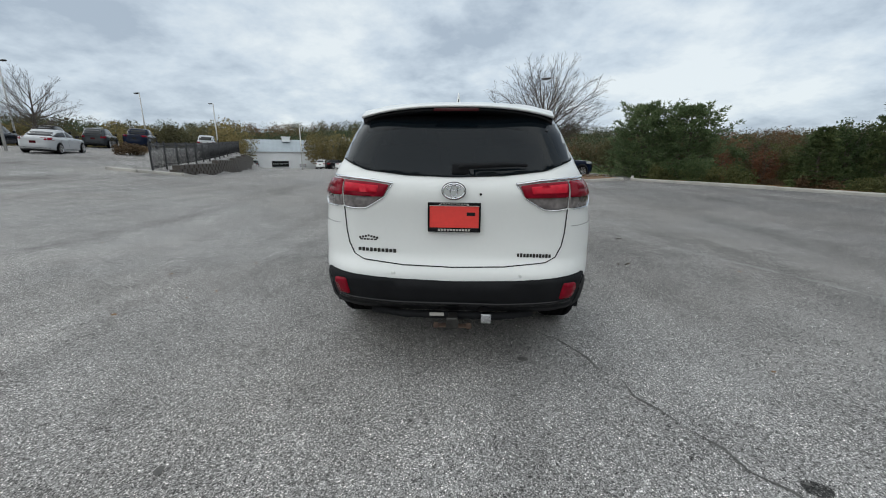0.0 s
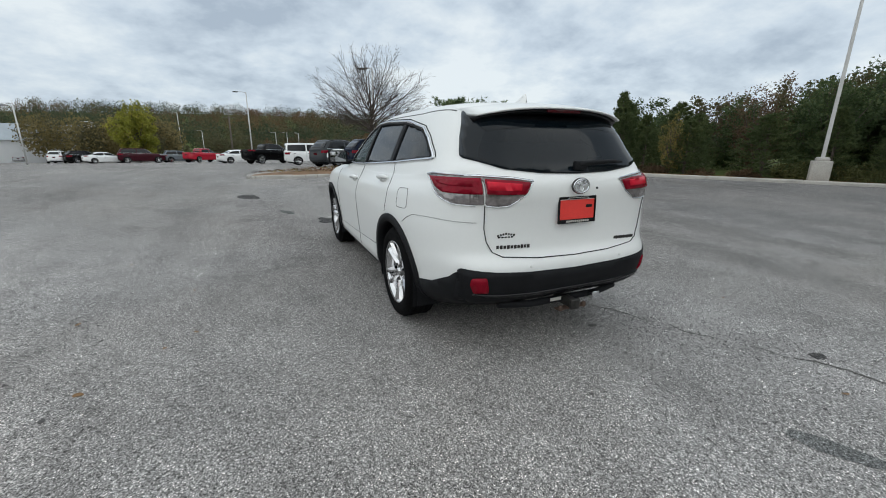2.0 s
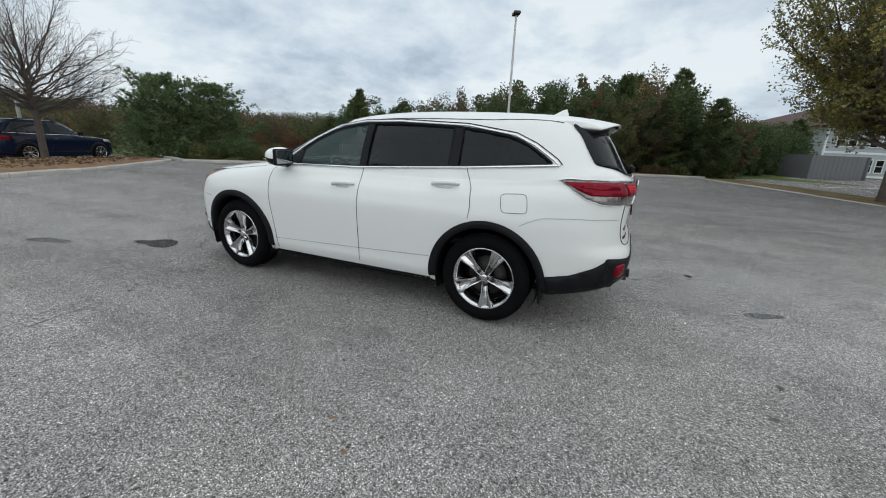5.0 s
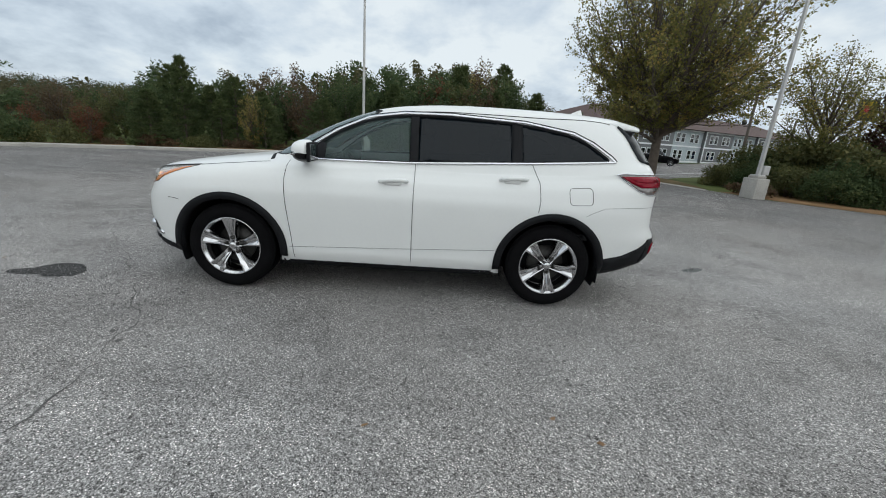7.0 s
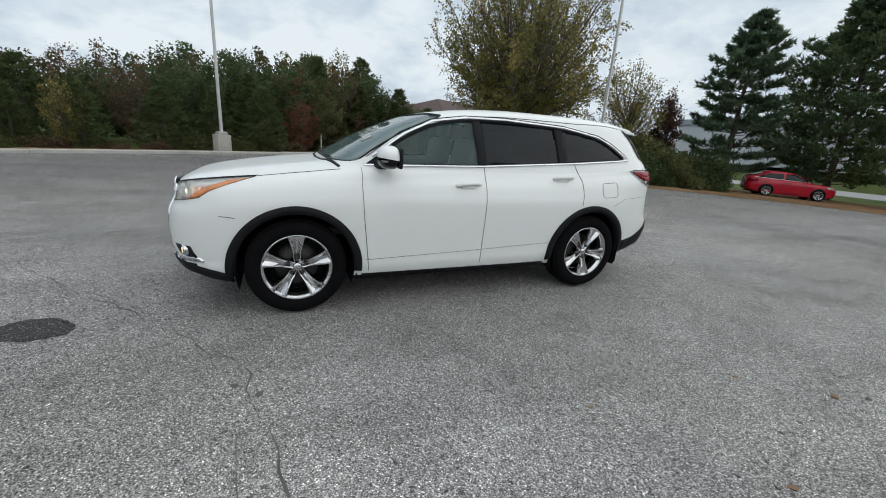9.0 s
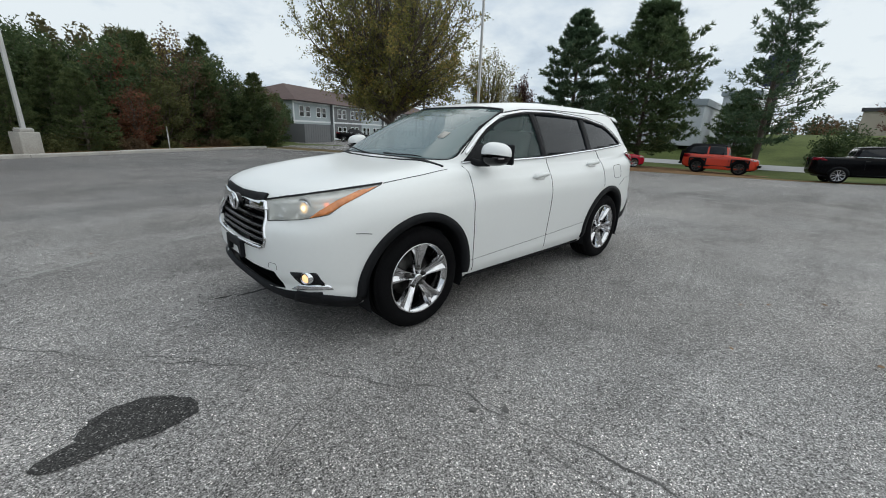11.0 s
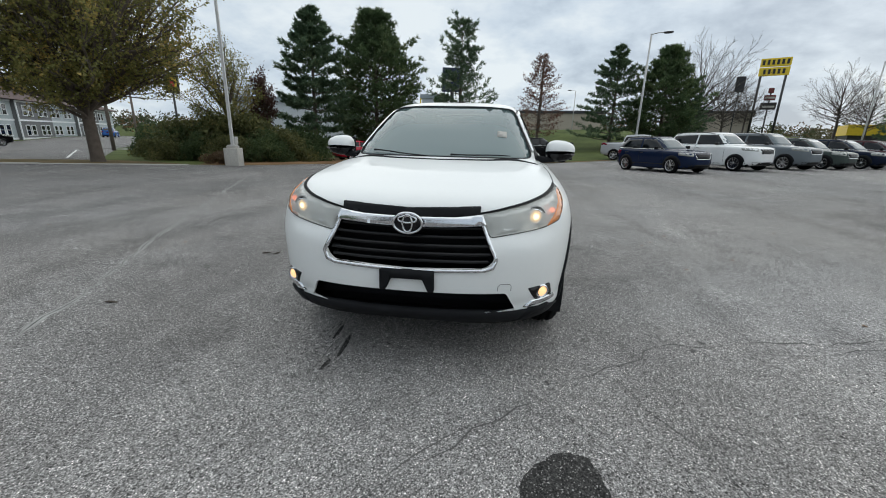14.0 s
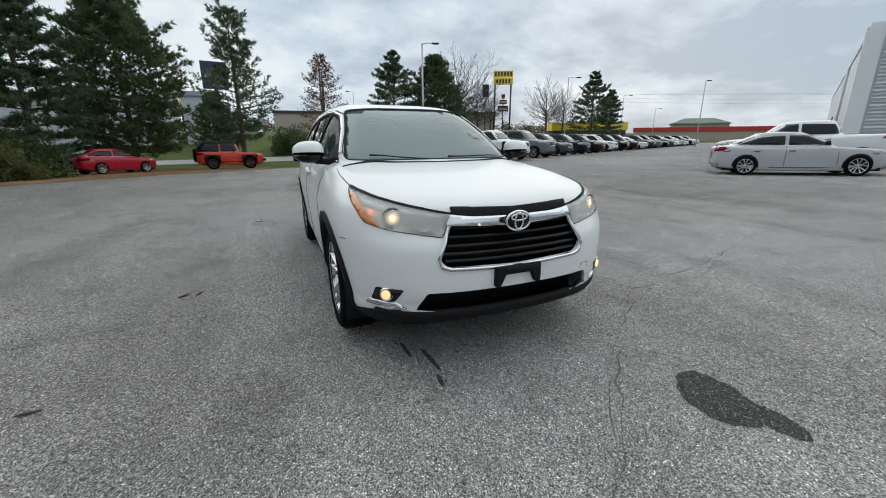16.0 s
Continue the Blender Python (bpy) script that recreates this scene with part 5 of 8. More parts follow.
for _n, _c in (("white", (0.75, 0.76, 0.76)), ("black", (0.005, 0.005, 0.006)), ("grey", (0.14, 0.16, 0.175)), ("dark_grey", (0.045, 0.05, 0.055)), ("silver", (0.43, 0.44, 0.455)),
               ("navy", (0.007, 0.015, 0.042)), ("dark_blue", (0.005, 0.010, 0.026)), ("red", (0.37, 0.010, 0.026)), ("maroon", (0.040, 0.006, 0.011)), ("orange_red", (0.54, 0.052, 0.026)),
               ("green_grey", (0.05, 0.065, 0.06)), ("blue", (0.02, 0.10, 0.35))):
    car_paint(_n, _c)
CAR_PAINTS["black"] = mat("black_car_paint", (0.0025, 0.0025, 0.003), 0.15, 0.0, var=0.05, scale=2, spec=0.10)

CAR_KINDS = {
    # length, width, height, ground clearance, belt, bonnet height, cowl, header, roof end, tail deck start (0: none), deck height, wheel radius
    "suv": (4.75, 1.88, 1.71, 0.20, 1.04, 1.02, 1.00, 0.22, -1.82, 0, 0, 0.37),
    "big_suv": (5.25, 2.02, 1.92, 0.25, 1.22, 1.22, 1.15, 0.50, -2.25, 0, 0, 0.40),
    "hatch": (4.36, 1.80, 1.46, 0.16, 0.93, 0.90, 0.95, 0.15, -1.35, 0, 0, 0.325),
    "sedan": (4.86, 1.83, 1.46, 0.16, 0.93, 0.88, 1.02, 0.22, -1.18, -1.90, 1.00, 0.335),
    "pickup": (5.75, 2.03, 1.93, 0.34, 1.27, 1.25, 1.30, 0.62, -1.02, -1.25, 1.36, 0.41),
    "box_van": (4.00, 1.74, 1.68, 0.18, 0.98, 1.00, 1.05, 0.62, -1.88, 0, 0, 0.32),
    "jeep": (4.25, 1.84, 1.86, 0.28, 1.14, 1.10, 0.62, 0.38, -1.75, 0, 0, 0.42),
}


def kind_rows(kind):
    L, W, H, clear, belt, hood, cowl, head, roof_end, deck, deck_z, R = CAR_KINDS[kind]
    f, t, w = L / 2, -L / 2, W / 2
    boxy = kind in ("jeep", "box_van")
    n = 9.0 if kind == "jeep" else 5.5 if boxy else 4.4
    r = []

    def ring(zf, zs, zr, ww, yf, yr, nf=n, mf=4.0, nr=6.0, mr=5.0, yc=0.0):
        r.append((zf, zs, zr, ww, yc, yf, yr, nf, mf, nr, mr, yc))

    low = clear + 0.06
    ring(low, low, low + 0.04, w * 0.6, f * 0.78, t * 0.80)
    ring(low, clear, low + 0.05, w * 0.90, f * 0.92, t * 0.93)
    ring(low + 0.10, clear + 0.10, low + 0.14, w * 0.965, f * 0.985, t * 0.985)
    ring(clear + 0.32, clear + 0.34, clear + 0.36, w * 0.99, f, t)
    ring(hood - 0.28, belt - 0.26, belt - 0.25, w, f * 0.992, t * 0.992)
    ring(hood - 0.10, belt - 0.08, (deck_z if deck else belt) - 0.06, w * 0.985, f * 0.965, t * 0.985)
    if deck:
        ring(hood - 0.02, belt - 0.02, deck_z, w * 0.955, f * 0.80, t * 0.955)
        ring(hood + 0.03, belt + 0.02, deck_z + 0.01, w * 0.92, f * 0.55, (t + deck) / 2, yc=(cowl + deck) / 2)
        ring(hood + 0.06, belt + 0.06, deck_z + 0.03, w * 0.89, cowl, deck, 7, 3.4, 7, 3.4, yc=(cowl + deck) / 2)
    else:
        ring(hood - 0.02, belt - 0.02, belt + 0.06, w * 0.955, f * 0.82, t * 0.985)
        ring(hood + 0.03, belt + 0.02, belt + 0.12, w * 0.92, f * 0.58, t * 0.97, yc=-0.2)
        ring(hood + 0.06, belt + 0.06, belt + 0.16, w * 0.90, cowl, t * 0.96, 7, 3.4, 7, 4, yc=-0.4)
    a = 0.5 * (belt + H)
    yc = (head + roof_end) / 2
    back = deck if deck else t * 0.96
    inn = 0.05 if boxy else 0.13
    ring(a, a, a, w * (0.89 - inn * 0.5), cowl * 0.5 + head * 0.5, back * 0.5 + roof_end * 0.5 if not boxy else back + 0.03, 7, 3.4, 7, 4, yc=yc)
    ring(H - 0.10, H - 0.10, H - 0.10, w * (0.87 - inn), head + 0.02, roof_end, 6, 3.2, 6, 3.6, yc=yc)
    ring(H - 0.03, H - 0.035, H - 0.03, w * (0.80 - inn), head - 0.18, roof_end + 0.10, 5, 3, 5, 3, yc=yc)
    ring(H - 0.005, H - 0.005, H - 0.005, w * 0.42, head - 0.5, roof_end + 0.45, 3, 3, 3, 3, yc=yc)
    ring(H, H, H, w * 0.05, yc + 0.1, yc - 0.1, 2, 2, 2, 2, yc=yc)
    return r


WHEEL_MESHES = {}


def simple_wheel(parent, R, m, finish_mat):
    """A parked car's wheel: tyre, rim and spokes; all wheels of a size share their meshes."""
    w = new("wheel")
    w.parent, w.matrix_local = parent, m
    if R not in WHEEL_MESHES:
        made = [part("tyre", lathe([(R * 0.70, -0.10), (R * 0.77, -0.115), (R * 0.93, -0.11), (R, -0.08), (R, 0.08), (R * 0.93, 0.11), (R * 0.70, 0.10)], 32), RUBBER, w)]
        made.append(part("rim", lathe([(R * 0.71, -0.112), (R * 0.69, -0.114), (R * 0.655, -0.105), (R * 0.64, -0.05)], 32), finish_mat, w))
        made.append(part("brake_drum", lathe([(R * 0.66, -0.03), (0.02, -0.03)], 24), BLACK_TRIM, w))
        sp = bmesh.new()
        for k in range(5):
            for sg in (-1, 1):
                rows = [[sp.verts.new((x, sg * off + t, r)) for x, t in ((-0.045, -hw), (face, -hw * 0.7), (face, hw * 0.7), (-0.045, hw))] for r, off, hw, face in ((R * 0.06, R * 0.03, R * 0.05, -0.088), (R * 0.36, R * 0.09, R * 0.055, -0.094), (R * 0.68, R * 0.19, R * 0.07, -0.108))]
                for r0, r1 in zip(rows, rows[1:]):
                    for j in range(3):
                        sp.faces.new((r0[j], r0[j + 1], r1[j + 1], r1[j]))
                vs = [v for row in rows for v in row]
                bmesh.ops.rotate(sp, cent=(0, 0, 0), matrix=Matrix.Rotation(2 * math.pi * k / 5, 3, "X"), verts=vs)
        bmesh.ops.recalc_face_normals(sp, faces=sp.faces)
        made.append(part("spokes", sp, finish_mat, w, smooth=False))
        made.append(part("hub_cap", lathe([(0.001, -0.10), (0.04, -0.098), (0.05, -0.07)], 16), finish_mat, w))
        WHEEL_MESHES[R] = [o.data for o in made]
    else:
        for nm, me in zip(("tyre", "rim", "brake_drum", "spokes", "hub_cap"), WHEEL_MESHES[R]):
            o = new(nm, me)
            o.parent = w
    return w


CAR_MODELS = {}


def model_car(kind, root):
    """Builds a parked car of that kind under root."""
    L, W, H, clear, belt, hood, cowl, head, roof_end, deck, deck_z, R = CAR_KINDS[kind]
    f, t, w = L / 2, -L / 2, W / 2
    verts, faces = shell_arrays(kind_rows(kind), 3, 36)
    tree = BVHTree.FromPolygons([tuple(v) for v in verts], faces)
    body = from_arrays("body", verts, faces, CAR_PAINTS["white"], root)
    if kind == "jeep":
        # the hard top is black down to the belt
        body.data.materials.append(BLACK_TRIM)
        body.data.polygons.foreach_set("material_index", [int(p.center.z > H - 0.17 or (p.center.z > belt + 0.05 and p.center.y < -0.80)) for p in body.data.polygons])
    fy, ry = f - 0.94, t + (0.98 if kind != "pickup" else 1.15)

    def panel(name, poly, view, material, offset=0.006, depth=0.012, gap=0.12, both=False, label=""):
        bm = drape(tree, poly, view, offset, depth, gap)
        if both:
            part(name, mirrored(bm), material, root, label)
        return part(name, bm, material, root, label)

    top, bz = H - 0.13, belt + 0.07
    rear = deck + 0.18 if deck else (t * 0.96 + 0.28 if kind not in ("jeep", "box_van") else t * 0.96 + 0.18)
    b_pillar = (cowl + rear) * 0.5 - (0.02 if kind != "pickup" else -0.05)
    hx = head - 0.08
    slope = (cowl - 0.22 - hx)
    panel("side_window", fillet([(cowl - 0.22, bz), (b_pillar + 0.05, bz + 0.01), (b_pillar + 0.05, top), (hx, top - 0.01)], 0.04), "left", CAR_GLASS, gap=0.06, offset=0.010, both=True)
    rt = roof_end + (0.18 if not deck else 0.10)
    panel("side_window", fillet([(b_pillar - 0.05, bz + 0.01), (rear, bz + 0.05), (rt, top - 0.04), (b_pillar - 0.05, top)], 0.05), "left", CAR_GLASS, gap=0.06, offset=0.010, both=True)
    panel("windscreen", fillet([(-w * 0.78, hood + 0.10), (w * 0.78, hood + 0.10), (w * 0.66, H - 0.11), (-w * 0.66, H - 0.11)], 0.06), "front", CAR_SCREEN, gap=0.15)
    zb = (deck_z + 0.08) if deck else belt + 0.16
    panel("rear_glass", fillet([(-w * 0.72, zb), (w * 0.72, zb), (w * 0.60, H - 0.14), (-w * 0.60, H - 0.14)], 0.06), "rear", CAR_GLASS, gap=0.15)
    for s in (-1, 1):
        head_poly = [(s * w * 0.55, hood - 0.10), (s * w * 0.90, hood - 0.06), (s * w * 0.92, hood - 0.19), (s * w * 0.60, hood - 0.24)]
        if kind == "jeep":
            head_poly = circle(s * w * 0.55, hood - 0.18, 0.10, n=20)
        bm = drape(tree, fillet(head_poly, 0.03) if kind != "jeep" else head_poly, "front", 0.008, 0.02, 0.08)
        part("head_lamp", bm, HEAD_LENS, root)
        tz = (deck_z if deck else belt) - 0.02
        bm = drape(tree, fillet([(s * w * 0.60, tz), (s * w * 0.92, tz + 0.02), (s * w * 0.93, tz - 0.16), (s * w * 0.66, tz - 0.14)], 0.03), "rear", 0.008, 0.02, 0.08)
        part("tail_lamp", bm, RED_LENS, root)
        view = "left" if s < 0 else "right"
        bm = drape(tree, fillet([(t + 0.50, tz), (t + 0.06, tz + 0.01), (t + 0.05, tz - 0.15), (t + 0.30, tz - 0.12)], 0.03), view, 0.008, 0.02, 0.08)
        part("tail_lamp_side", bm, RED_LENS, root)
        bm = drape(tree, fillet([(f - 0.52, hood - 0.06), (f - 0.16, hood - 0.09), (f - 0.10, hood - 0.20), (f - 0.28, hood - 0.20)], 0.03), view, 0.008, 0.02, 0.08)
        part("head_lamp_side", bm, HEAD_LENS, root)
        mir = box((0.20, 0.12, 0.15), (s * (w + 0.08), cowl - 0.40, belt + 0.13), 0.04)
        part("door_mirror", mir, BLACK_TRIM if kind in ("suv", "jeep", "pickup") else GLOSS_BLACK, root)
        for y in (b_pillar + 0.16, b_pillar - 0.85 if not deck or kind == "pickup" else b_pillar - 0.80):
            loc, _ = spot(tree, view, y, belt - 0.11, 0.012)
            part("door_handle", box((0.03, 0.18, 0.03), loc, 0.01), DARK_METAL, root)
        for yy in (fy, ry):
            bm = drape(tree, circle(yy, R, R * (1.26 if kind in ("suv", "jeep") else 1.15), n=26), view, 0.004, 0.01, 0.15)
            part("wheel_arch", bm, BLACK_TRIM, root)
            m = Matrix.Translation((s * (w - 0.085), yy, R)) @ (Matrix() if s < 0 else Matrix.Rotation(math.pi, 4, "Z"))
            simple_wheel(root, R, m, ALLOY if kind != "jeep" else DARK_METAL)
        for pts in ([(cowl - 0.06, belt - 0.02), (cowl - 0.04, clear + 0.2)], [(b_pillar, bz), (b_pillar - 0.02, clear + 0.15)], [(b_pillar - 0.95, bz - 0.02), (b_pillar - 0.93, clear + 0.38)]):
            part("panel_gap", seam(tree, pts, view, 0.012, 0.004, 0.12), BLACK_TRIM, root)
        up_to = clear + (0.24 if kind in ("suv", "jeep") else 0.12)
        part("sill", drape(tree, [(fy - R, up_to), (ry + R, up_to), (ry + R, clear + 0.01), (fy - R, clear + 0.01)], view, 0.006, 0.01, 0.3), BLACK_TRIM, root)
        if kind != "jeep":
            part("window_trim", seam(tree, [(cowl - 0.18, bz - 0.012), (b_pillar, bz - 0.002), (rear - 0.03, bz + 0.036)], view, 0.022, 0.012, 0.15, 0.02), CHROME, root, "bright line under the windows")
    gw = w * (0.50 if kind != "jeep" else 0.42)
    panel("grille", fillet([(-gw, hood - 0.12), (gw, hood - 0.12), (gw * 0.86, hood - 0.36), (-gw * 0.86, hood - 0.36)], 0.04), "front", GLOSS_BLACK, 0.008)
    part("grille_bar", seam(tree, [(-gw, hood - 0.115), (-gw * 0.86, hood - 0.365), (gw * 0.86, hood - 0.365), (gw, hood - 0.115)], "front", 0.03, 0.014, 0.1, 0.02), CHROME, root)
    panel("front_intake", fillet([(-w * 0.74, clear + 0.22), (w * 0.74, clear + 0.22), (w * 0.66, clear + 0.08), (-w * 0.66, clear + 0.08)], 0.03), "front", BLACK_TRIM, 0.008)
    panel("rear_bumper_trim", fillet([(-w * 0.80, clear + 0.24), (w * 0.80, clear + 0.24), (w * 0.76, clear + 0.07), (-w * 0.76, clear + 0.07)], 0.03), "rear", BLACK_TRIM, 0.008)
    loc, _ = spot(tree, "rear", 0, belt - 0.22, 0.008)
    part("number_plate", box((0.31, 0.012, 0.155), loc), RED_DARK if kind in ("suv", "sedan") else BLACK_TRIM, root, smooth=False)
    part("underbody", box((W * 0.8, L * 0.86, 0.12), (0, 0, clear + 0.06), 0.02), BLACK_TRIM, root, smooth=False)
    if kind == "pickup":
        panel("bed_cover", fillet([(-w * 0.80, deck - 0.12), (w * 0.80, deck - 0.12), (w * 0.80, t + 0.12), (-w * 0.80, t + 0.12)], 0.04), "top", BLACK_TRIM, 0.006, gap=0.3)
    if kind in ("suv", "big_suv"):
        for s in (-1, 1):
            pts = [spot(tree, "top", s * w * 0.66, y, 0.03)[0] for y in np.linspace(head - 0.25, roof_end + 0.25, 7)]
            part("roof_rail", tube(pts, 0.018, 6), DARK_METAL, root)
    if kind == "jeep":
        part("front_bumper", box((W * 0.92, 0.18, 0.16), (0, f + 0.04, 0.60), 0.03), BLACK_TRIM, root)
        part("rear_bumper", box((W * 0.92, 0.16, 0.15), (0, t - 0.04, 0.58), 0.03), BLACK_TRIM, root)
        part("hard_top", drape(tree, fillet([(-w * 0.70, head - 0.05), (w * 0.70, head - 0.05), (w * 0.74, roof_end + 0.05), (-w * 0.74, roof_end + 0.05)], 0.06), "top", 0.03, 0.14, 0.25), BLACK_TRIM, root, "black hard top")
        spare = Matrix.Translation((0, t - 0.06, 0.98)) @ Matrix.Rotation(math.pi / 2, 4, "Z")
        simple_wheel(root, R, spare, DARK_METAL)["label"] = "spare wheel"
        for s in (-1, 1):
            for yy in (fy, ry):
                part("fender", joined(box((0.22, 0.86, 0.06), (s * (w + 0.03), yy, R * 2.0 + 0.10), 0.02), box((0.22, 0.07, 0.36), (s * (w + 0.03), yy - 0.46, R * 2.0 - 0.06), 0.02), box((0.22, 0.07, 0.30), (s * (w + 0.03), yy + 0.46, R * 2.0 - 0.03), 0.02)), BLACK_TRIM, root)
    return root


def park(kind, paint, x, y, heading, label, category="car", group=""):
    """A parked car, standing on the ground, with its nose towards heading (degrees, anticlockwise from +y)."""
    e = 1.3
    zc = lot_z(x, y)
    a = radians(heading)
    u, v = (-math.sin(a), math.cos(a)), (math.cos(a), math.sin(a))
    pitch = math.atan2(lot_z(x + u[0] * e, y + u[1] * e) - lot_z(x - u[0] * e, y - u[1] * e), 2 * e)
    roll = math.atan2(lot_z(x + v[0] * 0.8, y + v[1] * 0.8) - lot_z(x - v[0] * 0.8, y - v[1] * 0.8), 1.6)
    m = Matrix.Translation((x, y, zc)) @ Matrix.Rotation(a, 4, "Z") @ Matrix.Rotation(pitch, 4, "X") @ Matrix.Rotation(-roll, 4, "Y")
    if kind not in CAR_MODELS:
        root = thing("parked_" + kind, Matrix(), label, category, group)
        model_car(kind, root)
        root.matrix_world = m
        CAR_MODELS[kind] = root
    else:
        root = copy_thing(CAR_MODELS[kind], m)
        tagged(root, label, category, group or " ")
    for o in root.children:
        if o.name.split(".")[0] == "body":
            o.material_slots[0].link = "OBJECT"
            o.material_slots[0].material = CAR_PAINTS[paint]
    return root


# the dealer's row along the far side of the lot, set at a slant
park("suv", "navy", -8.7, -17.7, 27, "navy blue crossover at the end of the dealer's row")
ROW_A, ROW_B = (-12.3, -19.8), (-72.0, -50.5)
ROW = [("big_suv", "white"), ("big_suv", "grey"), ("suv", "green_grey"), ("suv", "dark_blue"), ("suv", "maroon"), ("suv", "white"), ("suv", "black"), ("suv", "maroon"), ("sedan", "white"), ("suv", "dark_grey"),
       ("suv", "grey"), ("sedan", "black"), ("suv", "green_grey"), ("sedan", "white"), ("suv", "silver"), ("sedan", "white"), ("suv", "black"), ("sedan", "silver"), ("suv", "white")]
for _i, (_k, _p) in enumerate(ROW):
    _t = _i / (len(ROW) - 1)
    park(_k, _p, ROW_A[0] + (ROW_B[0] - ROW_A[0]) * _t, ROW_A[1] + (ROW_B[1] - ROW_A[1]) * _t, 28, f"{_p.replace('_', ' ')} {'saloon' if _k == 'sedan' else 'SUV'} parked in the dealer's slanted row", group="dealer's row of parked cars")
# along the verge
park("hatch", "red", 10.2, -26.2, 136, "bright red hatchback with dark wheels beside the leaf-strewn verge")
park("jeep", "orange_red", 4.1, -28.8, 97, "orange-red boxy off-roader with black hard top and spare wheel")
park("pickup", "black", -3.2, -28.3, 106, "black pickup truck beside the grass verge")
park("pickup", "silver", -11.5, -29.6, 62, "grey pickup truck behind the dealer's row")
# beside the dealer's building
park("sedan", "silver", -15.7, -4.3, 40, "silver saloon with alloy wheels on the open lot")
park("pickup", "white", -19.3, -6.0, 218, "white crew-cab pickup truck parked behind the saloon")
# raised lot
park("sedan", "black", -24.2, 11.4, -6, "black saloon on the raised lot")
park("sedan", "silver", -27.2, 20.4, 24, "silver saloon on the raised lot")
for _x, _y, _k, _p in ((-36.5, 29.0, "suv", "black"), (-34.6, 31.6, "suv", "dark_grey"), (-32.0, 33.2, "pickup", "dark_blue"), (-39.5, 27.0, "suv", "dark_blue"), (-44.0, 24.0, "sedan", "blue"), (-29.5, 39.5, "suv", "silver")):
    park(_k, _p, _x, _y, 30, f"{_p.replace('_', ' ')} {'pickup' if _k == 'pickup' else 'car'} on the raised lot behind the fence", group="cars on the raised lot")
# ahead, past the tree island
park("suv", "dark_blue", 5.3, 20.9, -76, "dark blue SUV parked behind the tree island")
park("suv", "dark_grey", 3.4, 23.7, -58, "grey crossover parked behind the tree island")
park("box_van", "white", 1.9, 29.6, -90, "white boxy wagon with dark rear windows")
park("pickup", "black", -0.7, 40.5, -58, "black pickup truck with an open bed")
park("sedan", "white", -3.7, 46.0, -66, "white saloon in the far row")
for _x, _y, _k, _p, _h in ((-9.0, 62.0, "pickup", "red", -40), (-12.6, 66.0, "suv", "grey", -60), (-16.2, 62.0, "big_suv", "maroon", -74), (-20.2, 62.5, "sedan", "white", -60), (-27.2, 69.0, "suv", "white", 6), (-24.0, 68.0, "suv", "black", -50),
                       (-48.0, 88.0, "sedan", "white", -80), (-43.5, 88.0, "suv", "black", 20), (-48.5, 84.0, "suv", "grey", 20), (-39.5, 89.0, "sedan", "silver", 20), (-46.0, 88.0, "suv", "white", 20)):
    park(_k, _p, _x, _y, _h, f"{_p.replace('_', ' ')} {'saloon' if _k == 'sedan' else 'vehicle'} parked in the far lot", group="cars in the far lot")


# ---- trees and shrubs ----
def blades(centres, size, rng, jitter=0.35):
    """Small pointed leaves at those places, turned at random."""
    n = len(centres)
    u = rng.normal(size=(n, 3))
    u /= np.linalg.norm(u, axis=1, keepdims=True) + 1e-9
    v = np.cross(u, rng.normal(size=(n, 3)))
    v /= np.linalg.norm(v, axis=1, keepdims=True) + 1e-9
    s = size * rng.uniform(1 - jitter, 1 + jitter, (n, 1))
    c = np.asarray(centres, float)
    p = np.stack([c - u * s * 0.45, c + u * s * 0.45, c + v * s * 0.95], 1)
    return p.reshape(-1, 3), np.arange(3 * n).reshape(-1, 3)


def mesh_np(name, v, f, material, smooth=False):
    me = bpy.data.meshes.new(name)
    v, f = np.asarray(v, np.float32), np.asarray(f, np.int32)
    k = f.shape[1]
    me.vertices.add(len(v))
    me.vertices.foreach_set("co", v.ravel())
    me.loops.add(f.size)
    me.loops.foreach_set("vertex_index", f.ravel())
    me.polygons.add(len(f))
    me.polygons.foreach_set("loop_start", np.arange(0, f.size, k, dtype=np.int32))
    me.update(calc_edges=True)
    me.materials.append(material)
    return me


def limb_mesh(name, limbs, material, thin=0.004):
    vs, fs, n = [], [], 0
    for pts, radii, depth in limbs:
        sides = 9 if depth >= 4 else 6 if depth >= 2 else 3
        rows = []
        for i, p in enumerate(pts):
            d = pts[min(i + 1, len(pts) - 1)] - pts[max(i - 1, 0)]
            d = d / (np.linalg.norm(d) + 1e-9)
            a = np.cross(d, (0.31, 0.9, 0.27))
            a /= np.linalg.norm(a) + 1e-9
            b = np.cross(d, a)
            ang = np.arange(sides) * 2 * math.pi / sides
            r = max(radii[i], thin)
            vs.append(p + r * (np.cos(ang)[:, None] * a + np.sin(ang)[:, None] * b))
            rows.append(n)
            n += sides
        for r0, r1 in zip(rows, rows[1:]):
            for k in range(sides):
                fs.append((r0 + k, r0 + (k + 1) % sides, r1 + (k + 1) % sides, r1 + k))
    me = mesh_np(name, np.concatenate(vs), np.array(fs), material)
    me.polygons.foreach_set("use_smooth", [True] * len(me.polygons))
    return me


def plant(name, m, label, category, meshes, group="", kind=""):
    root = thing(name, m, label, category, group, kind)
    for nm, me in meshes:
        o = new(nm, me)
        o.parent = root
    return root


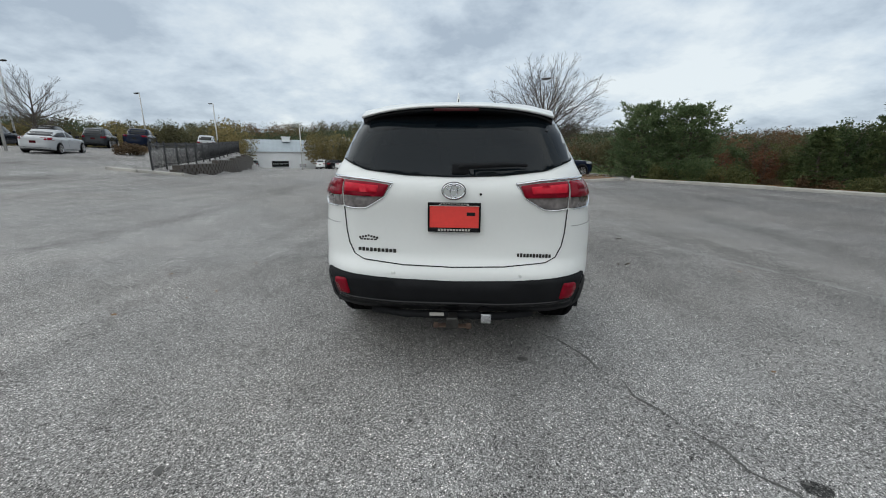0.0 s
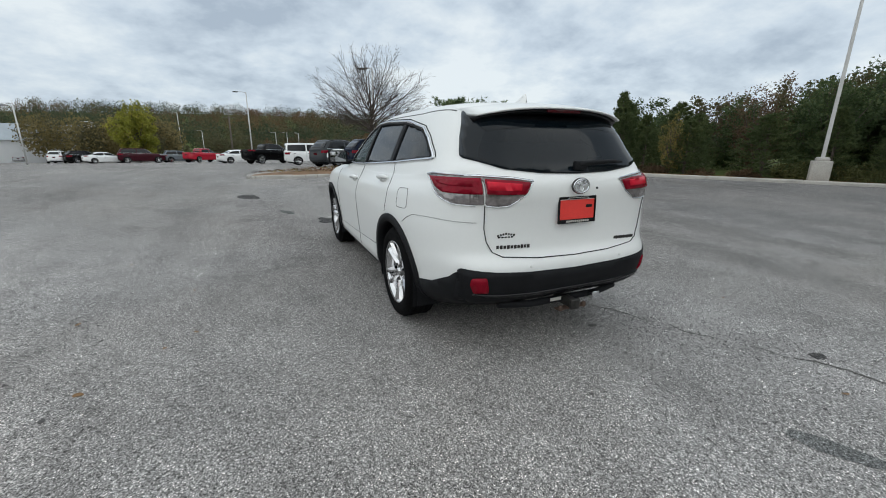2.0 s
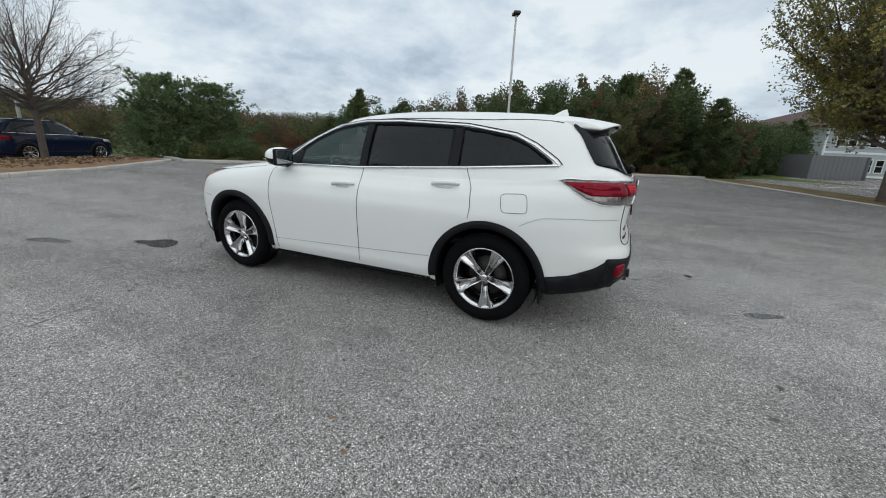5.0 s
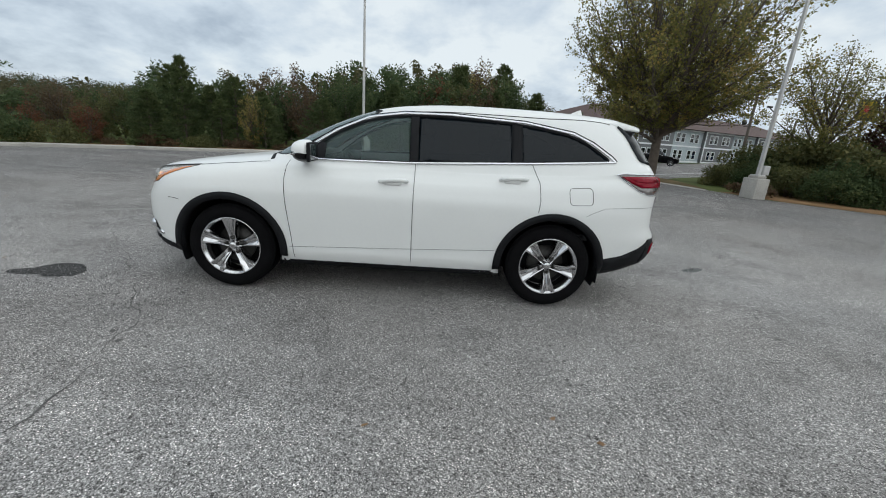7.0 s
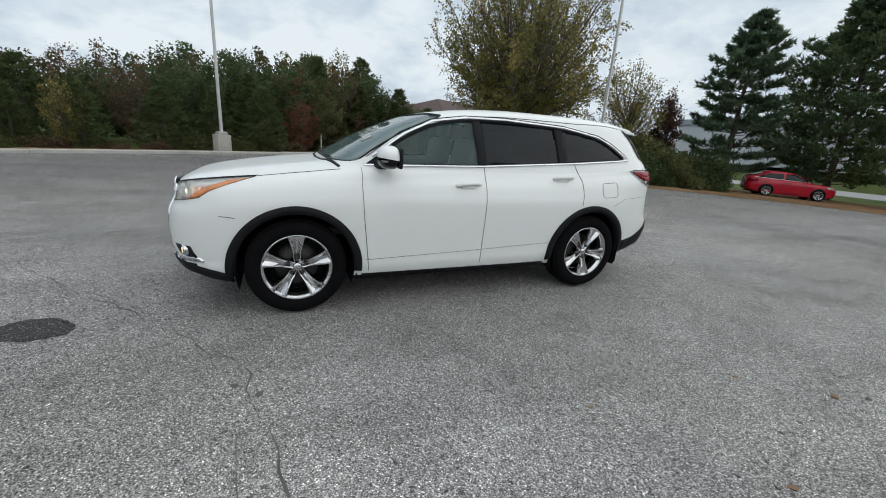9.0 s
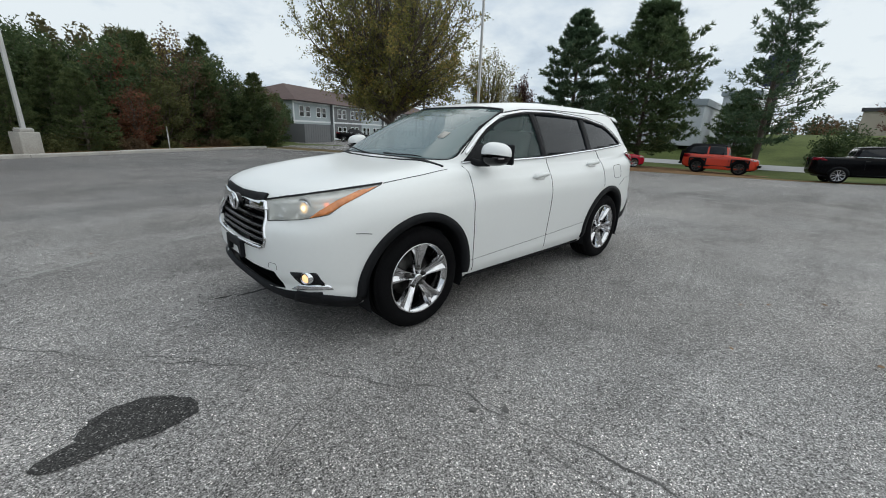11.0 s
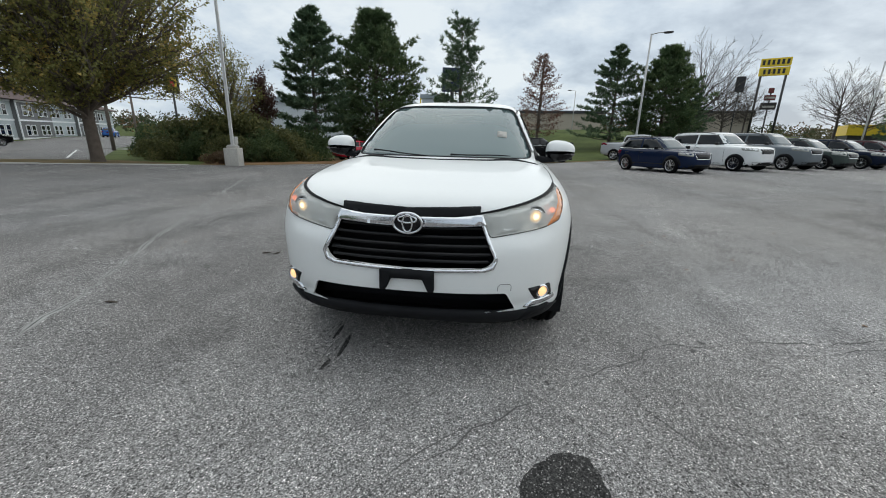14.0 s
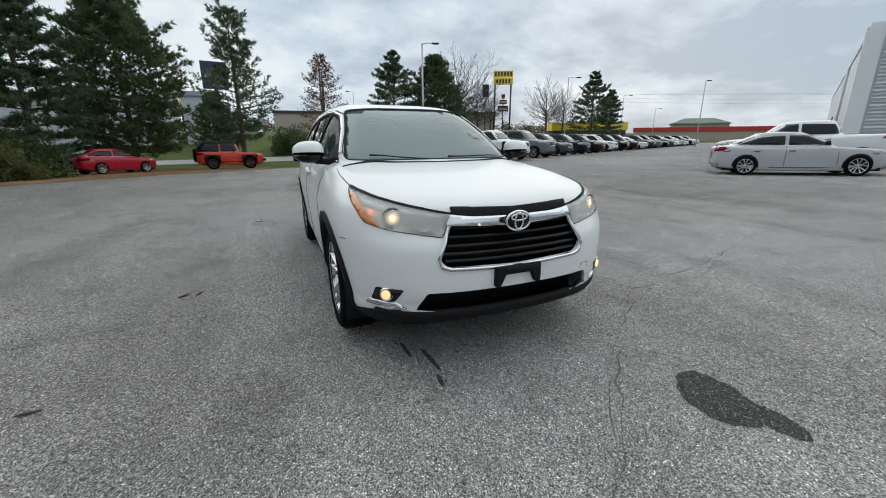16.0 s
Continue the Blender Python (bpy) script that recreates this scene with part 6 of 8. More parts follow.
def arc(a, c, b, n):
    """Points on a bent limb from a to b, pulled towards c."""
    t = np.linspace(0, 1, n + 1)[:, None]
    return (1 - t) ** 2 * a + 2 * t * (1 - t) * c + t * t * b


def unit(v):
    return v / (np.linalg.norm(v) + 1e-9)


def crown_tree(seed, height, radius, leaf=None, count=0, size=0.1, clear=0.25, ends=40, subs=9, twigs=5, bark=None, trunk_r=0.020, rise=0.45, loose=0.03, squat=0.0, ragged=0.12, thin=0.004, vase=0.0, slim=1.0):
    """A broadleaf tree: a leader, limbs that arch out to an uneven rounded crown, side branches and twigs, with leaves along them."""
    rng = np.random.default_rng(seed)
    h, r0 = height, trunk_r * height
    z0 = clear * h
    bottom = z0 * 0.75
    zc, rz = (bottom + h) / 2, (h - bottom) / 2
    lean = rng.normal(size=2) * 0.012 * h
    leader = [np.array([0, 0, -0.15]), np.array([0, 0, 0.03 * h]), np.array([0, 0, z0]), np.array([lean[0], lean[1], z0 + 0.3 * (h - z0)]), np.array([lean[0] * 2, lean[1] * 2, h * 0.80])]
    limbs = [(leader, [r0 * 1.4, r0 * 1.1, r0 * 0.95, r0 * 0.55, r0 * 0.12], 6)]
    sites = []
    for i in range(ends):
        u = 1 - 2 * (i + 0.5) / ends
        if u < -0.86:
            continue
        az = 2.39996 * i + rng.uniform(-0.35, 0.35)
        k = math.sqrt(1 - u * u)
        g = (1 + rng.uniform(-1, 0.6) * ragged) * (1 + vase * min(u, 0.0))
        zz = u * (1 - squat * (u < 0))
        end = np.array([math.cos(az) * k * radius * g, math.sin(az) * k * radius * g, zc + zz * rz * (1 + 0.5 * (g - 1))])
        up = max(0.0, end[2] - z0)
        s0 = min(z0 * rng.uniform(0.80, 1.05) + up * rise * rng.uniform(0.35, 1.0), h * 0.72)
        f = max(0.0, (s0 - z0) / (h - z0))
        start = np.array([lean[0] * 2 * f, lean[1] * 2 * f, s0])
        mid_p = start + (end - start) * np.array([0.52, 0.52, 0.36]) + np.array([0, 0, 0.02 * h])
        ln = np.linalg.norm(end - start)
        pts = arc(start, mid_p, end, 7)
        pts[1:-1] += rng.normal(size=(6, 3)) * ln * 0.012
        rr = r0 * (0.20 + 0.34 * ln / radius * 0.6) * slim
        limbs.append((list(pts), list(np.linspace(rr, rr * 0.10, 8)), 3))
        for q in range(subs):
            t = 0.22 + 0.76 * (q + rng.uniform(0, 1)) / subs
            j = min(6, int(t * 7))
            base = pts[j] + (pts[j + 1] - pts[j]) * (t * 7 - j)
            d = unit(pts[j + 1] - pts[j])
            side = unit(np.cross(d, rng.normal(size=3)))
            d2 = unit(d + side * rng.uniform(0.55, 0.95) + np.array([0, 0, 0.12]))
            l2 = ln * (0.34 * (1 - t) + 0.13) * rng.uniform(0.75, 1.2)
            tip = base + d2 * l2 + np.array([0, 0, 0.08 * l2])
            sub = arc(base, base + d2 * l2 * 0.5 - np.array([0, 0, 0.03 * l2]), tip, 3)
            r2 = rr * 0.40 * (1 - 0.7 * t)
            limbs.append((list(sub), [r2, r2 * 0.75, r2 * 0.5, r2 * 0.25], 1))
            sites += list(sub[1:])
            for w in range(twigs):
                tw = (w + rng.uniform(0.2, 1)) / twigs
                jj = min(2, int(tw * 3))
                b3 = sub[jj] + (sub[jj + 1] - sub[jj]) * (tw * 3 - jj)
                d3 = unit(d2 + unit(np.cross(d2, rng.normal(size=3))) * rng.uniform(0.5, 0.9) + np.array([0, 0, 0.10]))
                e3 = b3 + d3 * l2 * rng.uniform(0.28, 0.55)
                limbs.append(([b3, (b3 + e3) / 2 + rng.normal(size=3) * 0.01 * l2, e3], [r2 * 0.4, r2 * 0.3, r2 * 0.15], 0))
                sites += [(b3 + e3) / 2, e3]
    if not count:
        return [("trunk", limb_mesh("trunk", limbs[:1], bark or BARK, thin)), ("crown", limb_mesh("crown", limbs[1:], bark or BARK, thin))]
    sites = np.array(sites)
    sel = sites[rng.integers(0, len(sites), count)] + np.clip(rng.normal(size=(count, 3)), -1.6, 1.6) * h * loose
    sel[:, 2] = np.maximum(sel[:, 2], 0.05)
    v, f = blades(sel, size, rng)
    return [("trunk", limb_mesh("trunk", limbs, bark or BARK, thin)), ("crown", mesh_np("crown", v, f, leaf))]


def pine(seed, height, leaf, radius, whorls=17, per=6, base=0.12, needles=9, lift=0.16, size=0.22, taper=0.75, twigs=9, ragged=0.3, low=0.55, puff=0.3):
    """A pine: tiers of limbs, each carrying flat sprays of needle tufts, with gaps between the tiers."""
    rng = np.random.default_rng(seed)
    limbs = [([np.array([0, 0, -0.2]), np.array([0, 0, height * 0.3]), np.array([0.008 * height * rng.normal(), 0.006 * height * rng.normal(), height * 0.7]), np.array([0, 0, height * 0.985])], [height * 0.019, height * 0.015, height * 0.009, 0.010], 5)]
    cen, dirs, sizes = [], [], []
    for w in range(whorls):
        t = base + (0.985 - base) * ((w + rng.uniform(-0.2, 0.2) * (0 < w < whorls - 1)) / (whorls - 1)) ** 0.92
        tier = rng.uniform(1 - ragged, 1 + 0.5 * ragged)
        env = (1 - t) ** taper * (low + (1 - low) * min(1.0, (t - base) * 4.5))
        n = max(4, int(per - 2 * (t > 0.85)))
        a0 = rng.uniform(0, 6.28)
        for k in range(n):
            a = a0 + 2 * math.pi * k / n + rng.uniform(-0.3, 0.3)
            z = height * t + rng.uniform(-0.012, 0.012) * height
            ln = radius * env * tier * rng.uniform(1 - ragged, 1.1) + 0.03 * height * (1 - 0.4 * t)
            hd = np.array([math.cos(a), math.sin(a), 0.0])
            end = np.array([0, 0, z]) + hd * ln + np.array([0, 0, ln * (lift + 0.55 * t * t) * rng.uniform(0.5, 1.3)])
            bend = np.array([0, 0, z]) + hd * ln * 0.55 + np.array([0, 0, ln * (lift * 0.25 + 0.2 * t * t - 0.04)])
            pts = arc(np.array([0, 0, z]), bend, end, 5)
            limbs.append((list(pts), list(np.linspace(0.004 + 0.013 * ln, 0.006, 6)), 1))
            side = np.array([-hd[1], hd[0], 0.0])
            for q in range(twigs):
                f = 0.24 + 0.76 * (q + 0.5 * rng.uniform(0, 1)) / (twigs - 0.5)
                j = min(4, int(f * 5))
                root_p = pts[j] + (pts[j + 1] - pts[j]) * (f * 5 - j)
                sg = 1 if q % 2 else -1
                d = unit(hd * (0.55 + 0.45 * f) + side * sg * rng.uniform(0.35, 0.95) * (1.15 - 0.7 * f) + np.array([0, 0, 0.10 + 0.35 * t]))
                bl = (ln * (0.40 * (1 - f) + 0.10) + 0.012 * height) * rng.uniform(0.8, 1.15)
                for e in (0.35, 0.7, 1.0):
                    cen.append(root_p + d * bl * e + rng.normal(size=3) * puff * size)
                    dirs.append(d)
    c = np.repeat(np.array(cen), needles, 0)
    d = np.repeat(np.array(dirs), needles, 0) * 0.75 + rng.normal(size=(len(c), 3)) * 0.55 + np.array([0, 0, 0.30])
    d /= np.linalg.norm(d, axis=1, keepdims=True)
    side = np.cross(d, rng.normal(size=d.shape))
    side /= np.linalg.norm(side, axis=1, keepdims=True) + 1e-9
    s = size * rng.uniform(0.7, 1.25, (len(c), 1))
    v = np.stack([c - side * s * 0.12, c + side * s * 0.12, c + d * s], 1).reshape(-1, 3)
    f = np.arange(len(v)).reshape(-1, 3)
    return [("trunk", limb_mesh("trunk", limbs, BARK)), ("crown", mesh_np("crown", v, f, leaf))]


def shrub(seed, w, d, h, leaf, count, size):
    """A dense bush: leafy clumps over twigs, with an uneven top."""
    rng = np.random.default_rng(seed)
    k = 26
    cc = np.stack([rng.uniform(-w / 2, w / 2, k), rng.uniform(-d / 2, d / 2, k), h * rng.uniform(0.15, 0.85, k)], 1)
    cc[:, 2] *= 1 - 0.35 * (np.abs(cc[:, 0]) / (w / 2)) ** 2
    pick = rng.integers(0, k, count)
    g = rng.normal(size=(count, 3))
    g /= np.linalg.norm(g, axis=1, keepdims=True)
    r = np.array([w / 5, d / 4, h / 4.2])
    p = cc[pick] + g * r * rng.uniform(0.5, 1.05, (count, 1))
    p[:, 2] = np.maximum(p[:, 2], 0.02)
    v, f = blades(p, size, rng)
    limbs = []
    for i in range(10):
        e = cc[rng.integers(0, k)]
        limbs.append(([np.array([e[0] * 0.3, e[1] * 0.3, -0.1]), e * 0.6, e], [0.025, 0.018, 0.008], 1))
    return [("stem", limb_mesh("stem", limbs, BARK)), ("crown", mesh_np("crown", v, f, leaf))]


LEAF_PINE = leaf_mat("pine_needles", (0.092, 0.140, 0.066), (0.200, 0.240, 0.110))
LEAF_SCRUB_PINE = leaf_mat("scrub_pine_needles", (0.092, 0.124, 0.052), (0.195, 0.210, 0.085))
LEAF_ROUND_PINE = leaf_mat("round_pine_needles", (0.125, 0.175, 0.085), (0.26, 0.31, 0.15))
LEAF_WHITE_PINE = leaf_mat("white_pine_needles", (0.095, 0.150, 0.088), (0.205, 0.255, 0.140))
LEAF_DARK = leaf_mat("dark_green_leaves", (0.070, 0.105, 0.044), (0.150, 0.170, 0.070))
LEAF_OLIVE = leaf_mat("olive_leaves", (0.110, 0.120, 0.048), (0.210, 0.185, 0.070))
LEAF_VINE = leaf_mat("dry_maroon_vine_leaves", (0.085, 0.045, 0.036), (0.150, 0.080, 0.058))
LEAF_CYPRESS = leaf_mat("cypress_needles", (0.150, 0.078, 0.056), (0.230, 0.122, 0.085))
LEAF_OAK = leaf_mat("brownish_green_oak_leaves", (0.100, 0.098, 0.046), (0.170, 0.140, 0.066))
LEAF_YELLOW = leaf_mat("yellowing_leaves", (0.200, 0.200, 0.066), (0.450, 0.320, 0.095))
LEAF_LIME = leaf_mat("yellow_green_leaves", (0.26, 0.27, 0.045), (0.42, 0.36, 0.07))
LEAF_GOLD = leaf_mat("golden_leaves", (0.260, 0.215, 0.070), (0.420, 0.330, 0.110))
LEAF_RUST = leaf_mat("russet_leaves", (0.160, 0.068, 0.040), (0.255, 0.118, 0.062))
LEAF_BROWN = leaf_mat("brown_leaves", (0.120, 0.082, 0.050), (0.200, 0.135, 0.075))
FAR_OLIVE = leaf_mat("far_wood_olive", (0.098, 0.092, 0.048), (0.160, 0.140, 0.068), drift=0.05, each=0.16)
FAR_GREEN = leaf_mat("far_wood_green", (0.058, 0.076, 0.042), (0.110, 0.120, 0.058), drift=0.05, each=0.16)
FAR_RUST = leaf_mat("far_wood_russet", (0.138, 0.086, 0.047), (0.225, 0.140, 0.064), drift=0.05, each=0.16)
FAR_TAN = leaf_mat("far_wood_tan", (0.205, 0.165, 0.070), (0.300, 0.235, 0.100), drift=0.12, each=0.2)


def ground_at(x, y, lift=0.0):
    return Matrix.Translation((x, y, lot_z(x, y) + hill_z(x, y) + lift))


# the bare tree on the island, and the yellowing tree by the drive
plant("bare_tree", ground_at(4.15, 18.5) @ Matrix.Rotation(0.8, 4, "Z"), "leafless tree with a rounded crown on a mulched island", "tree", crown_tree(12, 6.35, 3.1, clear=0.27, ends=54, subs=14, twigs=6, bark=TWIG, trunk_r=0.018, rise=0.55, squat=0.30, ragged=0.13, thin=0.0042, slim=0.72))
plant("maple_tree", ground_at(17.6, -11.8) @ Matrix.Rotation(radians(1.2), 4, (-0.8, 0.6, 0)), "broad tree with yellowing green leaves beside the exit drive", "tree", crown_tree(5, 12.3, 4.85, LEAF_YELLOW, 66000, 0.105, clear=0.16, ends=84, subs=12, twigs=4, trunk_r=0.019, rise=0.24, loose=0.008, squat=0.18, ragged=0.36, vase=0.10))
# tall pines on the verge
P1, P2, P3 = pine(31, 9.8, LEAF_WHITE_PINE, 3.8, 15, 7, 0.13, 13, 0.20, 0.30, 0.80, 12, 0.36, puff=0.22), pine(32, 10.4, LEAF_PINE, 5.0, 21, 8, 0.10, 13, 0.24, 0.31, 0.72, 11, 0.28, puff=0.36), pine(33, 12.4, LEAF_WHITE_PINE, 4.3, 18, 6, 0.17, 6, 0.32, 0.32, 0.55, 10, 0.50, puff=0.32)
P4 = pine(34, 10.4, LEAF_WHITE_PINE, 4.7, 15, 7, 0.10, 11, 0.20, 0.30, 0.90, 11, 0.32, 0.9, puff=0.22)
for _x, _y, _p, _s, _a in ((13.0, -24.6, P1, 1.0, 0), (9.9, -29.7, P2, 1.06, 1), (3.6, -37.0, P3, 1.0, 2), (-13.2, -46.1, P4, 1.04, 4), (6.0, -41.0, P2, 0.60, 3), (-17.8, -43.7, P2, 1.0, 5), (-21.0, -45.5, P4, 0.72, 2.5),
                       (-51.7, -53.8, P4, 1.08, 1.4), (-57.5, -55.6, P1, 0.92, 0.4)):
    plant("pine_tree", ground_at(_x, _y) @ Matrix.Rotation(_a, 4, "Z") @ Matrix.Scale(_s, 4), "tall dark green pine on the grass verge", "tree", _p, "pines on the verge")
plant("yellow_tree", ground_at(-17.9, 69.0), "bright yellow autumn tree at the far end of the lot", "tree", crown_tree(44, 8.2, 2.9, LEAF_LIME, 11000, 0.24, clear=0.14, ends=30, subs=6, twigs=3, loose=0.03, ragged=0.25))
plant("bald_cypress", ground_at(-5.2, -50.0), "conifer with thin rust-brown autumn foliage", "tree", pine(41, 10.6, LEAF_CYPRESS, 4.0, 20, 6, 0.12, 3, 0.24, 0.27, 0.66, 9, 0.34, puff=0.4))
plant("vine_clad_tree", ground_at(16.5, -19.5), "small tree overgrown with vines above the hedge", "tree", crown_tree(51, 7.0, 2.2, LEAF_YELLOW, 15000, 0.085, clear=0.2, ends=34, subs=8, twigs=4, rise=0.5, loose=0.022, ragged=0.3))
plant("dead_vine_trunk", ground_at(14.9, -21.2), "dead trunk wrapped in brown vines", "tree", crown_tree(52, 5.6, 0.75, LEAF_VINE, 5200, 0.10, clear=0.45, ends=18, subs=5, twigs=2, trunk_r=0.03, rise=0.7, loose=0.03, ragged=0.4))
BARE_FAR = crown_tree(61, 9.6, 4.6, clear=0.2, ends=34, subs=11, twigs=5, bark=TWIG, trunk_r=0.017, rise=0.5, squat=0.3, ragged=0.25, thin=0.008, slim=0.8)
for _x, _y, _s in ((-24.7, -51.5, 1.32), (-49.2, -63.6, 1.1), (-51.7, -61.7, 0.95), (-38.0, -66.0, 0.75), (-29.0, -54.0, 0.9), (-34.0, 25.5, 0.62)):
    plant("bare_tree", ground_at(_x, _y) @ Matrix.Rotation(_x, 4, "Z") @ Matrix.Scale(_s, 4), "leafless grey-brown tree in the distance", "tree", BARE_FAR, "distant bare trees")

# hedge and bushes along the verge
S1, S2, S3 = shrub(71, 3.6, 2.2, 2.3, LEAF_DARK, 9000, 0.105), shrub(72, 2.6, 2.0, 1.6, LEAF_OLIVE, 5600, 0.095), shrub(73, 1.2, 1.2, 0.7, LEAF_BROWN, 2200, 0.08)
for _x, _y, _m, _s, _l in ((14.2, -16.6, S2, 0.9, "olive"), (13.0, -17.7, S1, 0.8, "green"), (12.9, -19.2, S2, 1.15, "olive"), (13.3, -20.6, S2, 1.2, "olive"), (15.0, -18.8, S2, 1.75, "olive"), (16.8, -19.0, S1, 1.15, "dark green"), (15.6, -20.8, S1, 1.25, "dark green"), (18.6, -18.4, S2, 1.5, "olive"), (12.6, -21.8, S1, 0.95, "green"), (17.6, -15.6, S2, 0.7, "olive"),
                       (19.3, -17.4, S1, 0.5, "green"), (16.3, -16.8, S1, 0.68, "green"), (21.3, -18.9, S2, 0.75, "olive"), (13.1, -14.0, S3, 1.0, "brown"), (-24.4, 23.2, S3, 1.3, "brown"), (13.6, -23.0, S1, 0.85, "green"), (24.0, -22.0, S1, 1.0, "green"), (-1.2, -46.0, S1, 1.4, "dark green")):
    plant("bush", ground_at(_x, _y) @ Matrix.Rotation(_x * 3, 4, "Z") @ Matrix.Scale(_s, 4), f"dense {_l} bush in the verge", "bush", _m, "bushes along the verge")

# woods behind the long kerb: each kind comes fine-leaved for the front rows and coarser for the back rows; all are 5 m tall
U1, U2 = shrub(75, 3.6, 2.2, 2.3, LEAF_DARK, 4200, 0.14), shrub(76, 2.6, 2.0, 1.6, LEAF_OLIVE, 3200, 0.12)
W_PINE = ([pine(80, 5.0, LEAF_SCRUB_PINE, 1.75, 15, 6, 0.03, 9, 0.22, 0.20, 0.72, 7, 0.25, 0.8), pine(81, 5.0, LEAF_SCRUB_PINE, 1.55, 14, 6, 0.03, 9, 0.25, 0.20, 0.85, 7, 0.25, 0.8)], [pine(83, 5.0, LEAF_SCRUB_PINE, 1.9, 12, 6, 0.05, 5, 0.2, 0.34, 0.7, 6, 0.25)])
W_DARK = ([crown_tree(90 + k, 5.0, 1.75, LEAF_DARK, 11000, 0.115, clear=0.06, ends=26, subs=5, twigs=1, loose=0.032, ragged=0.28) for k in range(2)], [crown_tree(92, 5.0, 1.9, LEAF_DARK, 5000, 0.15, clear=0.10, ends=22, subs=4, twigs=0, loose=0.035, ragged=0.25)])
W_OLIVE = ([crown_tree(94, 5.0, 1.65, LEAF_OLIVE, 9000, 0.11, clear=0.08, ends=26, subs=5, twigs=1, loose=0.032, ragged=0.3)], [crown_tree(93, 5.0, 1.9, LEAF_OAK, 5200, 0.15, clear=0.10, ends=22, subs=4, twigs=0, loose=0.035, ragged=0.25)])
W_BROWN = ([crown_tree(96, 5.0, 1.5, LEAF_BROWN, 6000, 0.10, clear=0.08, ends=28, subs=6, twigs=1, loose=0.028, ragged=0.3)],) * 2
W_RUST = ([crown_tree(97, 5.0, 1.25, LEAF_RUST, 5200, 0.11, clear=0.10, ends=24, subs=5, twigs=1, loose=0.03, ragged=0.3)],) * 2
W_GOLD = ([crown_tree(98, 5.0, 1.3, LEAF_GOLD, 3600, 0.095, clear=0.10, ends=26, subs=5, twigs=1, loose=0.025, ragged=0.3)],) * 2
W_ROUND = ([pine(85, 5.0, LEAF_ROUND_PINE, 3.6, 13, 8, 0.03, 7, 0.34, 0.25, 0.50, 10, 0.45, 0.75, puff=0.5)],) * 2
KINDS = {"young dark green pine": W_PINE, "dark green broadleaf tree": W_DARK, "olive autumn tree": W_OLIVE, "thin brown autumn tree": W_BROWN, "russet autumn tree": W_RUST, "pale golden young tree": W_GOLD, "full round-topped pine": W_ROUND}
rw = random.Random(17)
KA, KB = Vector((8.7, 17.2)), Vector((24.2, -6.6))
KU = (KB - KA).normalized()
KN = Vector((-KU.y, KU.x))
if KN.x < 0:
    KN = -KN
TOP_S = (-30, -10, -7, -4.5, 1, 2.8, 4.1, 5.2, 6.5, 8, 9.5, 12, 13.7, 15, 17, 19, 21, 22.8, 24.5, 26, 28, 30.4, 32, 33.8, 35.2, 60)
TOP_H = (3.0, 3.0, 2.7, 2.5, 2.3, 2.6, 2.5, 3.0, 3.5, 4.4, 4.3, 4.2, 4.8, 4.9, 5.2, 5.15, 5.7, 5.9, 5.85, 6.5, 7.3, 7.6, 7.2, 6.2, 4.4, 4.3)


def woods_tree(what, s, off, h, wide=1.0, back=False):
    p = KA + KU * s + KN * off
    k = h / 5.0
    m = Matrix.Translation((p.x, p.y, lot_z(p.x, p.y) - 0.15)) @ Matrix.Rotation(rw.uniform(0, 6.28), 4, "Z") @ Matrix.Diagonal((k * wide, k * wide, k, 1))
    plant("woodland_tree", m, what + " in the woods behind the kerb", "tree", rw.choice(KINDS[what][back]), "woods behind the kerb")


def woods_mix(s, back):
    """Which tree grows there: scrub by the gap, pines along the middle, mixed autumn trees towards the drive, oaks behind."""
    c = rw.random()
    names = ("young dark green pine", "dark green broadleaf tree", "olive autumn tree", "thin brown autumn tree", "russet autumn tree")
    shares = (0.08, 0.42, 0.82, 0.98) if back else (0.05, 0.30, 0.62, 0.95) if s < 5 else (0.62, 0.87, 0.94, 1.0) if s < 21 else (0.22, 0.55, 0.80, 0.97) if s < 32 else (0.1, 0.8, 0.95, 1.0)
    return names[sum(c > q for q in shares)]


for row, (off, gap_w) in enumerate(((2.8, 2.5), (5.2, 2.7), (8.0, 2.7), (12.0, 3.2), (17.0, 4.2))):
    s = -16.0 - off
    while s < 44 + off * 0.6:
        s += gap_w * rw.uniform(0.75, 1.25)
        o = off + rw.uniform(-0.9, 0.9)
        p = KA + KU * s + KN * o
        if inside(p.x, p.y, LOT_EDGE) or (p - Vector((27.5, -14))).length < 5 or (s > 34 and off < 8) or p.y < 4.4 - 0.457 * p.x or (-5.5 < s < 1.8 and row in (0, 1)):
            continue
        top = 1.42 + (float(np.interp(s, TOP_S, TOP_H)) - 1.42) * (1 + (o - 7) / 30)
        h = top * rw.uniform(0.82, 1.04) * (0.68, 0.86, 0.98, 1.0, 1.0)[row] + 0.15
        woods_tree(woods_mix(s, row > 2), s, o, h, rw.uniform(0.9, 1.2) * (1.25 if h < 3 else 1.0), row > 2)
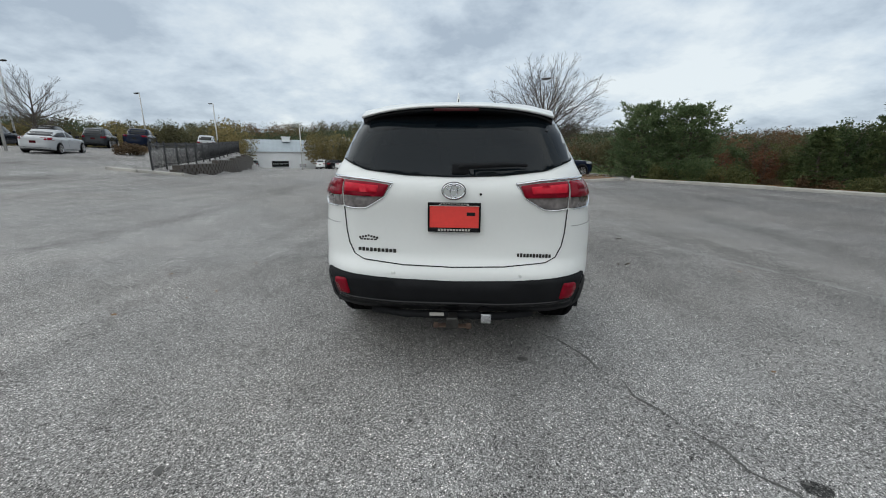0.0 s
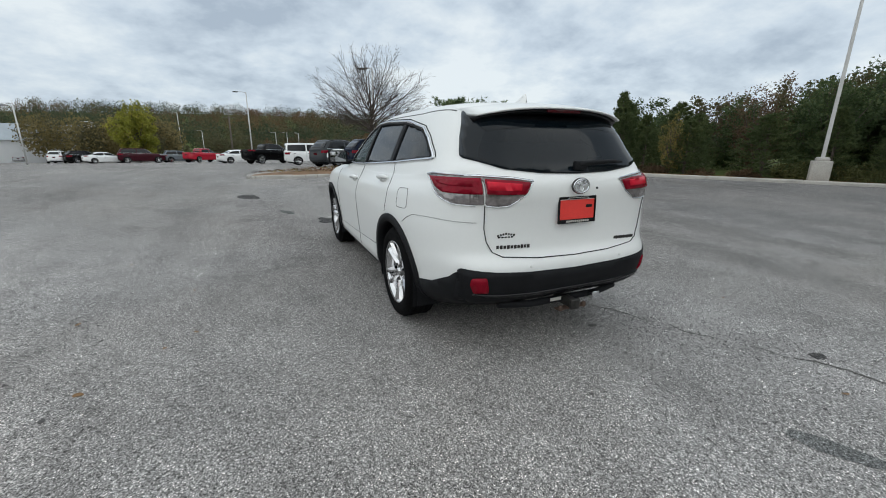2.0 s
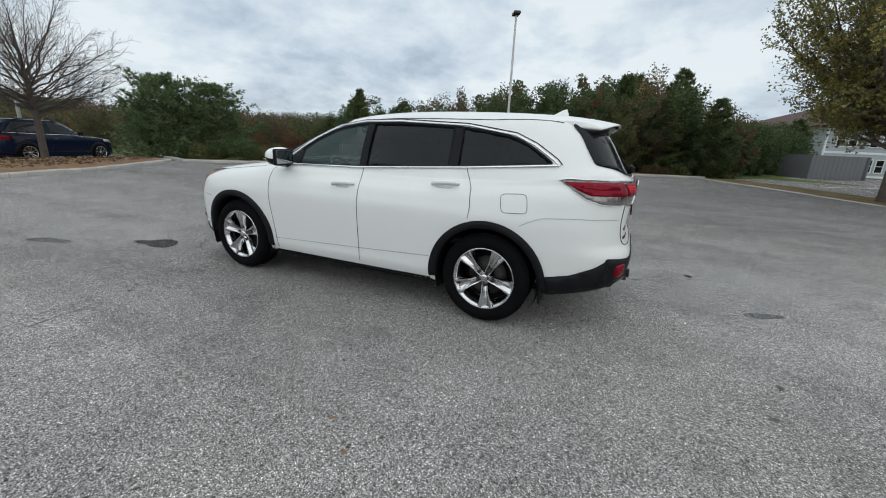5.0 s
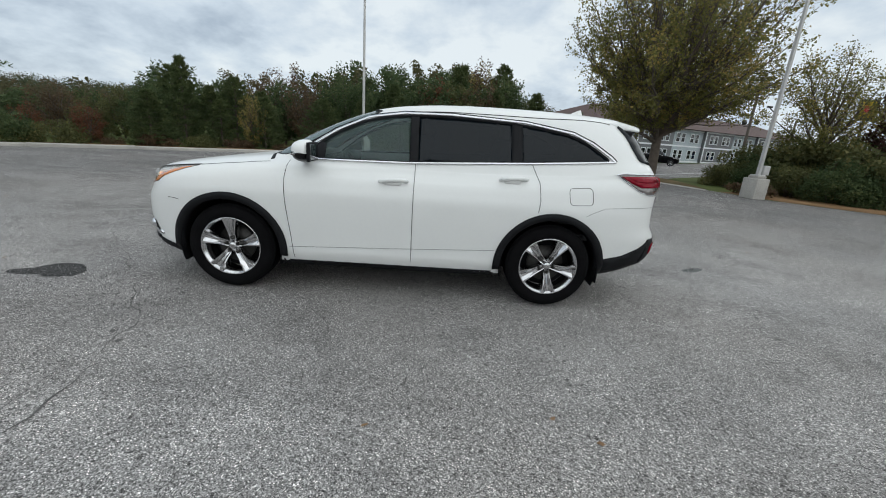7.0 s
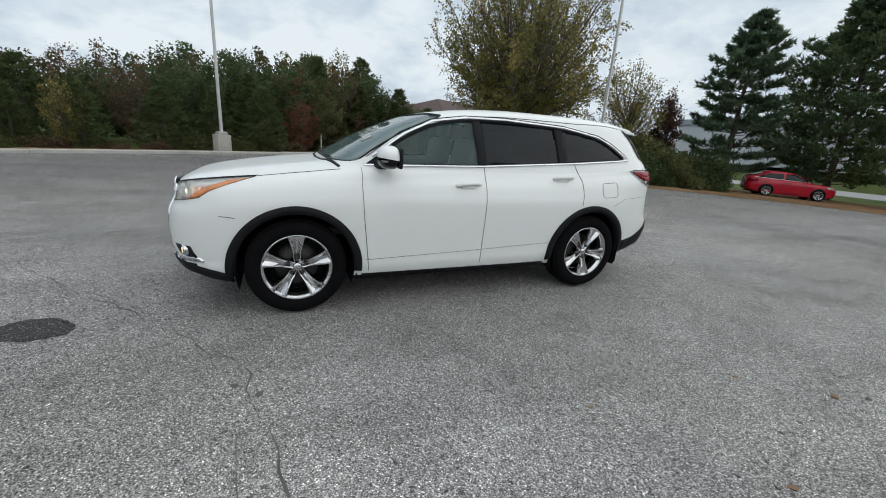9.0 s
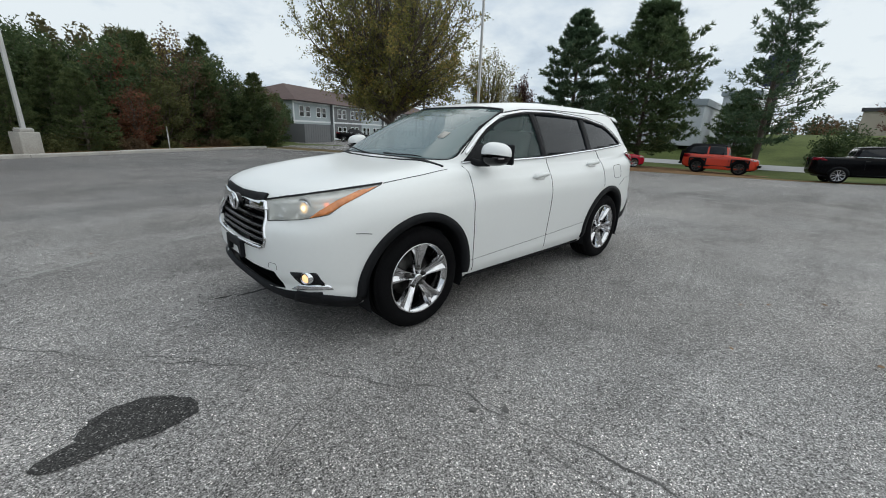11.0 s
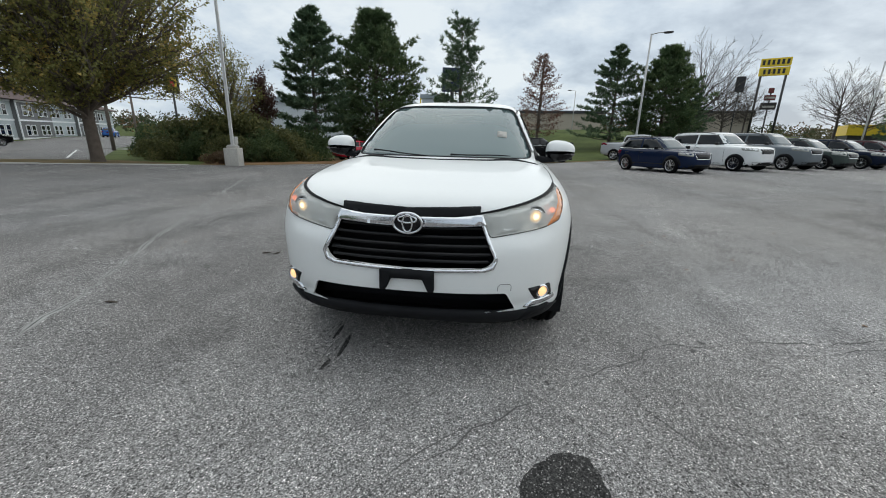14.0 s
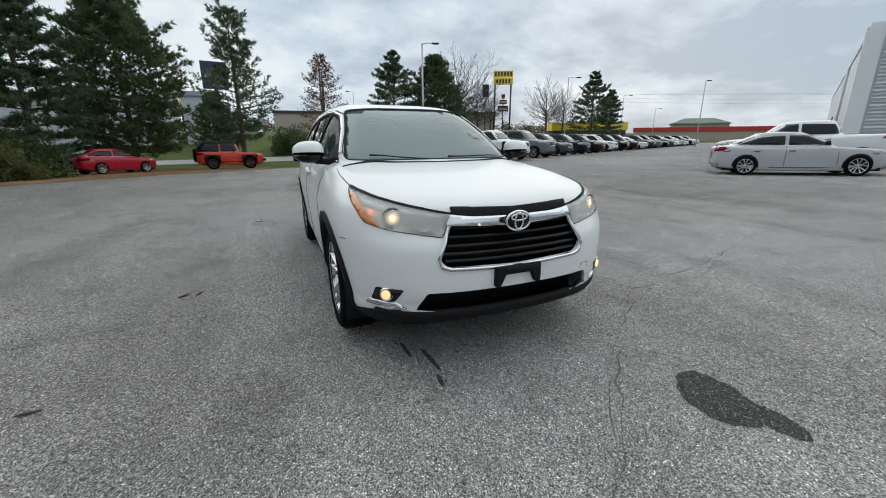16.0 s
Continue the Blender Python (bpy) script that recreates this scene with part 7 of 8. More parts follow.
for _what, _s, _o, _h, _w in (("full round-topped pine", -3.0, 5.0, 4.35, 1.15), ("full round-topped pine", -0.5, 5.6, 4.05, 1.15), ("russet autumn tree", 23.4, 5.4, 5.0, 0.95), ("pale golden young tree", 11.0, 2.4, 3.0, 0.75),
                           ("pale golden young tree", 29.6, 8.0, 7.2, 0.85), ("young dark green pine", 31.6, 7.4, 7.2, 0.8), ("dark green broadleaf tree", 26.5, 8.0, 6.4, 1.1), ("dark green broadleaf tree", 20.8, 8.0, 5.6, 1.2), ("thin brown autumn tree", 27.0, 4.0, 5.0, 1.2), ("young dark green pine", 8.2, 4.6, 4.2, 0.8)):
    woods_tree(_what, _s, _o, _h, _w)
for _x, _y, _h in ((26.6, -7.3, 3.3), (29.6, -8.4, 3.6), (32.3, -9.4, 3.8), (35.0, -10.8, 3.9), (28.4, -7.0, 3.9), (38.0, -11.6, 4.5), (42.0, -13.2, 4.8), (46.0, -15.4, 5.0), (49.5, -17.4, 4.6)):
    _d = Vector((_x, _y)) - KA
    woods_tree("dark green broadleaf tree", _d.dot(KU), _d.dot(KN), _h, 1.2)
# undergrowth at the foot of the woods
for k in range(30):
    p = KA + KU * (-14 + 1.75 * k + rw.uniform(-0.4, 0.4)) + KN * rw.uniform(1.6, 2.4)
    if inside(p.x, p.y, LOT_EDGE) or p.y < 3.7 - 0.457 * p.x:
        continue
    m = rw.choice((U1, U2, S3, S3))
    plant("undergrowth", Matrix.Translation((p.x, p.y, lot_z(p.x, p.y) - 0.05)) @ Matrix.Rotation(rw.uniform(0, 6), 4, "Z") @ Matrix.Scale(rw.uniform(0.35, 0.65) * (1.5 if m is S3 else 1.0), 4), "tangled undergrowth at the foot of the woods", "bush", m, "undergrowth")


def far_woods(name, label, a0, a1, d0, d1, count, leaf, seed, tree_h=9.0, per=46, size=1.25, lot=False, stand=None):
    """A distant wooded slope as one mass: leafy clumps on the hillside."""
    rng = np.random.default_rng(seed)
    a = np.radians(rng.uniform(a0, a1, count))
    d = d0 + (d1 - d0) * rng.uniform(0, 1, count) ** 0.8
    x, y = d * np.sin(a), d * np.cos(a)
    # trees of one colour grow together in stands
    v = np.sin(x / 21 + 1.3) + np.sin(y / 33 + 0.4) + np.sin((x + y) / 14) + rng.normal(size=count) * 0.45
    keep = [i for i in range(count) if (lot or not inside(x[i], y[i], LOT_EDGE)) and (stand is None or stand[0] <= v[i] < stand[1])]
    base = np.array([(x[i], y[i], lot_z(x[i], y[i]) + hill_z(x[i], y[i])) for i in keep])
    n = len(base)
    h = tree_h * rng.uniform(0.65, 1.25, n)
    r = h * rng.uniform(0.28, 0.42, n)
    g = rng.normal(size=(n, per, 3))
    g /= np.linalg.norm(g, axis=2, keepdims=True)
    p = g * rng.uniform(0.55, 1.0, (n, per, 1)) * np.stack([r, r, h * 0.42], 1)[:, None, :]
    p += (base + np.stack([0 * h, 0 * h, h * 0.55], 1))[:, None, :]
    v, f = blades(p.reshape(-1, 3), size, rng)
    o = new(name, mesh_np(name, v, f, leaf))
    tagged(o, label, "woods", kind="stuff")


for _k, (_leaf, _c, _v) in enumerate(((FAR_OLIVE, 900, (0.0, 1.35)), (FAR_GREEN, 800, (-9, 0.0)), (FAR_RUST, 420, (1.35, 9)))):
    far_woods("far_woods", "autumn woods on the distant hills", -70, 100, 118, 330, 4000, _leaf, 200 + _k, 9.0, 110, 0.55, stand=_v)
    far_woods("near_woods", "mixed autumn woods beyond the far lot", -14, 62, 62, 115, 900, _leaf, 220 + _k, 5.2, 220, 0.34, stand=_v)
    far_woods("far_woods", "autumn woods behind the inn and shops", 100, 226, 130, 300, int(_c * 0.45), _leaf, 240 + _k, 7.0, 80, 0.62)
    far_woods("lot_trees", "yellow-green trees behind the raised lot's end", -37, -31, 78, 100, int(_c * 0.012), (FAR_TAN, FAR_OLIVE, FAR_TAN)[_k], 300 + _k, 8.5, 480, 0.32, True)
    far_woods("lot_trees", "yellow-green trees between the two lots", -23, -10, 78, 100, int(_c * 0.035), (FAR_TAN, FAR_OLIVE, FAR_TAN)[_k], 260 + _k, 7.0, 480, 0.32, True)
    far_woods("lot_trees", "autumn trees behind the raised lot", -75, -33, 66, 115, int(_c * 0.22), (FAR_TAN, FAR_OLIVE, FAR_TAN)[_k], 280 + _k, 4.0, 300, 0.27, True)


# dry leaves heaped on the planting island
rl = np.random.default_rng(77)
for _leaf, _n in ((LEAF_BROWN, 900), (LEAF_GOLD, 260), (LEAF_RUST, 260)):
    c = []
    while len(c) < _n:
        x, y = rl.uniform(-2.5, 8.6), rl.uniform(12.7, 19.7)
        if inside(x, y, [(-2.1, 13.2), (-1.8, 14.2), (3.6, 19.2), (7.4, 19.3), (8.2, 17.6), (3.9, 14.4), (0.5, 13.0)]):
            c.append((x, y, lot_z(x, y) + 0.235))
    v, f = blades(np.array(c), 0.11, rl)
    v[:, 2] = np.maximum(v[:, 2] * 0.5 + np.repeat(np.array(c)[:, 2], 3) * 0.5, np.repeat(np.array(c)[:, 2], 3) - 0.02)
    tagged(new("fallen_leaves", mesh_np("fallen_leaves", v, f, _leaf)), "dry fallen leaves heaped on the planting island", "leaves", kind="stuff")


# ---- lamp posts, poles and signs ----
WOOD_POLE = mat("weathered_pole_wood", (0.12, 0.10, 0.085), 0.9, var=0.3, scale=3, fine=40, bump=0.3)
SIGN_YELLOW = mat("sign_yellow", (0.78, 0.55, 0.03), 0.5, var=0.08)
SIGN_BLACK = mat("sign_black", (0.02, 0.02, 0.022), 0.5, var=0.2)
SIGN_RED = mat("sign_red", (0.45, 0.03, 0.03), 0.5, var=0.1)
SIGN_NAVY = mat("billboard_navy", (0.02, 0.03, 0.07), 0.5, var=0.3, scale=0.6)


def lamp_post(x, y, height, base_h=0.0, arm=1.1, turn=0.0, heads=1, lean=0.0, label="pale grey parking-lot lamp post", box_head=False, radius=0.085):
    z = lot_z(x, y) + hill_z(x, y)
    root = thing("lamp_post", Matrix.Translation((x, y, z)) @ Matrix.Rotation(turn, 4, "Z") @ Matrix.Rotation(lean, 4, "Y"), label, "lamp post", "lamp posts of the lot")
    if base_h:
        part("concrete_base", joined(box((0.62, 0.62, base_h + 0.3), (0, 0, base_h / 2 - 0.15), 0.03), box((0.42, 0.42, 0.10), (0, 0, base_h + 0.05), 0.02)), CONCRETE, root, "stained concrete footing")
        part("base_plate", box((0.36, 0.36, 0.04), (0, 0, base_h + 0.12), 0.01), POLE_PAINT, root)
    bm = bmesh.new()
    add_tube(bm, [(0, 0, base_h), (0, 0, height)], [radius, radius * 0.72], 4 if base_h else 8)
    part("post", bm, POLE_PAINT, root, smooth=not base_h)
    for k in range(heads):
        s = 1 if k == 0 else -1
        if box_head:
            part("lamp_head", box((0.62, 0.34, 0.13), (0, 0, height + 0.05), 0.02), DARK_METAL, root, "flat lamp head")
        else:
            part("arm", tube([(0, 0, height - 0.05), (s * arm * 0.5, 0, height + 0.03), (s * arm, 0, height + 0.02)], [0.035, 0.03, 0.03], 6), POLE_PAINT, root)
            part("lamp_head", joined(box((0.62, 0.26, 0.10), (s * (arm + 0.2), 0, height + 0.0), 0.035), box((0.42, 0.18, 0.03), (s * (arm + 0.22), 0, height - 0.06), 0.01)), DARK_METAL, root, "cobra lamp head")
    return root


p = lamp_post(18.4, 4.0, 7.9, 0.85, box_head=True, turn=0.5, label="pale grey lamp post on a concrete footing beside the kerb")
p = lamp_post(11.7, -13.0, 8.6, 0.80, box_head=True, turn=0.2, label="pale grey lamp post with a switch box on a concrete footing")
part("switch_box", box((0.20, 0.28, 0.36), (0.0, -0.26, 1.12), 0.02), POLE_PAINT, p)
part("camera_bracket", joined(tube([(0, 0, 3.25), (0.28, 0, 3.45)], 0.02, 6), box((0.08, 0.22, 0.07), (0.30, 0, 3.5), 0.02)), DARK_METAL, p)
lamp_post(5.8, 24.4, 6.5, arm=0.5, turn=2.6)
lamp_post(-11.0, -29.5, 9.0, arm=0.9, turn=2.75)
lamp_post(-35.7, -41.2, 9.0, arm=1.1, turn=2.7)
lamp_post(-62.6, -57.6, 9.0, arm=1.1, turn=2.7)
lamp_post(-95.5, -78.0, 9.0, arm=1.1, turn=2.7)
lamp_post(-57.0, -37.5, 9.2, arm=0.3, turn=2.7)
lamp_post(-2.6, 55.5, 8.8, arm=1.0, turn=3.1)
lamp_post(-24.0, 52.0, 5.9, arm=0.7, turn=3.0)
lamp_post(-15.9, 93.0, 9.5, arm=1.2, turn=3.1)
lamp_post(-13.6, 108.0, 6.5, arm=1.2, turn=3.1)
lamp_post(2.2, 100.0, 6.2, arm=1.2, turn=3.1)
lamp_post(4.8, 102.0, 6.2, arm=1.2, turn=3.1)
lamp_post(7.6, 104.0, 6.2, arm=1.2, turn=3.1)
lamp_post(-33.0, 35.2, 5.4, arm=0.2, turn=2.8, radius=0.07)
lamp_post(-40.0, 29.0, 7.0, arm=0.5, turn=2.9, heads=2)
lamp_post(-34.0, 48.5, 6.5, arm=0.2, turn=2.9)
lamp_post(-29.0, 19.0, 8.8, arm=0.4, turn=2.8)
lamp_post(-24.0, -74.0, 10.0, arm=0.8, turn=2.2, heads=2)
lamp_post(-12.8, -70.0, 6.3, arm=1.0, turn=0.4)


def utility_pole(x, y, height, arms=1, lamps=False, label="weathered wooden utility pole", lean=0.0):
    root = thing("utility_pole", ground_at(x, y) @ Matrix.Rotation(lean, 4, "X"), label, "utility pole", "utility poles")
    part("post", tube([(0, 0, -0.3), (0, 0, height)], [0.16, 0.11], 8), WOOD_POLE, root)
    for k in range(arms):
        part("cross_arm", box((2.2, 0.10, 0.12), (0, 0.12, height - 0.5 - 0.9 * k), 0.01), WOOD_POLE, root, smooth=False)
    if lamps:
        for s in (-1, 1):
            part("floodlight", box((0.35, 0.3, 0.40), (s * 0.8, 0, height * 0.58), 0.05, Matrix.Rotation(s * 0.5, 4, "Y")), DARK_METAL, root)
        part("bracket", box((1.6, 0.06, 0.06), (0, 0, height * 0.54), 0.01), DARK_METAL, root)


utility_pole(36.0, -30.0, 9.0, 0, True, "dark pole with two floodlights")
utility_pole(45.0, -42.0, 6.5, 0)
utility_pole(-65.6, 70.6, 7.5, 1, lean=-0.05)
utility_pole(-6.4, 85.0, 9.5, 2)
utility_pole(-6.6, -63.7, 10.6, 0)
utility_pole(-75.0, -74.0, 12.0, 3)
utility_pole(-70.0, -72.0, 12.5, 0)
# overhead lines
wires = thing("overhead_wires", Matrix(), "thin black overhead power lines between distant poles", "wires")
for k, (dz, dx) in enumerate(((11.5, 0.8), (11.5, -0.8), (10.6, 0.0), (9.7, 0.6))):
    a, b = Vector((-75 + dx, -74, dz)), Vector((-230 + dx, -20 - 8 * k, dz + 3))
    pts = [a.lerp(b, t) - Vector((0, 0, 3.2 * t * (1 - t))) for t in np.linspace(0, 1, 10)]
    part("wire", tube(pts, 0.016, 4), SIGN_BLACK, wires)


def pole_sign(name, x, y, turn, label, legs, boards, posts_h, bars=(), leg_r=0.16, sunk=0.0):
    """A sign on tall posts: boards of (width, height, centre z, material), and bars of print on them."""
    root = thing(name, ground_at(x, y, -sunk) @ Matrix.Rotation(turn, 4, "Z"), label, "sign")
    for lx in legs:
        part("post", tube([(lx, 0, -0.3), (lx, 0, posts_h)], leg_r, 8), SIGN_BLACK, root)
    for w, h, z, m in boards:
        part("board", box((w, 0.35, h), (0, 0.0, z), 0.04), m, root, smooth=False)
    for x0, z, w, h, m in bars:
        part("print_bar", box((w, 0.04, h), (x0, 0.20, z), 0.0), m, root, smooth=False)
    return root


DEEP_RED = mat("faded_dark_red_board", (0.13, 0.022, 0.024), 0.5, var=0.2, scale=2)
# stacked yellow letter panels high over the road
bars = []
for row, n in ((13.15, 6), (11.85, 5)):
    for k in range(n):
        cx = (k - (n - 1) / 2) * 0.57
        bars += [(cx, row + 0.02, 0.30, 0.66, SIGN_BLACK)]
pole_sign("yellow_letter_sign", -40.6, -66.1, -0.52, "tall yellow roadside sign of black-barred letter panels on two posts", (-1.5, 1.5), ((3.65, 1.16, 13.15, SIGN_YELLOW), (3.65, 1.16, 11.88, SIGN_YELLOW)), 12.4, bars, sunk=hill_z(-40.6, -66.1) + 0.1)
pole_sign("stacked_sign", -43.9, -71.4, -0.5, "stacked red and dark roadside sign boards on a post", (0,), ((1.5, 0.8, 9.0, DEEP_RED), (2.1, 1.1, 7.7, SIGN_BLACK), (0.75, 0.8, 10.1, DEEP_RED)), 9.8, ((0, 9.0, 1.3, 0.3, CONCRETE), (0, 7.6, 1.6, 0.3, CONCRETE)), leg_r=0.11, sunk=hill_z(-43.9, -71.4) + 0.4)
pole_sign("billboard", 8.0, -67.1, 0.18, "dark navy billboard on a post behind the pines", (0,), ((3.4, 3.8, 8.0, SIGN_NAVY),), 7.0, ((-0.3, 8.4, 0.9, 1.3, DEEP_RED), (0.7, 7.9, 1.2, 0.4, CONCRETE), (-0.6, 6.6, 1.9, 0.25, CONCRETE)), 0.3)
pole_sign("small_dark_sign", -27.8, -49.4, -0.3, "small dark hanging sign board among bare trees", (0,), ((0.9, 1.7, 7.9, SIGN_BLACK),), 7.6, leg_r=0.06, sunk=hill_z(-27.8, -49.4))
pole_sign("inn_sign", 51.0, -56.0, 0.75, "black and yellow inn sign on a post", (0,), ((1.9, 2.7, 8.5, SIGN_BLACK), (1.35, 2.1, 8.55, SIGN_YELLOW)), 8.0, ((0, 8.6, 0.6, 0.9, SIGN_RED),), 0.16)
arch = thing("yellow_arch_sign", ground_at(14.9, -79.4), "small pale yellow sign on a tall pole behind the trees", "sign")
part("post", tube([(0, 0, -0.3), (0, 0, 4.6)], 0.14, 8), SIGN_BLACK, arch)
part("board", joined(box((0.28, 0.2, 1.5), (-0.9, 0, 5.2), 0.08), box((0.28, 0.2, 1.5), (0.0, 0, 5.2), 0.08), box((0.28, 0.2, 1.5), (0.9, 0, 5.2), 0.08), box((2.1, 0.2, 0.3), (0, 0, 5.9), 0.08), box((2.4, 0.2, 0.3), (0, 0, 4.5), 0.05)), SIGN_YELLOW, arch, smooth=False)
post = thing("small_sign_post", ground_at(21.5, -0.9), "small white plate on a short post at the kerb", "sign")
part("post", tube([(0, 0, -0.2), (0, 0, 1.05)], 0.03, 6), POLE_PAINT, post)
part("plate", box((0.24, 0.02, 0.34), (0, 0.0, 0.98), 0.005), CONCRETE, post, smooth=False)

# ---- island, verge and drive ----
def flat_patch(name, poly, material, label, category, lift=0.02, gap=0.8, kind="structure", mound=0.0):
    edge = along_edges(poly, gap)
    xs, ys = [q[0] for q in poly], [q[1] for q in poly]
    inner = []
    for i in range(int((max(xs) - min(xs)) / gap) + 1):
        for j in range(int((max(ys) - min(ys)) / gap) + 1):
            x, y = min(xs) + (i + 0.5) * gap, min(ys) + (j + 0.5) * gap
            if inside(x, y, poly) and min((x - e[0]) ** 2 + (y - e[1]) ** 2 for e in edge) > (gap * 0.5) ** 2:
                inner.append((x, y))
    vs, fs = meshed(edge, inner)
    tri = [f for f in fs if inside(sum(vs[i].x for i in f) / len(f), sum(vs[i].y for i in f) / len(f), poly)]
    v3 = []
    for k, v in enumerate(vs):
        m = 0.0
        if mound:
            m = mound * min(1.0, min(math.hypot(v.x - e[0], v.y - e[1]) for e in edge) / 1.2)
        v3.append((v.x, v.y, lot_z(v.x, v.y) + hill_z(v.x, v.y) + lift + m))
    return tagged(from_arrays(name, v3, tri, material), label, category, kind=kind)


ISLAND = fillet([(-2.5, 12.9), (-2.0, 14.4), (3.5, 19.5), (7.6, 19.6), (8.6, 17.6), (4.0, 14.2), (0.5, 12.7)], [0.7, 0.7, 0.8, 0.8, 0.8, 1.5, 1.2], 5)
flat_patch("tree_island", ISLAND, MULCH, "mulched planting island strewn with dry leaves", "planting bed", 0.10, 0.5, mound=0.10)
kerb_run(ISLAND + ISLAND[:1], 0.13, 0.15, name="island_kerb")
flat_patch("leaf_litter", [(13.3, -12.7), (11.2, -13.9), (9.5, -17.4), (6.9, -20.8), (1.7, -25.2), (1.5, -30.5), (8.5, -31.8), (13.8, -28.0), (15.2, -21.0), (14.6, -15.2)], EARTH, "rust-brown leaf litter along the edge of the lot", "leaf litter", 0.012)
flat_patch("leaf_litter", [(1.7, -25.2), (-3.2, -27.0), (-9.4, -29.2), (-10.0, -30.2), (-3.4, -28.3), (1.4, -26.9)], EARTH, "thin strip of brown earth along the grass", "leaf litter", 0.012)
flat_patch("leaf_litter", [(24.35, -6.5), (8.9, 17.3), (10.4, 18.2), (26.0, -5.6)], EARTH, "dry leaves between the kerb and the woods", "leaf litter", 0.05)
STREWN_GRASS = mat("leaf_strewn_grass", (0.085, 0.080, 0.032), 0.95, var=0.4, scale=0.8, fine=14, bump=0.6, tint=(0.150, 0.105, 0.052), spec=0.1)
flat_patch("grass_strip", [(24.3, -6.6), (18.1, -9.76), (13.4, -12.28), (15.5, -13.0), (18.4, -13.5), (20.2, -12.6), (22.5, -11.0), (26.2, -8.8)], STREWN_GRASS, "narrow strip of leaf-strewn grass between the lot and the exit drive", "grass", 0.035, 0.6)
LIGHT_ROAD = mat("pale_concrete_road", (0.33, 0.33, 0.33), 0.9, var=0.12, scale=0.6, bump=0.1)
flat_patch("road", [(40, -33), (15, -38), (-8, -40.5), (-8, -45), (15, -43), (40, -39)], LIGHT_ROAD, "pale side road beyond the grass verge", "road", 0.03, 2.5)
LINE = mat("worn_white_line", (0.62, 0.62, 0.60), 0.8, var=0.3, scale=3, fine=30)
for k, (a, b) in enumerate((((22.5, -14.5), (40, -30)), ((26.5, -13.0), (44, -28.5)))):
    a, b = Vector(a), Vector(b)
    n = Vector((-(b - a).y, (b - a).x)).normalized() * 0.06
    flat_patch("road_line", [tuple(a - n), tuple(b - n), tuple(b + n), tuple(a + n)], LINE, "worn white line along the exit drive", "road marking", 0.012, 2.0)


flat_patch("inn_car_park", [(33.5, -19.0), (36.0, -13.5), (54.0, -22.8), (86.0, -80.0), (66.0, -84.0), (42.0, -36.0)], ASPHALT, "grey asphalt car park in front of the inn", "parking lot", 0.02, 3.0)


# retaining wall with fence
def build_wall():
    BLOCK = mat("retaining_wall_block", (0.078, 0.068, 0.060), 0.95, var=0.3, scale=1.2, fine=20, bump=0.4, rand=0.05)
    root = thing("retaining_wall", Matrix(), "curved grey block retaining wall below the raised lot", "wall", kind="structure")
    n, course = 46, 0.2
    for c in range(8):
        for k in range(n):
            t = (k + 0.5 * (c % 2)) / n
            along = t * WALL_LEN
            bow = -2.0 * math.sin(math.pi * min(1, t * 1.05)) * 0.4
            x, y = WALL_A[0] + WALL_U[0] * along + WALL_N[0] * bow, WALL_A[1] + WALL_U[1] * along + WALL_N[1] * bow
            low = -0.036 * soft(y - 19) - 0.1
            top = lot_z(x + WALL_N[0] * 2.2, y + WALL_N[1] * 2.2) + 0.05
            z = low + course * (c + 0.5)
            if z > top:
                continue
            if (0, 0) not in build_wall.mesh:
                build_wall.mesh[(0, 0)] = finish(box((WALL_LEN / n - 0.004, 0.34, course - 0.004), (0, 0, 0), 0.006), "block", BLOCK, root, smooth=False)
                o = build_wall.mesh[(0, 0)]
            else:
                o = new("block", build_wall.mesh[(0, 0)].data)
                o.parent = root
            o.matrix_local = Matrix.Translation((x, y, z)) @ Matrix.Rotation(math.atan2(WALL_U[1], WALL_U[0]), 4, "Z")
    fence = thing("metal_fence", Matrix(), "black metal picket fence along the raised lot", "fence")
    posts = []
    for k in range(15):
        t = k / 14
        along = -0.5 + t * (WALL_LEN - 1)
        x, y = WALL_A[0] + WALL_U[0] * along + WALL_N[0] * (0.8 + 0.3 * t), WALL_A[1] + WALL_U[1] * along + WALL_N[1] * (0.8 + 0.3 * t)
        z = lot_z(x, y)
        posts.append(Vector((x, y, z)))
        part("post", box((0.07, 0.07, 1.45), (x, y, z + 0.6), 0.01), SIGN_BLACK, fence, smooth=False)
    for a, b in zip(posts, posts[1:]):
        for h in (0.2, 1.15):
            part("rail", tube([a + Vector((0, 0, h)), b + Vector((0, 0, h))], 0.02, 4), SIGN_BLACK, fence)
        for k in range(1, 18):
            p = a.lerp(b, k / 18)
            part("picket", tube([p + Vector((0, 0, 0.08)), p + Vector((0, 0, 1.28))], 0.011, 4), SIGN_BLACK, fence)


build_wall.mesh = {}
build_wall()
kerb_run([(-16.2, 12.4), (-14.6, 12.2), (-13.2, 13.0), (-13.4, 14.4)], 0.14, 0.2, name="island_kerb")

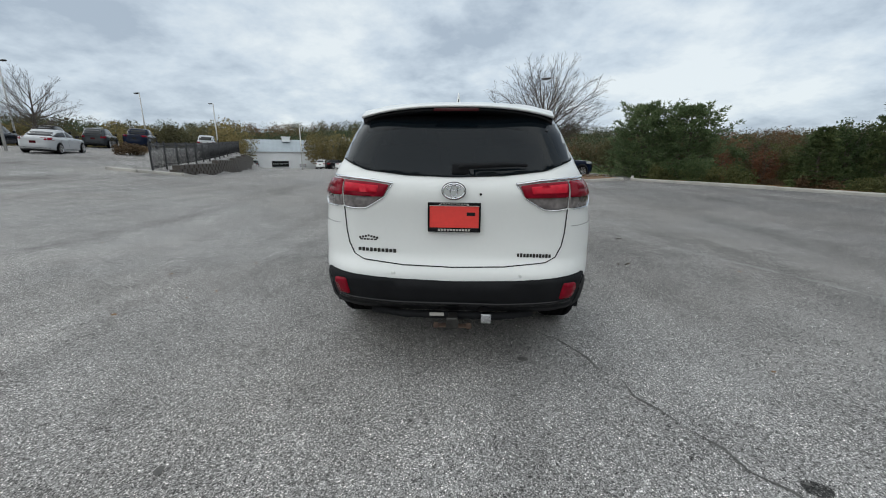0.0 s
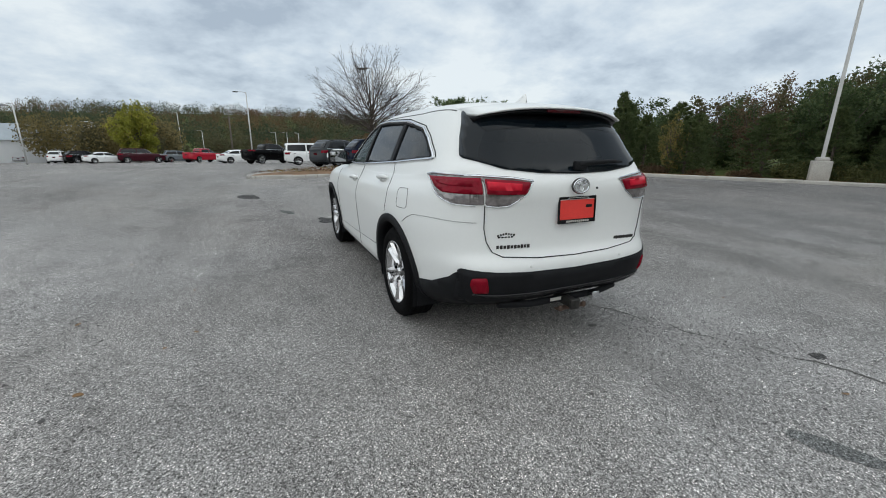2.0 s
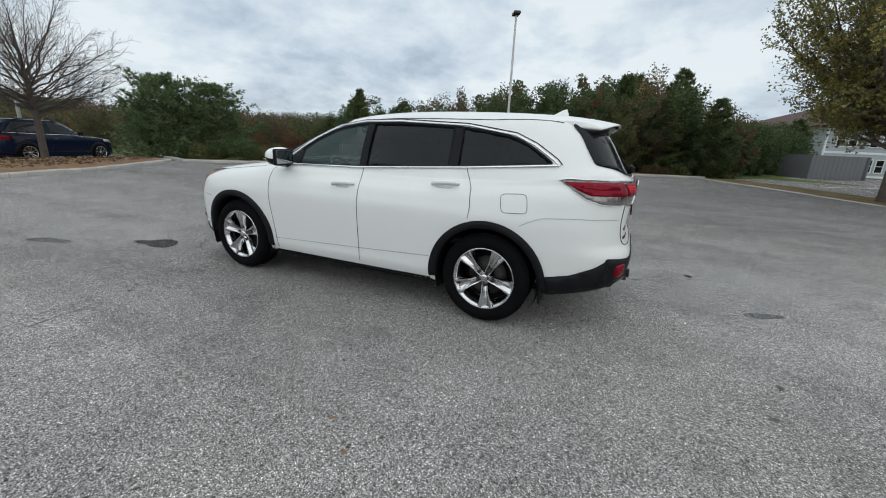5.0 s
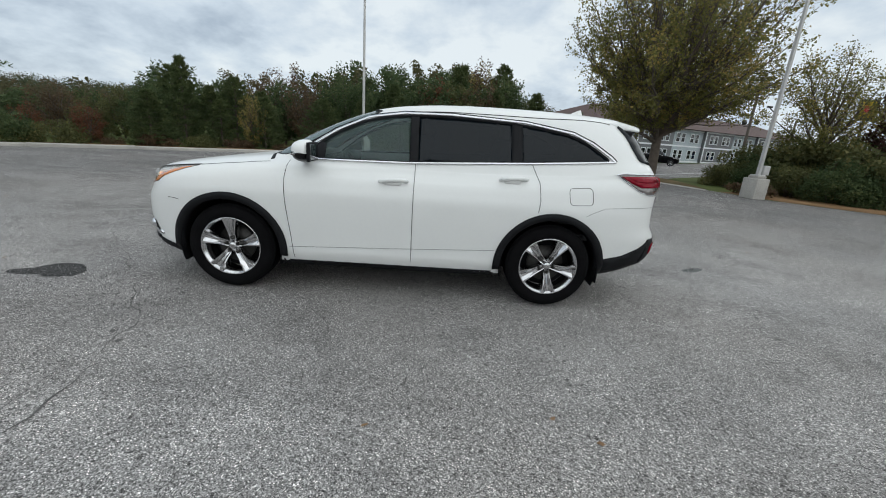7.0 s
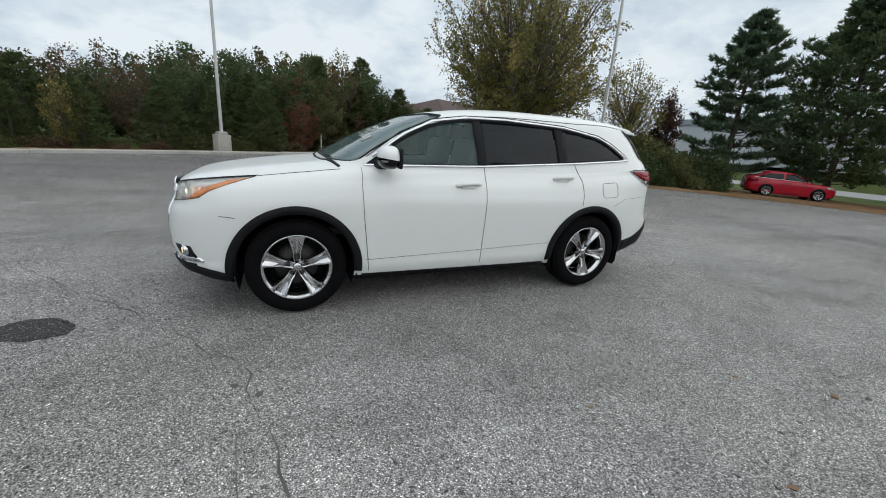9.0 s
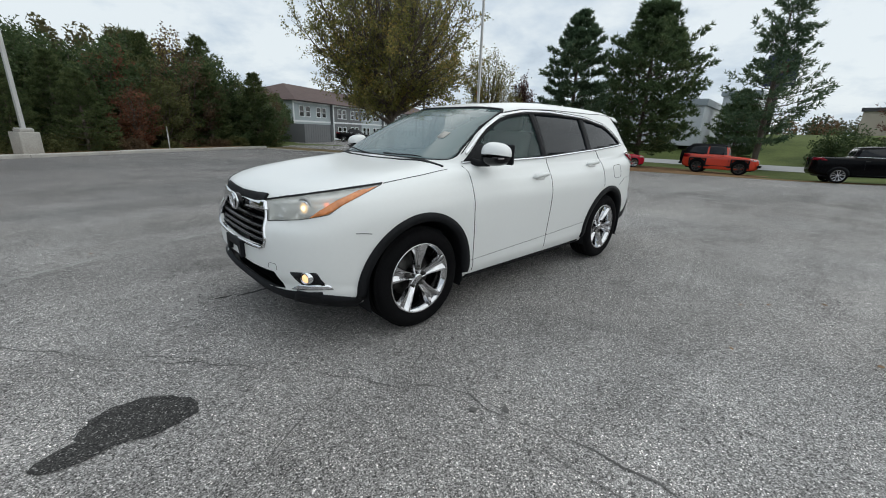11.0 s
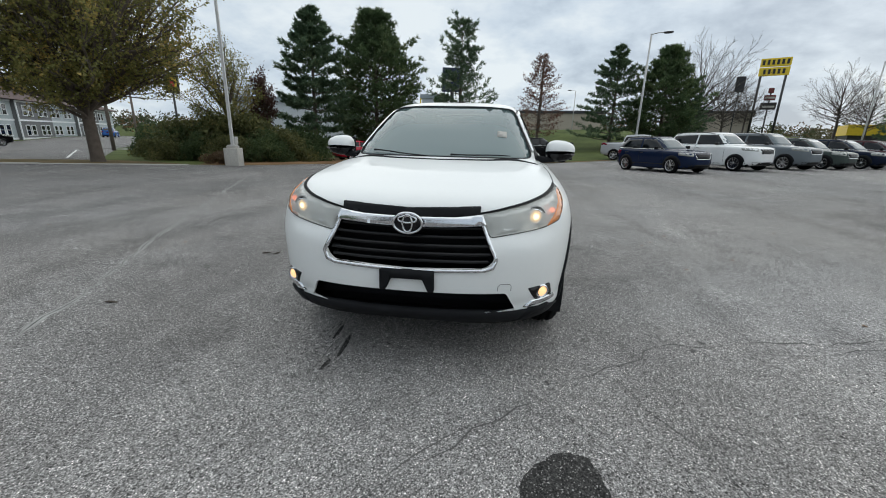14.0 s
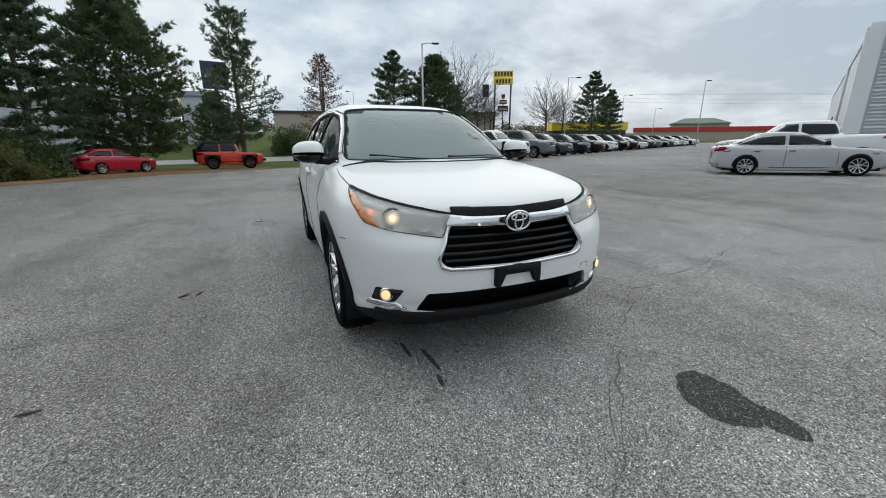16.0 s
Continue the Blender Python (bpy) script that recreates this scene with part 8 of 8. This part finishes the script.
# ---- buildings ----
SIDING_GREY = mat("grey_render", (0.14, 0.145, 0.15), 0.9, var=0.08, scale=0.5)
SIDING_PALE = mat("pale_blue_grey_render", (0.36, 0.41, 0.43), 0.9, var=0.06, scale=0.5)
ROOF_BROWN = mat("brown_shingle", (0.085, 0.055, 0.05), 0.95, var=0.2, scale=0.7, fine=12, bump=0.4)
WHITE_WALL = mat("white_metal_wall", (0.70, 0.72, 0.74), 0.6, var=0.06, scale=0.6)
METAL_ROOF = mat("grey_metal_roof", (0.30, 0.34, 0.37), 0.5, 0.3, var=0.1, scale=0.5)
BEIGE_WALL = mat("beige_render", (0.40, 0.35, 0.29), 0.9, var=0.08, scale=0.4)
DARK_ROOF = mat("dark_roof_edge", (0.05, 0.05, 0.055), 0.8, var=0.2)
CLAD = mat("light_grey_ribbed_panel", (0.50, 0.53, 0.56), 0.5, 0.2, var=0.05, scale=0.5)


def window_in(root, at, w, h, turn, trim=None):
    """A sash window with frame, sill and panes on a wall."""
    win = new("window")
    win.parent = root
    win.matrix_local = Matrix.Translation(at) @ Matrix.Rotation(turn, 4, "Z")
    part("frame", joined(box((w + 0.2, 0.08, 0.10), (0, -0.02, h / 2 + 0.05)), box((w + 0.26, 0.12, 0.10), (0, -0.04, -h / 2 - 0.05)), box((0.10, 0.08, h), (-w / 2 - 0.05, -0.02, 0)), box((0.10, 0.08, h), (w / 2 + 0.05, -0.02, 0)), box((w, 0.06, 0.06), (0, -0.01, 0))), trim or WHITE_WALL, win, smooth=False)
    part("pane", box((w, 0.03, h), (0, 0.0, 0)), CAR_GLASS, win, smooth=False)


def build_inn():
    """A long two-storey inn: grey and pale bays, white bands, paired windows and a brown hipped roof."""
    a, b = Vector((55.5, -22.0)), Vector((88.0, -80.0))
    u = (b - a).normalized()
    L = (b - a).length
    z0 = -0.75
    # its length runs along local x; the front looks to local -y
    ang = math.atan2(u.y, u.x)
    root = thing("inn_building", Matrix.Translation((a.x, a.y, z0)) @ Matrix.Rotation(ang, 4, "Z"), "two-storey grey inn with white bands and brown hipped roof", "building")
    s = 1.0
    D = 13.0
    n = 7
    for k in range(n):
        x0, x1 = L * k / n, L * (k + 1) / n
        m = SIDING_PALE if k % 2 == 0 else SIDING_GREY
        out = 0.0 if k % 2 == 0 else -0.5
        part("wall", box((x1 - x0, D, 5.6), ((x0 + x1) / 2, D / 2 + out, 2.8)), m, root, smooth=False)
        for z in (2.85, 5.5, 0.25):
            part("band", box((x1 - x0 + 0.05, 0.10, 0.24), ((x0 + x1) / 2, out - 0.03, z)), WHITE_WALL, root, smooth=False)
        part("corner_board", box((0.22, 0.12, 5.5), (x0 + 0.1, out - 0.04, 2.75)), WHITE_WALL, root, smooth=False)
        for floor in (1.45, 4.25):
            for q in range(2):
                cx = x0 + (x1 - x0) * (0.28 + 0.44 * q)
                for d in (-0.75, 0.75):
                    window_in(root, (cx + d, out - 0.05, floor), 0.95, 1.35, 0)
    bm = bmesh.new()
    e = 0.9
    pts = [(-e, -e - 0.4, 5.65), (L + e, -e - 0.4, 5.65), (L + e, D + e, 5.65), (-e, D + e, 5.65), (D / 2, D / 2, 8.6), (L - D / 2, D / 2, 8.6)]
    v = [bm.verts.new(q) for q in pts]
    for f in ((0, 1, 5, 4), (1, 2, 5), (2, 3, 4, 5), (3, 0, 4), (3, 2, 1, 0)):
        bm.faces.new([v[i] for i in f])
    part("roof", bm, ROOF_BROWN, root, smooth=False)


build_inn()
park("pickup", "black", 52.0, -30.0, 148, "black pickup parked in front of the inn")
park("suv", "blue", 70.0, -62.0, 215, "bright blue car parked in front of the inn")

enc = thing("bin_enclosure", Matrix.Translation((42.5, -17.3, lot_z(42.5, -17.3))) @ Matrix.Rotation(radians(-58), 4, "Z") @ Matrix.Scale(1.34, 4), "dark grey fenced bin enclosure beside the exit drive", "enclosure")
for k in range(12):
    part("board", box((0.32, 0.05, 1.45), (-1.95 + 0.335 * k, -1.6, 0.75), 0.01), SIDING_GREY, enc, smooth=False)
for sx in (-2.1, 2.1):
    part("side_wall", box((0.08, 3.4, 1.45), (sx, 0.0, 0.75), 0.01), SIDING_GREY, enc, smooth=False)
part("back_wall", box((4.2, 0.08, 1.45), (0, 1.65, 0.75), 0.01), SIDING_GREY, enc, smooth=False)


def plain_building(name, x, y, turn, w, d, h, wall, roof, label, parapet=0.5, windows=0, z0=None):
    z = (lot_z(x, y) + hill_z(x, y)) if z0 is None else z0
    root = thing(name, Matrix.Translation((x, y, z - 0.3)) @ Matrix.Rotation(turn, 4, "Z"), label, "building")
    part("wall", box((w, d, h), (0, 0, h / 2)), wall, root, smooth=False)
    part("roof_edge", box((w + 0.5, d + 0.5, parapet), (0, 0, h + parapet / 2)), roof, root, smooth=False)
    for k in range(windows):
        window_in(root, (-w / 2 + w * (k + 0.5) / windows, -d / 2 - 0.03, h * 0.45), w / windows * 0.55, h * 0.35, 0)
    return root


# white workshop across the far lot, with a ribbed metal roof
ws = thing("white_workshop", Matrix.Translation((-40.0, 94.0, -3.1)) @ Matrix.Rotation(radians(24), 4, "Z"), "long white workshop with a grey ribbed metal roof", "building")
part("wall", box((30, 14, 4.4), (0, 0, 2.2)), WHITE_WALL, ws, smooth=False)
bm = bmesh.new()
rows = [[bm.verts.new((-15.4 + 30.8 * k / 60, yy, zz + (0.06 if k % 2 else 0))) for k in range(61)] for yy, zz in ((-7.4, 4.35), (0, 7.2), (7.4, 4.35))]
for r0, r1 in zip(rows, rows[1:]):
    for k in range(60):
        bm.faces.new((r0[k], r0[k + 1], r1[k + 1], r1[k]))
part("roof", bm, METAL_ROOF, ws, smooth=False)
for gx in (-15, 15):
    bm = bmesh.new()
    bm.faces.new([bm.verts.new(q) for q in ((gx, -7, 4.3), (gx, 7, 4.3), (gx, 0, 7.1))])
    part("gable", bm, WHITE_WALL, ws, smooth=False)
window_in(ws, (-6.5, -7.05, 1.7), 3.6, 1.3, 0)
window_in(ws, (6.5, -7.05, 2.4), 1.4, 0.8, 0)
for x in (-5.0, 9.0):
    part("roof_vent", joined(box((1.8, 1.2, 1.0), (x, -1.6, 7.2)), box((2.1, 1.5, 0.2), (x, -1.6, 7.8))), WHITE_WALL, ws, smooth=False)

# dealer's building: its ribbed front stands across, the long pale side runs away from the lot
dl = thing("dealer_building", Matrix.Translation((-36.0, -11.6, 0.0)) @ Matrix.Rotation(radians(115.5), 4, "Z"), "tall light grey dealer building with horizontal ribbed cladding", "building")
part("wall", box((18, 68, 8.2), (9.0, 34.0, 4.1)), CLAD, dl, smooth=False)
for k in range(34):
    part("rib", box((17.2, 0.10, 0.10), (9.4, -0.05, 0.35 + 0.235 * k)), WHITE_WALL if k % 2 else CLAD, dl, smooth=False)
part("parapet", box((18.2, 68.2, 0.4), (9.0, 34.0, 8.35)), WHITE_WALL, dl, smooth=False)
part("corner_post", box((0.9, 0.9, 8.3), (0.2, 0.2, 4.15)), WHITE_WALL, dl, smooth=False)
part("garage_door", box((0.06, 4.2, 4.0), (-0.03, 38.0, 2.0)), DARK_ROOF, dl, smooth=False)
part("downpipe", tube([(-0.12, 20, 0), (-0.12, 20, 8.2)], 0.12, 8), WHITE_WALL, dl)

plain_building("restaurant", 24.0, -56.0, 0.1, 24, 14, 4.4, CLAD, METAL_ROOF, "pale grey restaurant with a metal roof edge behind the pines", 0.7, 6)
(plain_building("restaurant_tower", 9.0, -55.5, 0.05, 3.4, 3.4, 5.6, CLAD, METAL_ROOF, "pale square roof tower of the restaurant behind the pines", 0.5, 0))
plain_building("beige_store", -13.0, -104.0, -0.15, 24, 18, 4.3, BEIGE_WALL, DARK_ROOF, "long low beige store on the grassy bank", 0.6)
plain_building("diner", -63.0, -68.3, -0.5, 15, 9, 2.8, DARK_ROOF, SIGN_YELLOW, "diner with a bright yellow roof band", 1.6, 5)
plain_building("brick_shop", -36.0, -74.0, -0.5, 13, 9, 3.2, BEIGE_WALL, DARK_ROOF, "low brown shop behind the bare trees", 0.4, 2)
rb = plain_building("red_store", -150.0, -92.0, -0.85, 62, 18, 3.3, BEIGE_WALL, SIGN_RED, "long store with a bright red fascia in the distance", 1.5)
part("sign_strip", box((26, 0.2, 0.5), (4, -9.4, 4.1)), CONCRETE, rb, smooth=False)
bm = bmesh.new()
GREEN_ROOF = mat("green_metal_roof", (0.11, 0.16, 0.14), 0.6, 0.2, var=0.1)
v = [bm.verts.new(q) for q in ((-12, -9, 6.3), (12, -9, 6.3), (12, 9, 6.3), (-12, 9, 6.3), (-6, 0, 9.0), (6, 0, 9.0))]
for f in ((0, 1, 5, 4), (1, 2, 5), (2, 3, 4, 5), (3, 0, 4)):
    bm.faces.new([v[i] for i in f])
gh = plain_building("green_roofed_hall", -183.0, -128.0, -0.85, 22, 16, 6.6, BEIGE_WALL, BEIGE_WALL, "distant hall with a green hipped roof", 0.1)
part("roof", bm, GREEN_ROOF, gh, smooth=False)


# ---- wear on the asphalt ----
def strip(points, width, lift, rng, ragged=0.4):
    """A thin uneven band over the ground along a line."""
    pts = [Vector(q) for q in points]
    fine = []
    for a, b in zip(pts, pts[1:]):
        k = max(1, int((b - a).length / 0.09))
        fine += [a.lerp(b, i / k) for i in range(k)]
    fine.append(pts[-1])
    bm, rows, drift = bmesh.new(), [], 0.0
    for i, q in enumerate(fine):
        d = (fine[min(i + 1, len(fine) - 1)] - fine[max(i - 1, 0)]).normalized()
        n = Vector((-d.y, d.x))
        drift = drift * 0.9 + rng.uniform(-0.018, 0.018)
        w = width * rng.uniform(1 - ragged, 1 + ragged) * (0.5 + 0.5 * min(1, i / 4, (len(fine) - 1 - i) / 4 + 0.1))
        c = q + n * drift
        rows.append([bm.verts.new((c.x + n.x * s * w / 2, c.y + n.y * s * w / 2, lot_z(c.x, c.y) + lift)) for s in (-1, 1)])
    for r0, r1 in zip(rows, rows[1:]):
        bm.faces.new((r0[0], r0[1], r1[1], r1[0]))
    bmesh.ops.recalc_face_normals(bm, faces=bm.faces)
    return bm


def crack(points, width=0.012, label="long dark crack in the asphalt", material=None, lift=0.003):
    rng = random.Random(int(abs(points[0][0] * 977 + points[0][1] * 131)))
    jag = [points[0]]
    for a, b in zip(points, points[1:]):
        a, b = Vector(a), Vector(b)
        k = max(2, int((b - a).length / 0.13))
        n = Vector((-(b - a).y, (b - a).x)).normalized()
        for i in range(1, k + 1):
            jag.append(tuple(a.lerp(b, i / k) + n * rng.uniform(-0.032, 0.032)))
    o = finish(strip(jag, width * 0.52, lift, rng, 0.9), "asphalt_crack", material or CRACK, smooth=False)
    tagged(o, label, "crack", "cracks in the asphalt", "structure")


def stain(cx, cy, rx, ry, turn, label="dark damp stain on the asphalt", seed=1, material=None, name="damp_stain"):
    rng = random.Random(seed)
    ph = [rng.uniform(0, 6.28) for _ in range(5)]
    bm, vs = bmesh.new(), []
    for k in range(60):
        a = 2 * math.pi * k / 60
        r = 1 + 0.08 * math.sin(2 * a + ph[0]) + 0.05 * math.sin(3 * a + ph[1]) + 0.025 * math.sin(7 * a + ph[2]) + 0.02 * math.sin(13 * a + ph[3]) + 0.025 * rng.uniform(-1, 1)
        x, y = rx * r * math.cos(a), ry * r * math.sin(a)
        X, Y = cx + x * math.cos(turn) - y * math.sin(turn), cy + x * math.sin(turn) + y * math.cos(turn)
        vs.append(bm.verts.new((X, Y, lot_z(X, Y) + 0.0022 + 0.0008 * (seed % 3))))
    c = bm.verts.new((cx, cy, lot_z(cx, cy) + 0.0022 + 0.0008 * (seed % 3)))
    for k in range(60):
        bm.faces.new((c, vs[k], vs[(k + 1) % 60]))
    tagged(finish(bm, name, material or STAIN, smooth=False), label, "stain", "stains on the asphalt", "structure")


crack([(0.60, -1.65), (0.89, -2.17), (1.07, -2.60), (1.28, -3.02), (1.50, -3.40), (1.62, -4.00), (1.8, -5.2)], 0.022)
crack([(0.62, -1.7), (0.3, -0.9), (0.1, 0.4)], 0.012)
crack([(0.95, 3.95), (0.14, 3.30), (-0.32, 2.85), (-0.95, 2.25), (-1.43, 1.93), (-1.57, 1.75), (-1.87, 1.74), (-2.24, 1.61), (-2.79, 1.53), (-3.6, 1.22), (-5.1, 0.75), (-6.6, 0.68), (-8.1, 1.05), (-10.5, 1.2)], 0.015)
crack([(-0.98, 1.45), (-1.22, 1.65), (-1.42, 1.92)], 0.016)
crack([(-1.22, 2.15), (-1.38, 2.57), (-1.51, 2.81), (-1.7, 3.4)], 0.012)
crack([(0.54, 2.40), (0.49, 1.94), (0.3, 1.2), (0.94, 0.32)], 0.010)
crack([(0.06, 3.30), (-0.18, 2.95), (-0.43, 2.70)], 0.012)
crack([(0.94, 0.32), (1.67, 0.60), (2.22, 0.82), (2.70, 0.88), (4.2, 1.1)], 0.016)
WORN = mat("bleached_asphalt", (0.30, 0.295, 0.28), 0.9, var=0.35, scale=5, fine=60, bump=0.3)
crack([(1.3, 5.3), (1.82, 4.35), (2.08, 3.55), (2.36, 2.97), (2.9, 1.7), (3.87, -0.05), (5.2, -2.8), (6.6, -5.7), (8.2, -9.0)], 0.085, "long pale worn joint in the asphalt", WORN, 0.0015)
crack([(1.3, 5.3), (1.82, 4.35), (2.08, 3.55), (2.36, 2.97), (2.9, 1.7), (3.87, -0.05), (5.2, -2.8), (6.6, -5.7), (8.2, -9.0)], 0.014)
crack([(-2.86, 1.93), (-2.78, 2.18), (-2.76, 2.34), (-2.65, 2.56), (-2.58, 2.86), (-2.55, 3.05), (-2.40, 3.6)], 0.018)
crack([(-2.13, 1.70), (-2.55, 1.71), (-3.4, 1.5)], 0.012)
crack([(-8.0, 5.5), (-6.0, 7.4), (-3.0, 8.6), (1.0, 9.3)], 0.02)
crack([(-14, 3.0), (-10.5, 4.4), (-7.5, 6.2)], 0.03)
crack([(3.5, 6.2), (7.5, 3.0), (12.0, 0.5), (17.0, -1.0)], 0.03)
crack([(-9.0, -7.5), (-5.2, -8.5), (-1.0, -9.9), (4.0, -10.8)], 0.03)
crack([(-16.0, -6.0), (-9.0, -9.5), (-3.0, -13.0)], 0.035)
stain(-0.80, 3.06, 0.155, 0.26, -0.3, seed=4)
stain(-0.875, 3.27, 0.085, 0.165, 0.12, seed=5)
stain(-2.22, 7.10, 0.26, 0.50, 0.3, seed=6)
stain(-1.45, 4.30, 0.09, 0.34, 0.3, seed=7, material=FAINT_STAIN)
stain(0.58, -3.72, 0.06, 0.22, 0.5, "faint dark oil stain on the asphalt", 8, FAINT_STAIN)
stain(0.48, -2.21, 0.035, 0.03, 0.2, "small dark oil spot on the asphalt", 9, CRACK)
stain(1.60, -3.21, 0.06, 0.045, 0.2, "small dark oil spot on the asphalt", 10)
stain(-1.27, -3.32, 0.02, 0.03, 0.2, "small dark oil spot on the asphalt", 11, CRACK)
stain(0.47, 2.10, 0.016, 0.15, 0.05, "thin wet drip line under the bumper", 12)
stain(0.50, 2.34, 0.014, 0.07, -0.1, "thin wet drip line under the bumper", 13)
stain(0.58, 1.93, 0.012, 0.11, 0.05, "thin wet drip line under the bumper", 14)


def leaf_bits():
    """Fallen leaves, twigs and specks that lie about on the lot."""
    rng = random.Random(23)
    for k in range(120):
        if k < 6:
            x, y = ((-2.95, -1.73), (1.2, -3.51), (2.13, 0.28), (-3.3, -0.6), (0.2, -4.1), (-1.6, 3.6))[k]
        else:
            r, a = rng.uniform(2.5, 13), rng.uniform(0, 6.28)
            x, y = r * math.cos(a), r * math.sin(a)
        if abs(x) < 1.1 and abs(y) < 2.5:
            continue
        s = rng.uniform(0.012, 0.03)
        bm = bmesh.new()
        t, w = rng.uniform(0, 6.28), rng.uniform(0.4, 0.8)
        rim = []
        for i in range(7):
            a = 2 * math.pi * i / 7
            u, v = s * math.cos(a) * (1 + 0.25 * math.cos(3 * a)), s * w * math.sin(a)
            X, Y = x + u * math.cos(t) - v * math.sin(t), y + u * math.sin(t) + v * math.cos(t)
            rim.append(bm.verts.new((X, Y, lot_z(X, Y) + 0.004 + 0.25 * s * rng.uniform(0, 1))))
        bm.faces.new(rim)
        tagged(finish(bm, "fallen_leaf", rng.choice((MULCH, EARTH, CRACK, CRACK)), smooth=False), "dry brown leaf lying on the asphalt", "leaf", "fallen leaves")
    for x, y, t in ((2.54, 1.79, 0.1), (2.12, 0.27, 0.6), (2.0, 0.26, 1.2)):
        o = finish(tube([(-0.05, 0, 0.008), (0.0, 0.008, 0.012), (0.05, 0, 0.008)], [0.006, 0.009, 0.005], 6), "stick", BARK)
        o.matrix_world = Matrix.Translation((x, y, lot_z(x, y))) @ Matrix.Rotation(t, 4, "Z")
        tagged(o, "short dark stick lying on the asphalt", "stick")


leaf_bits()
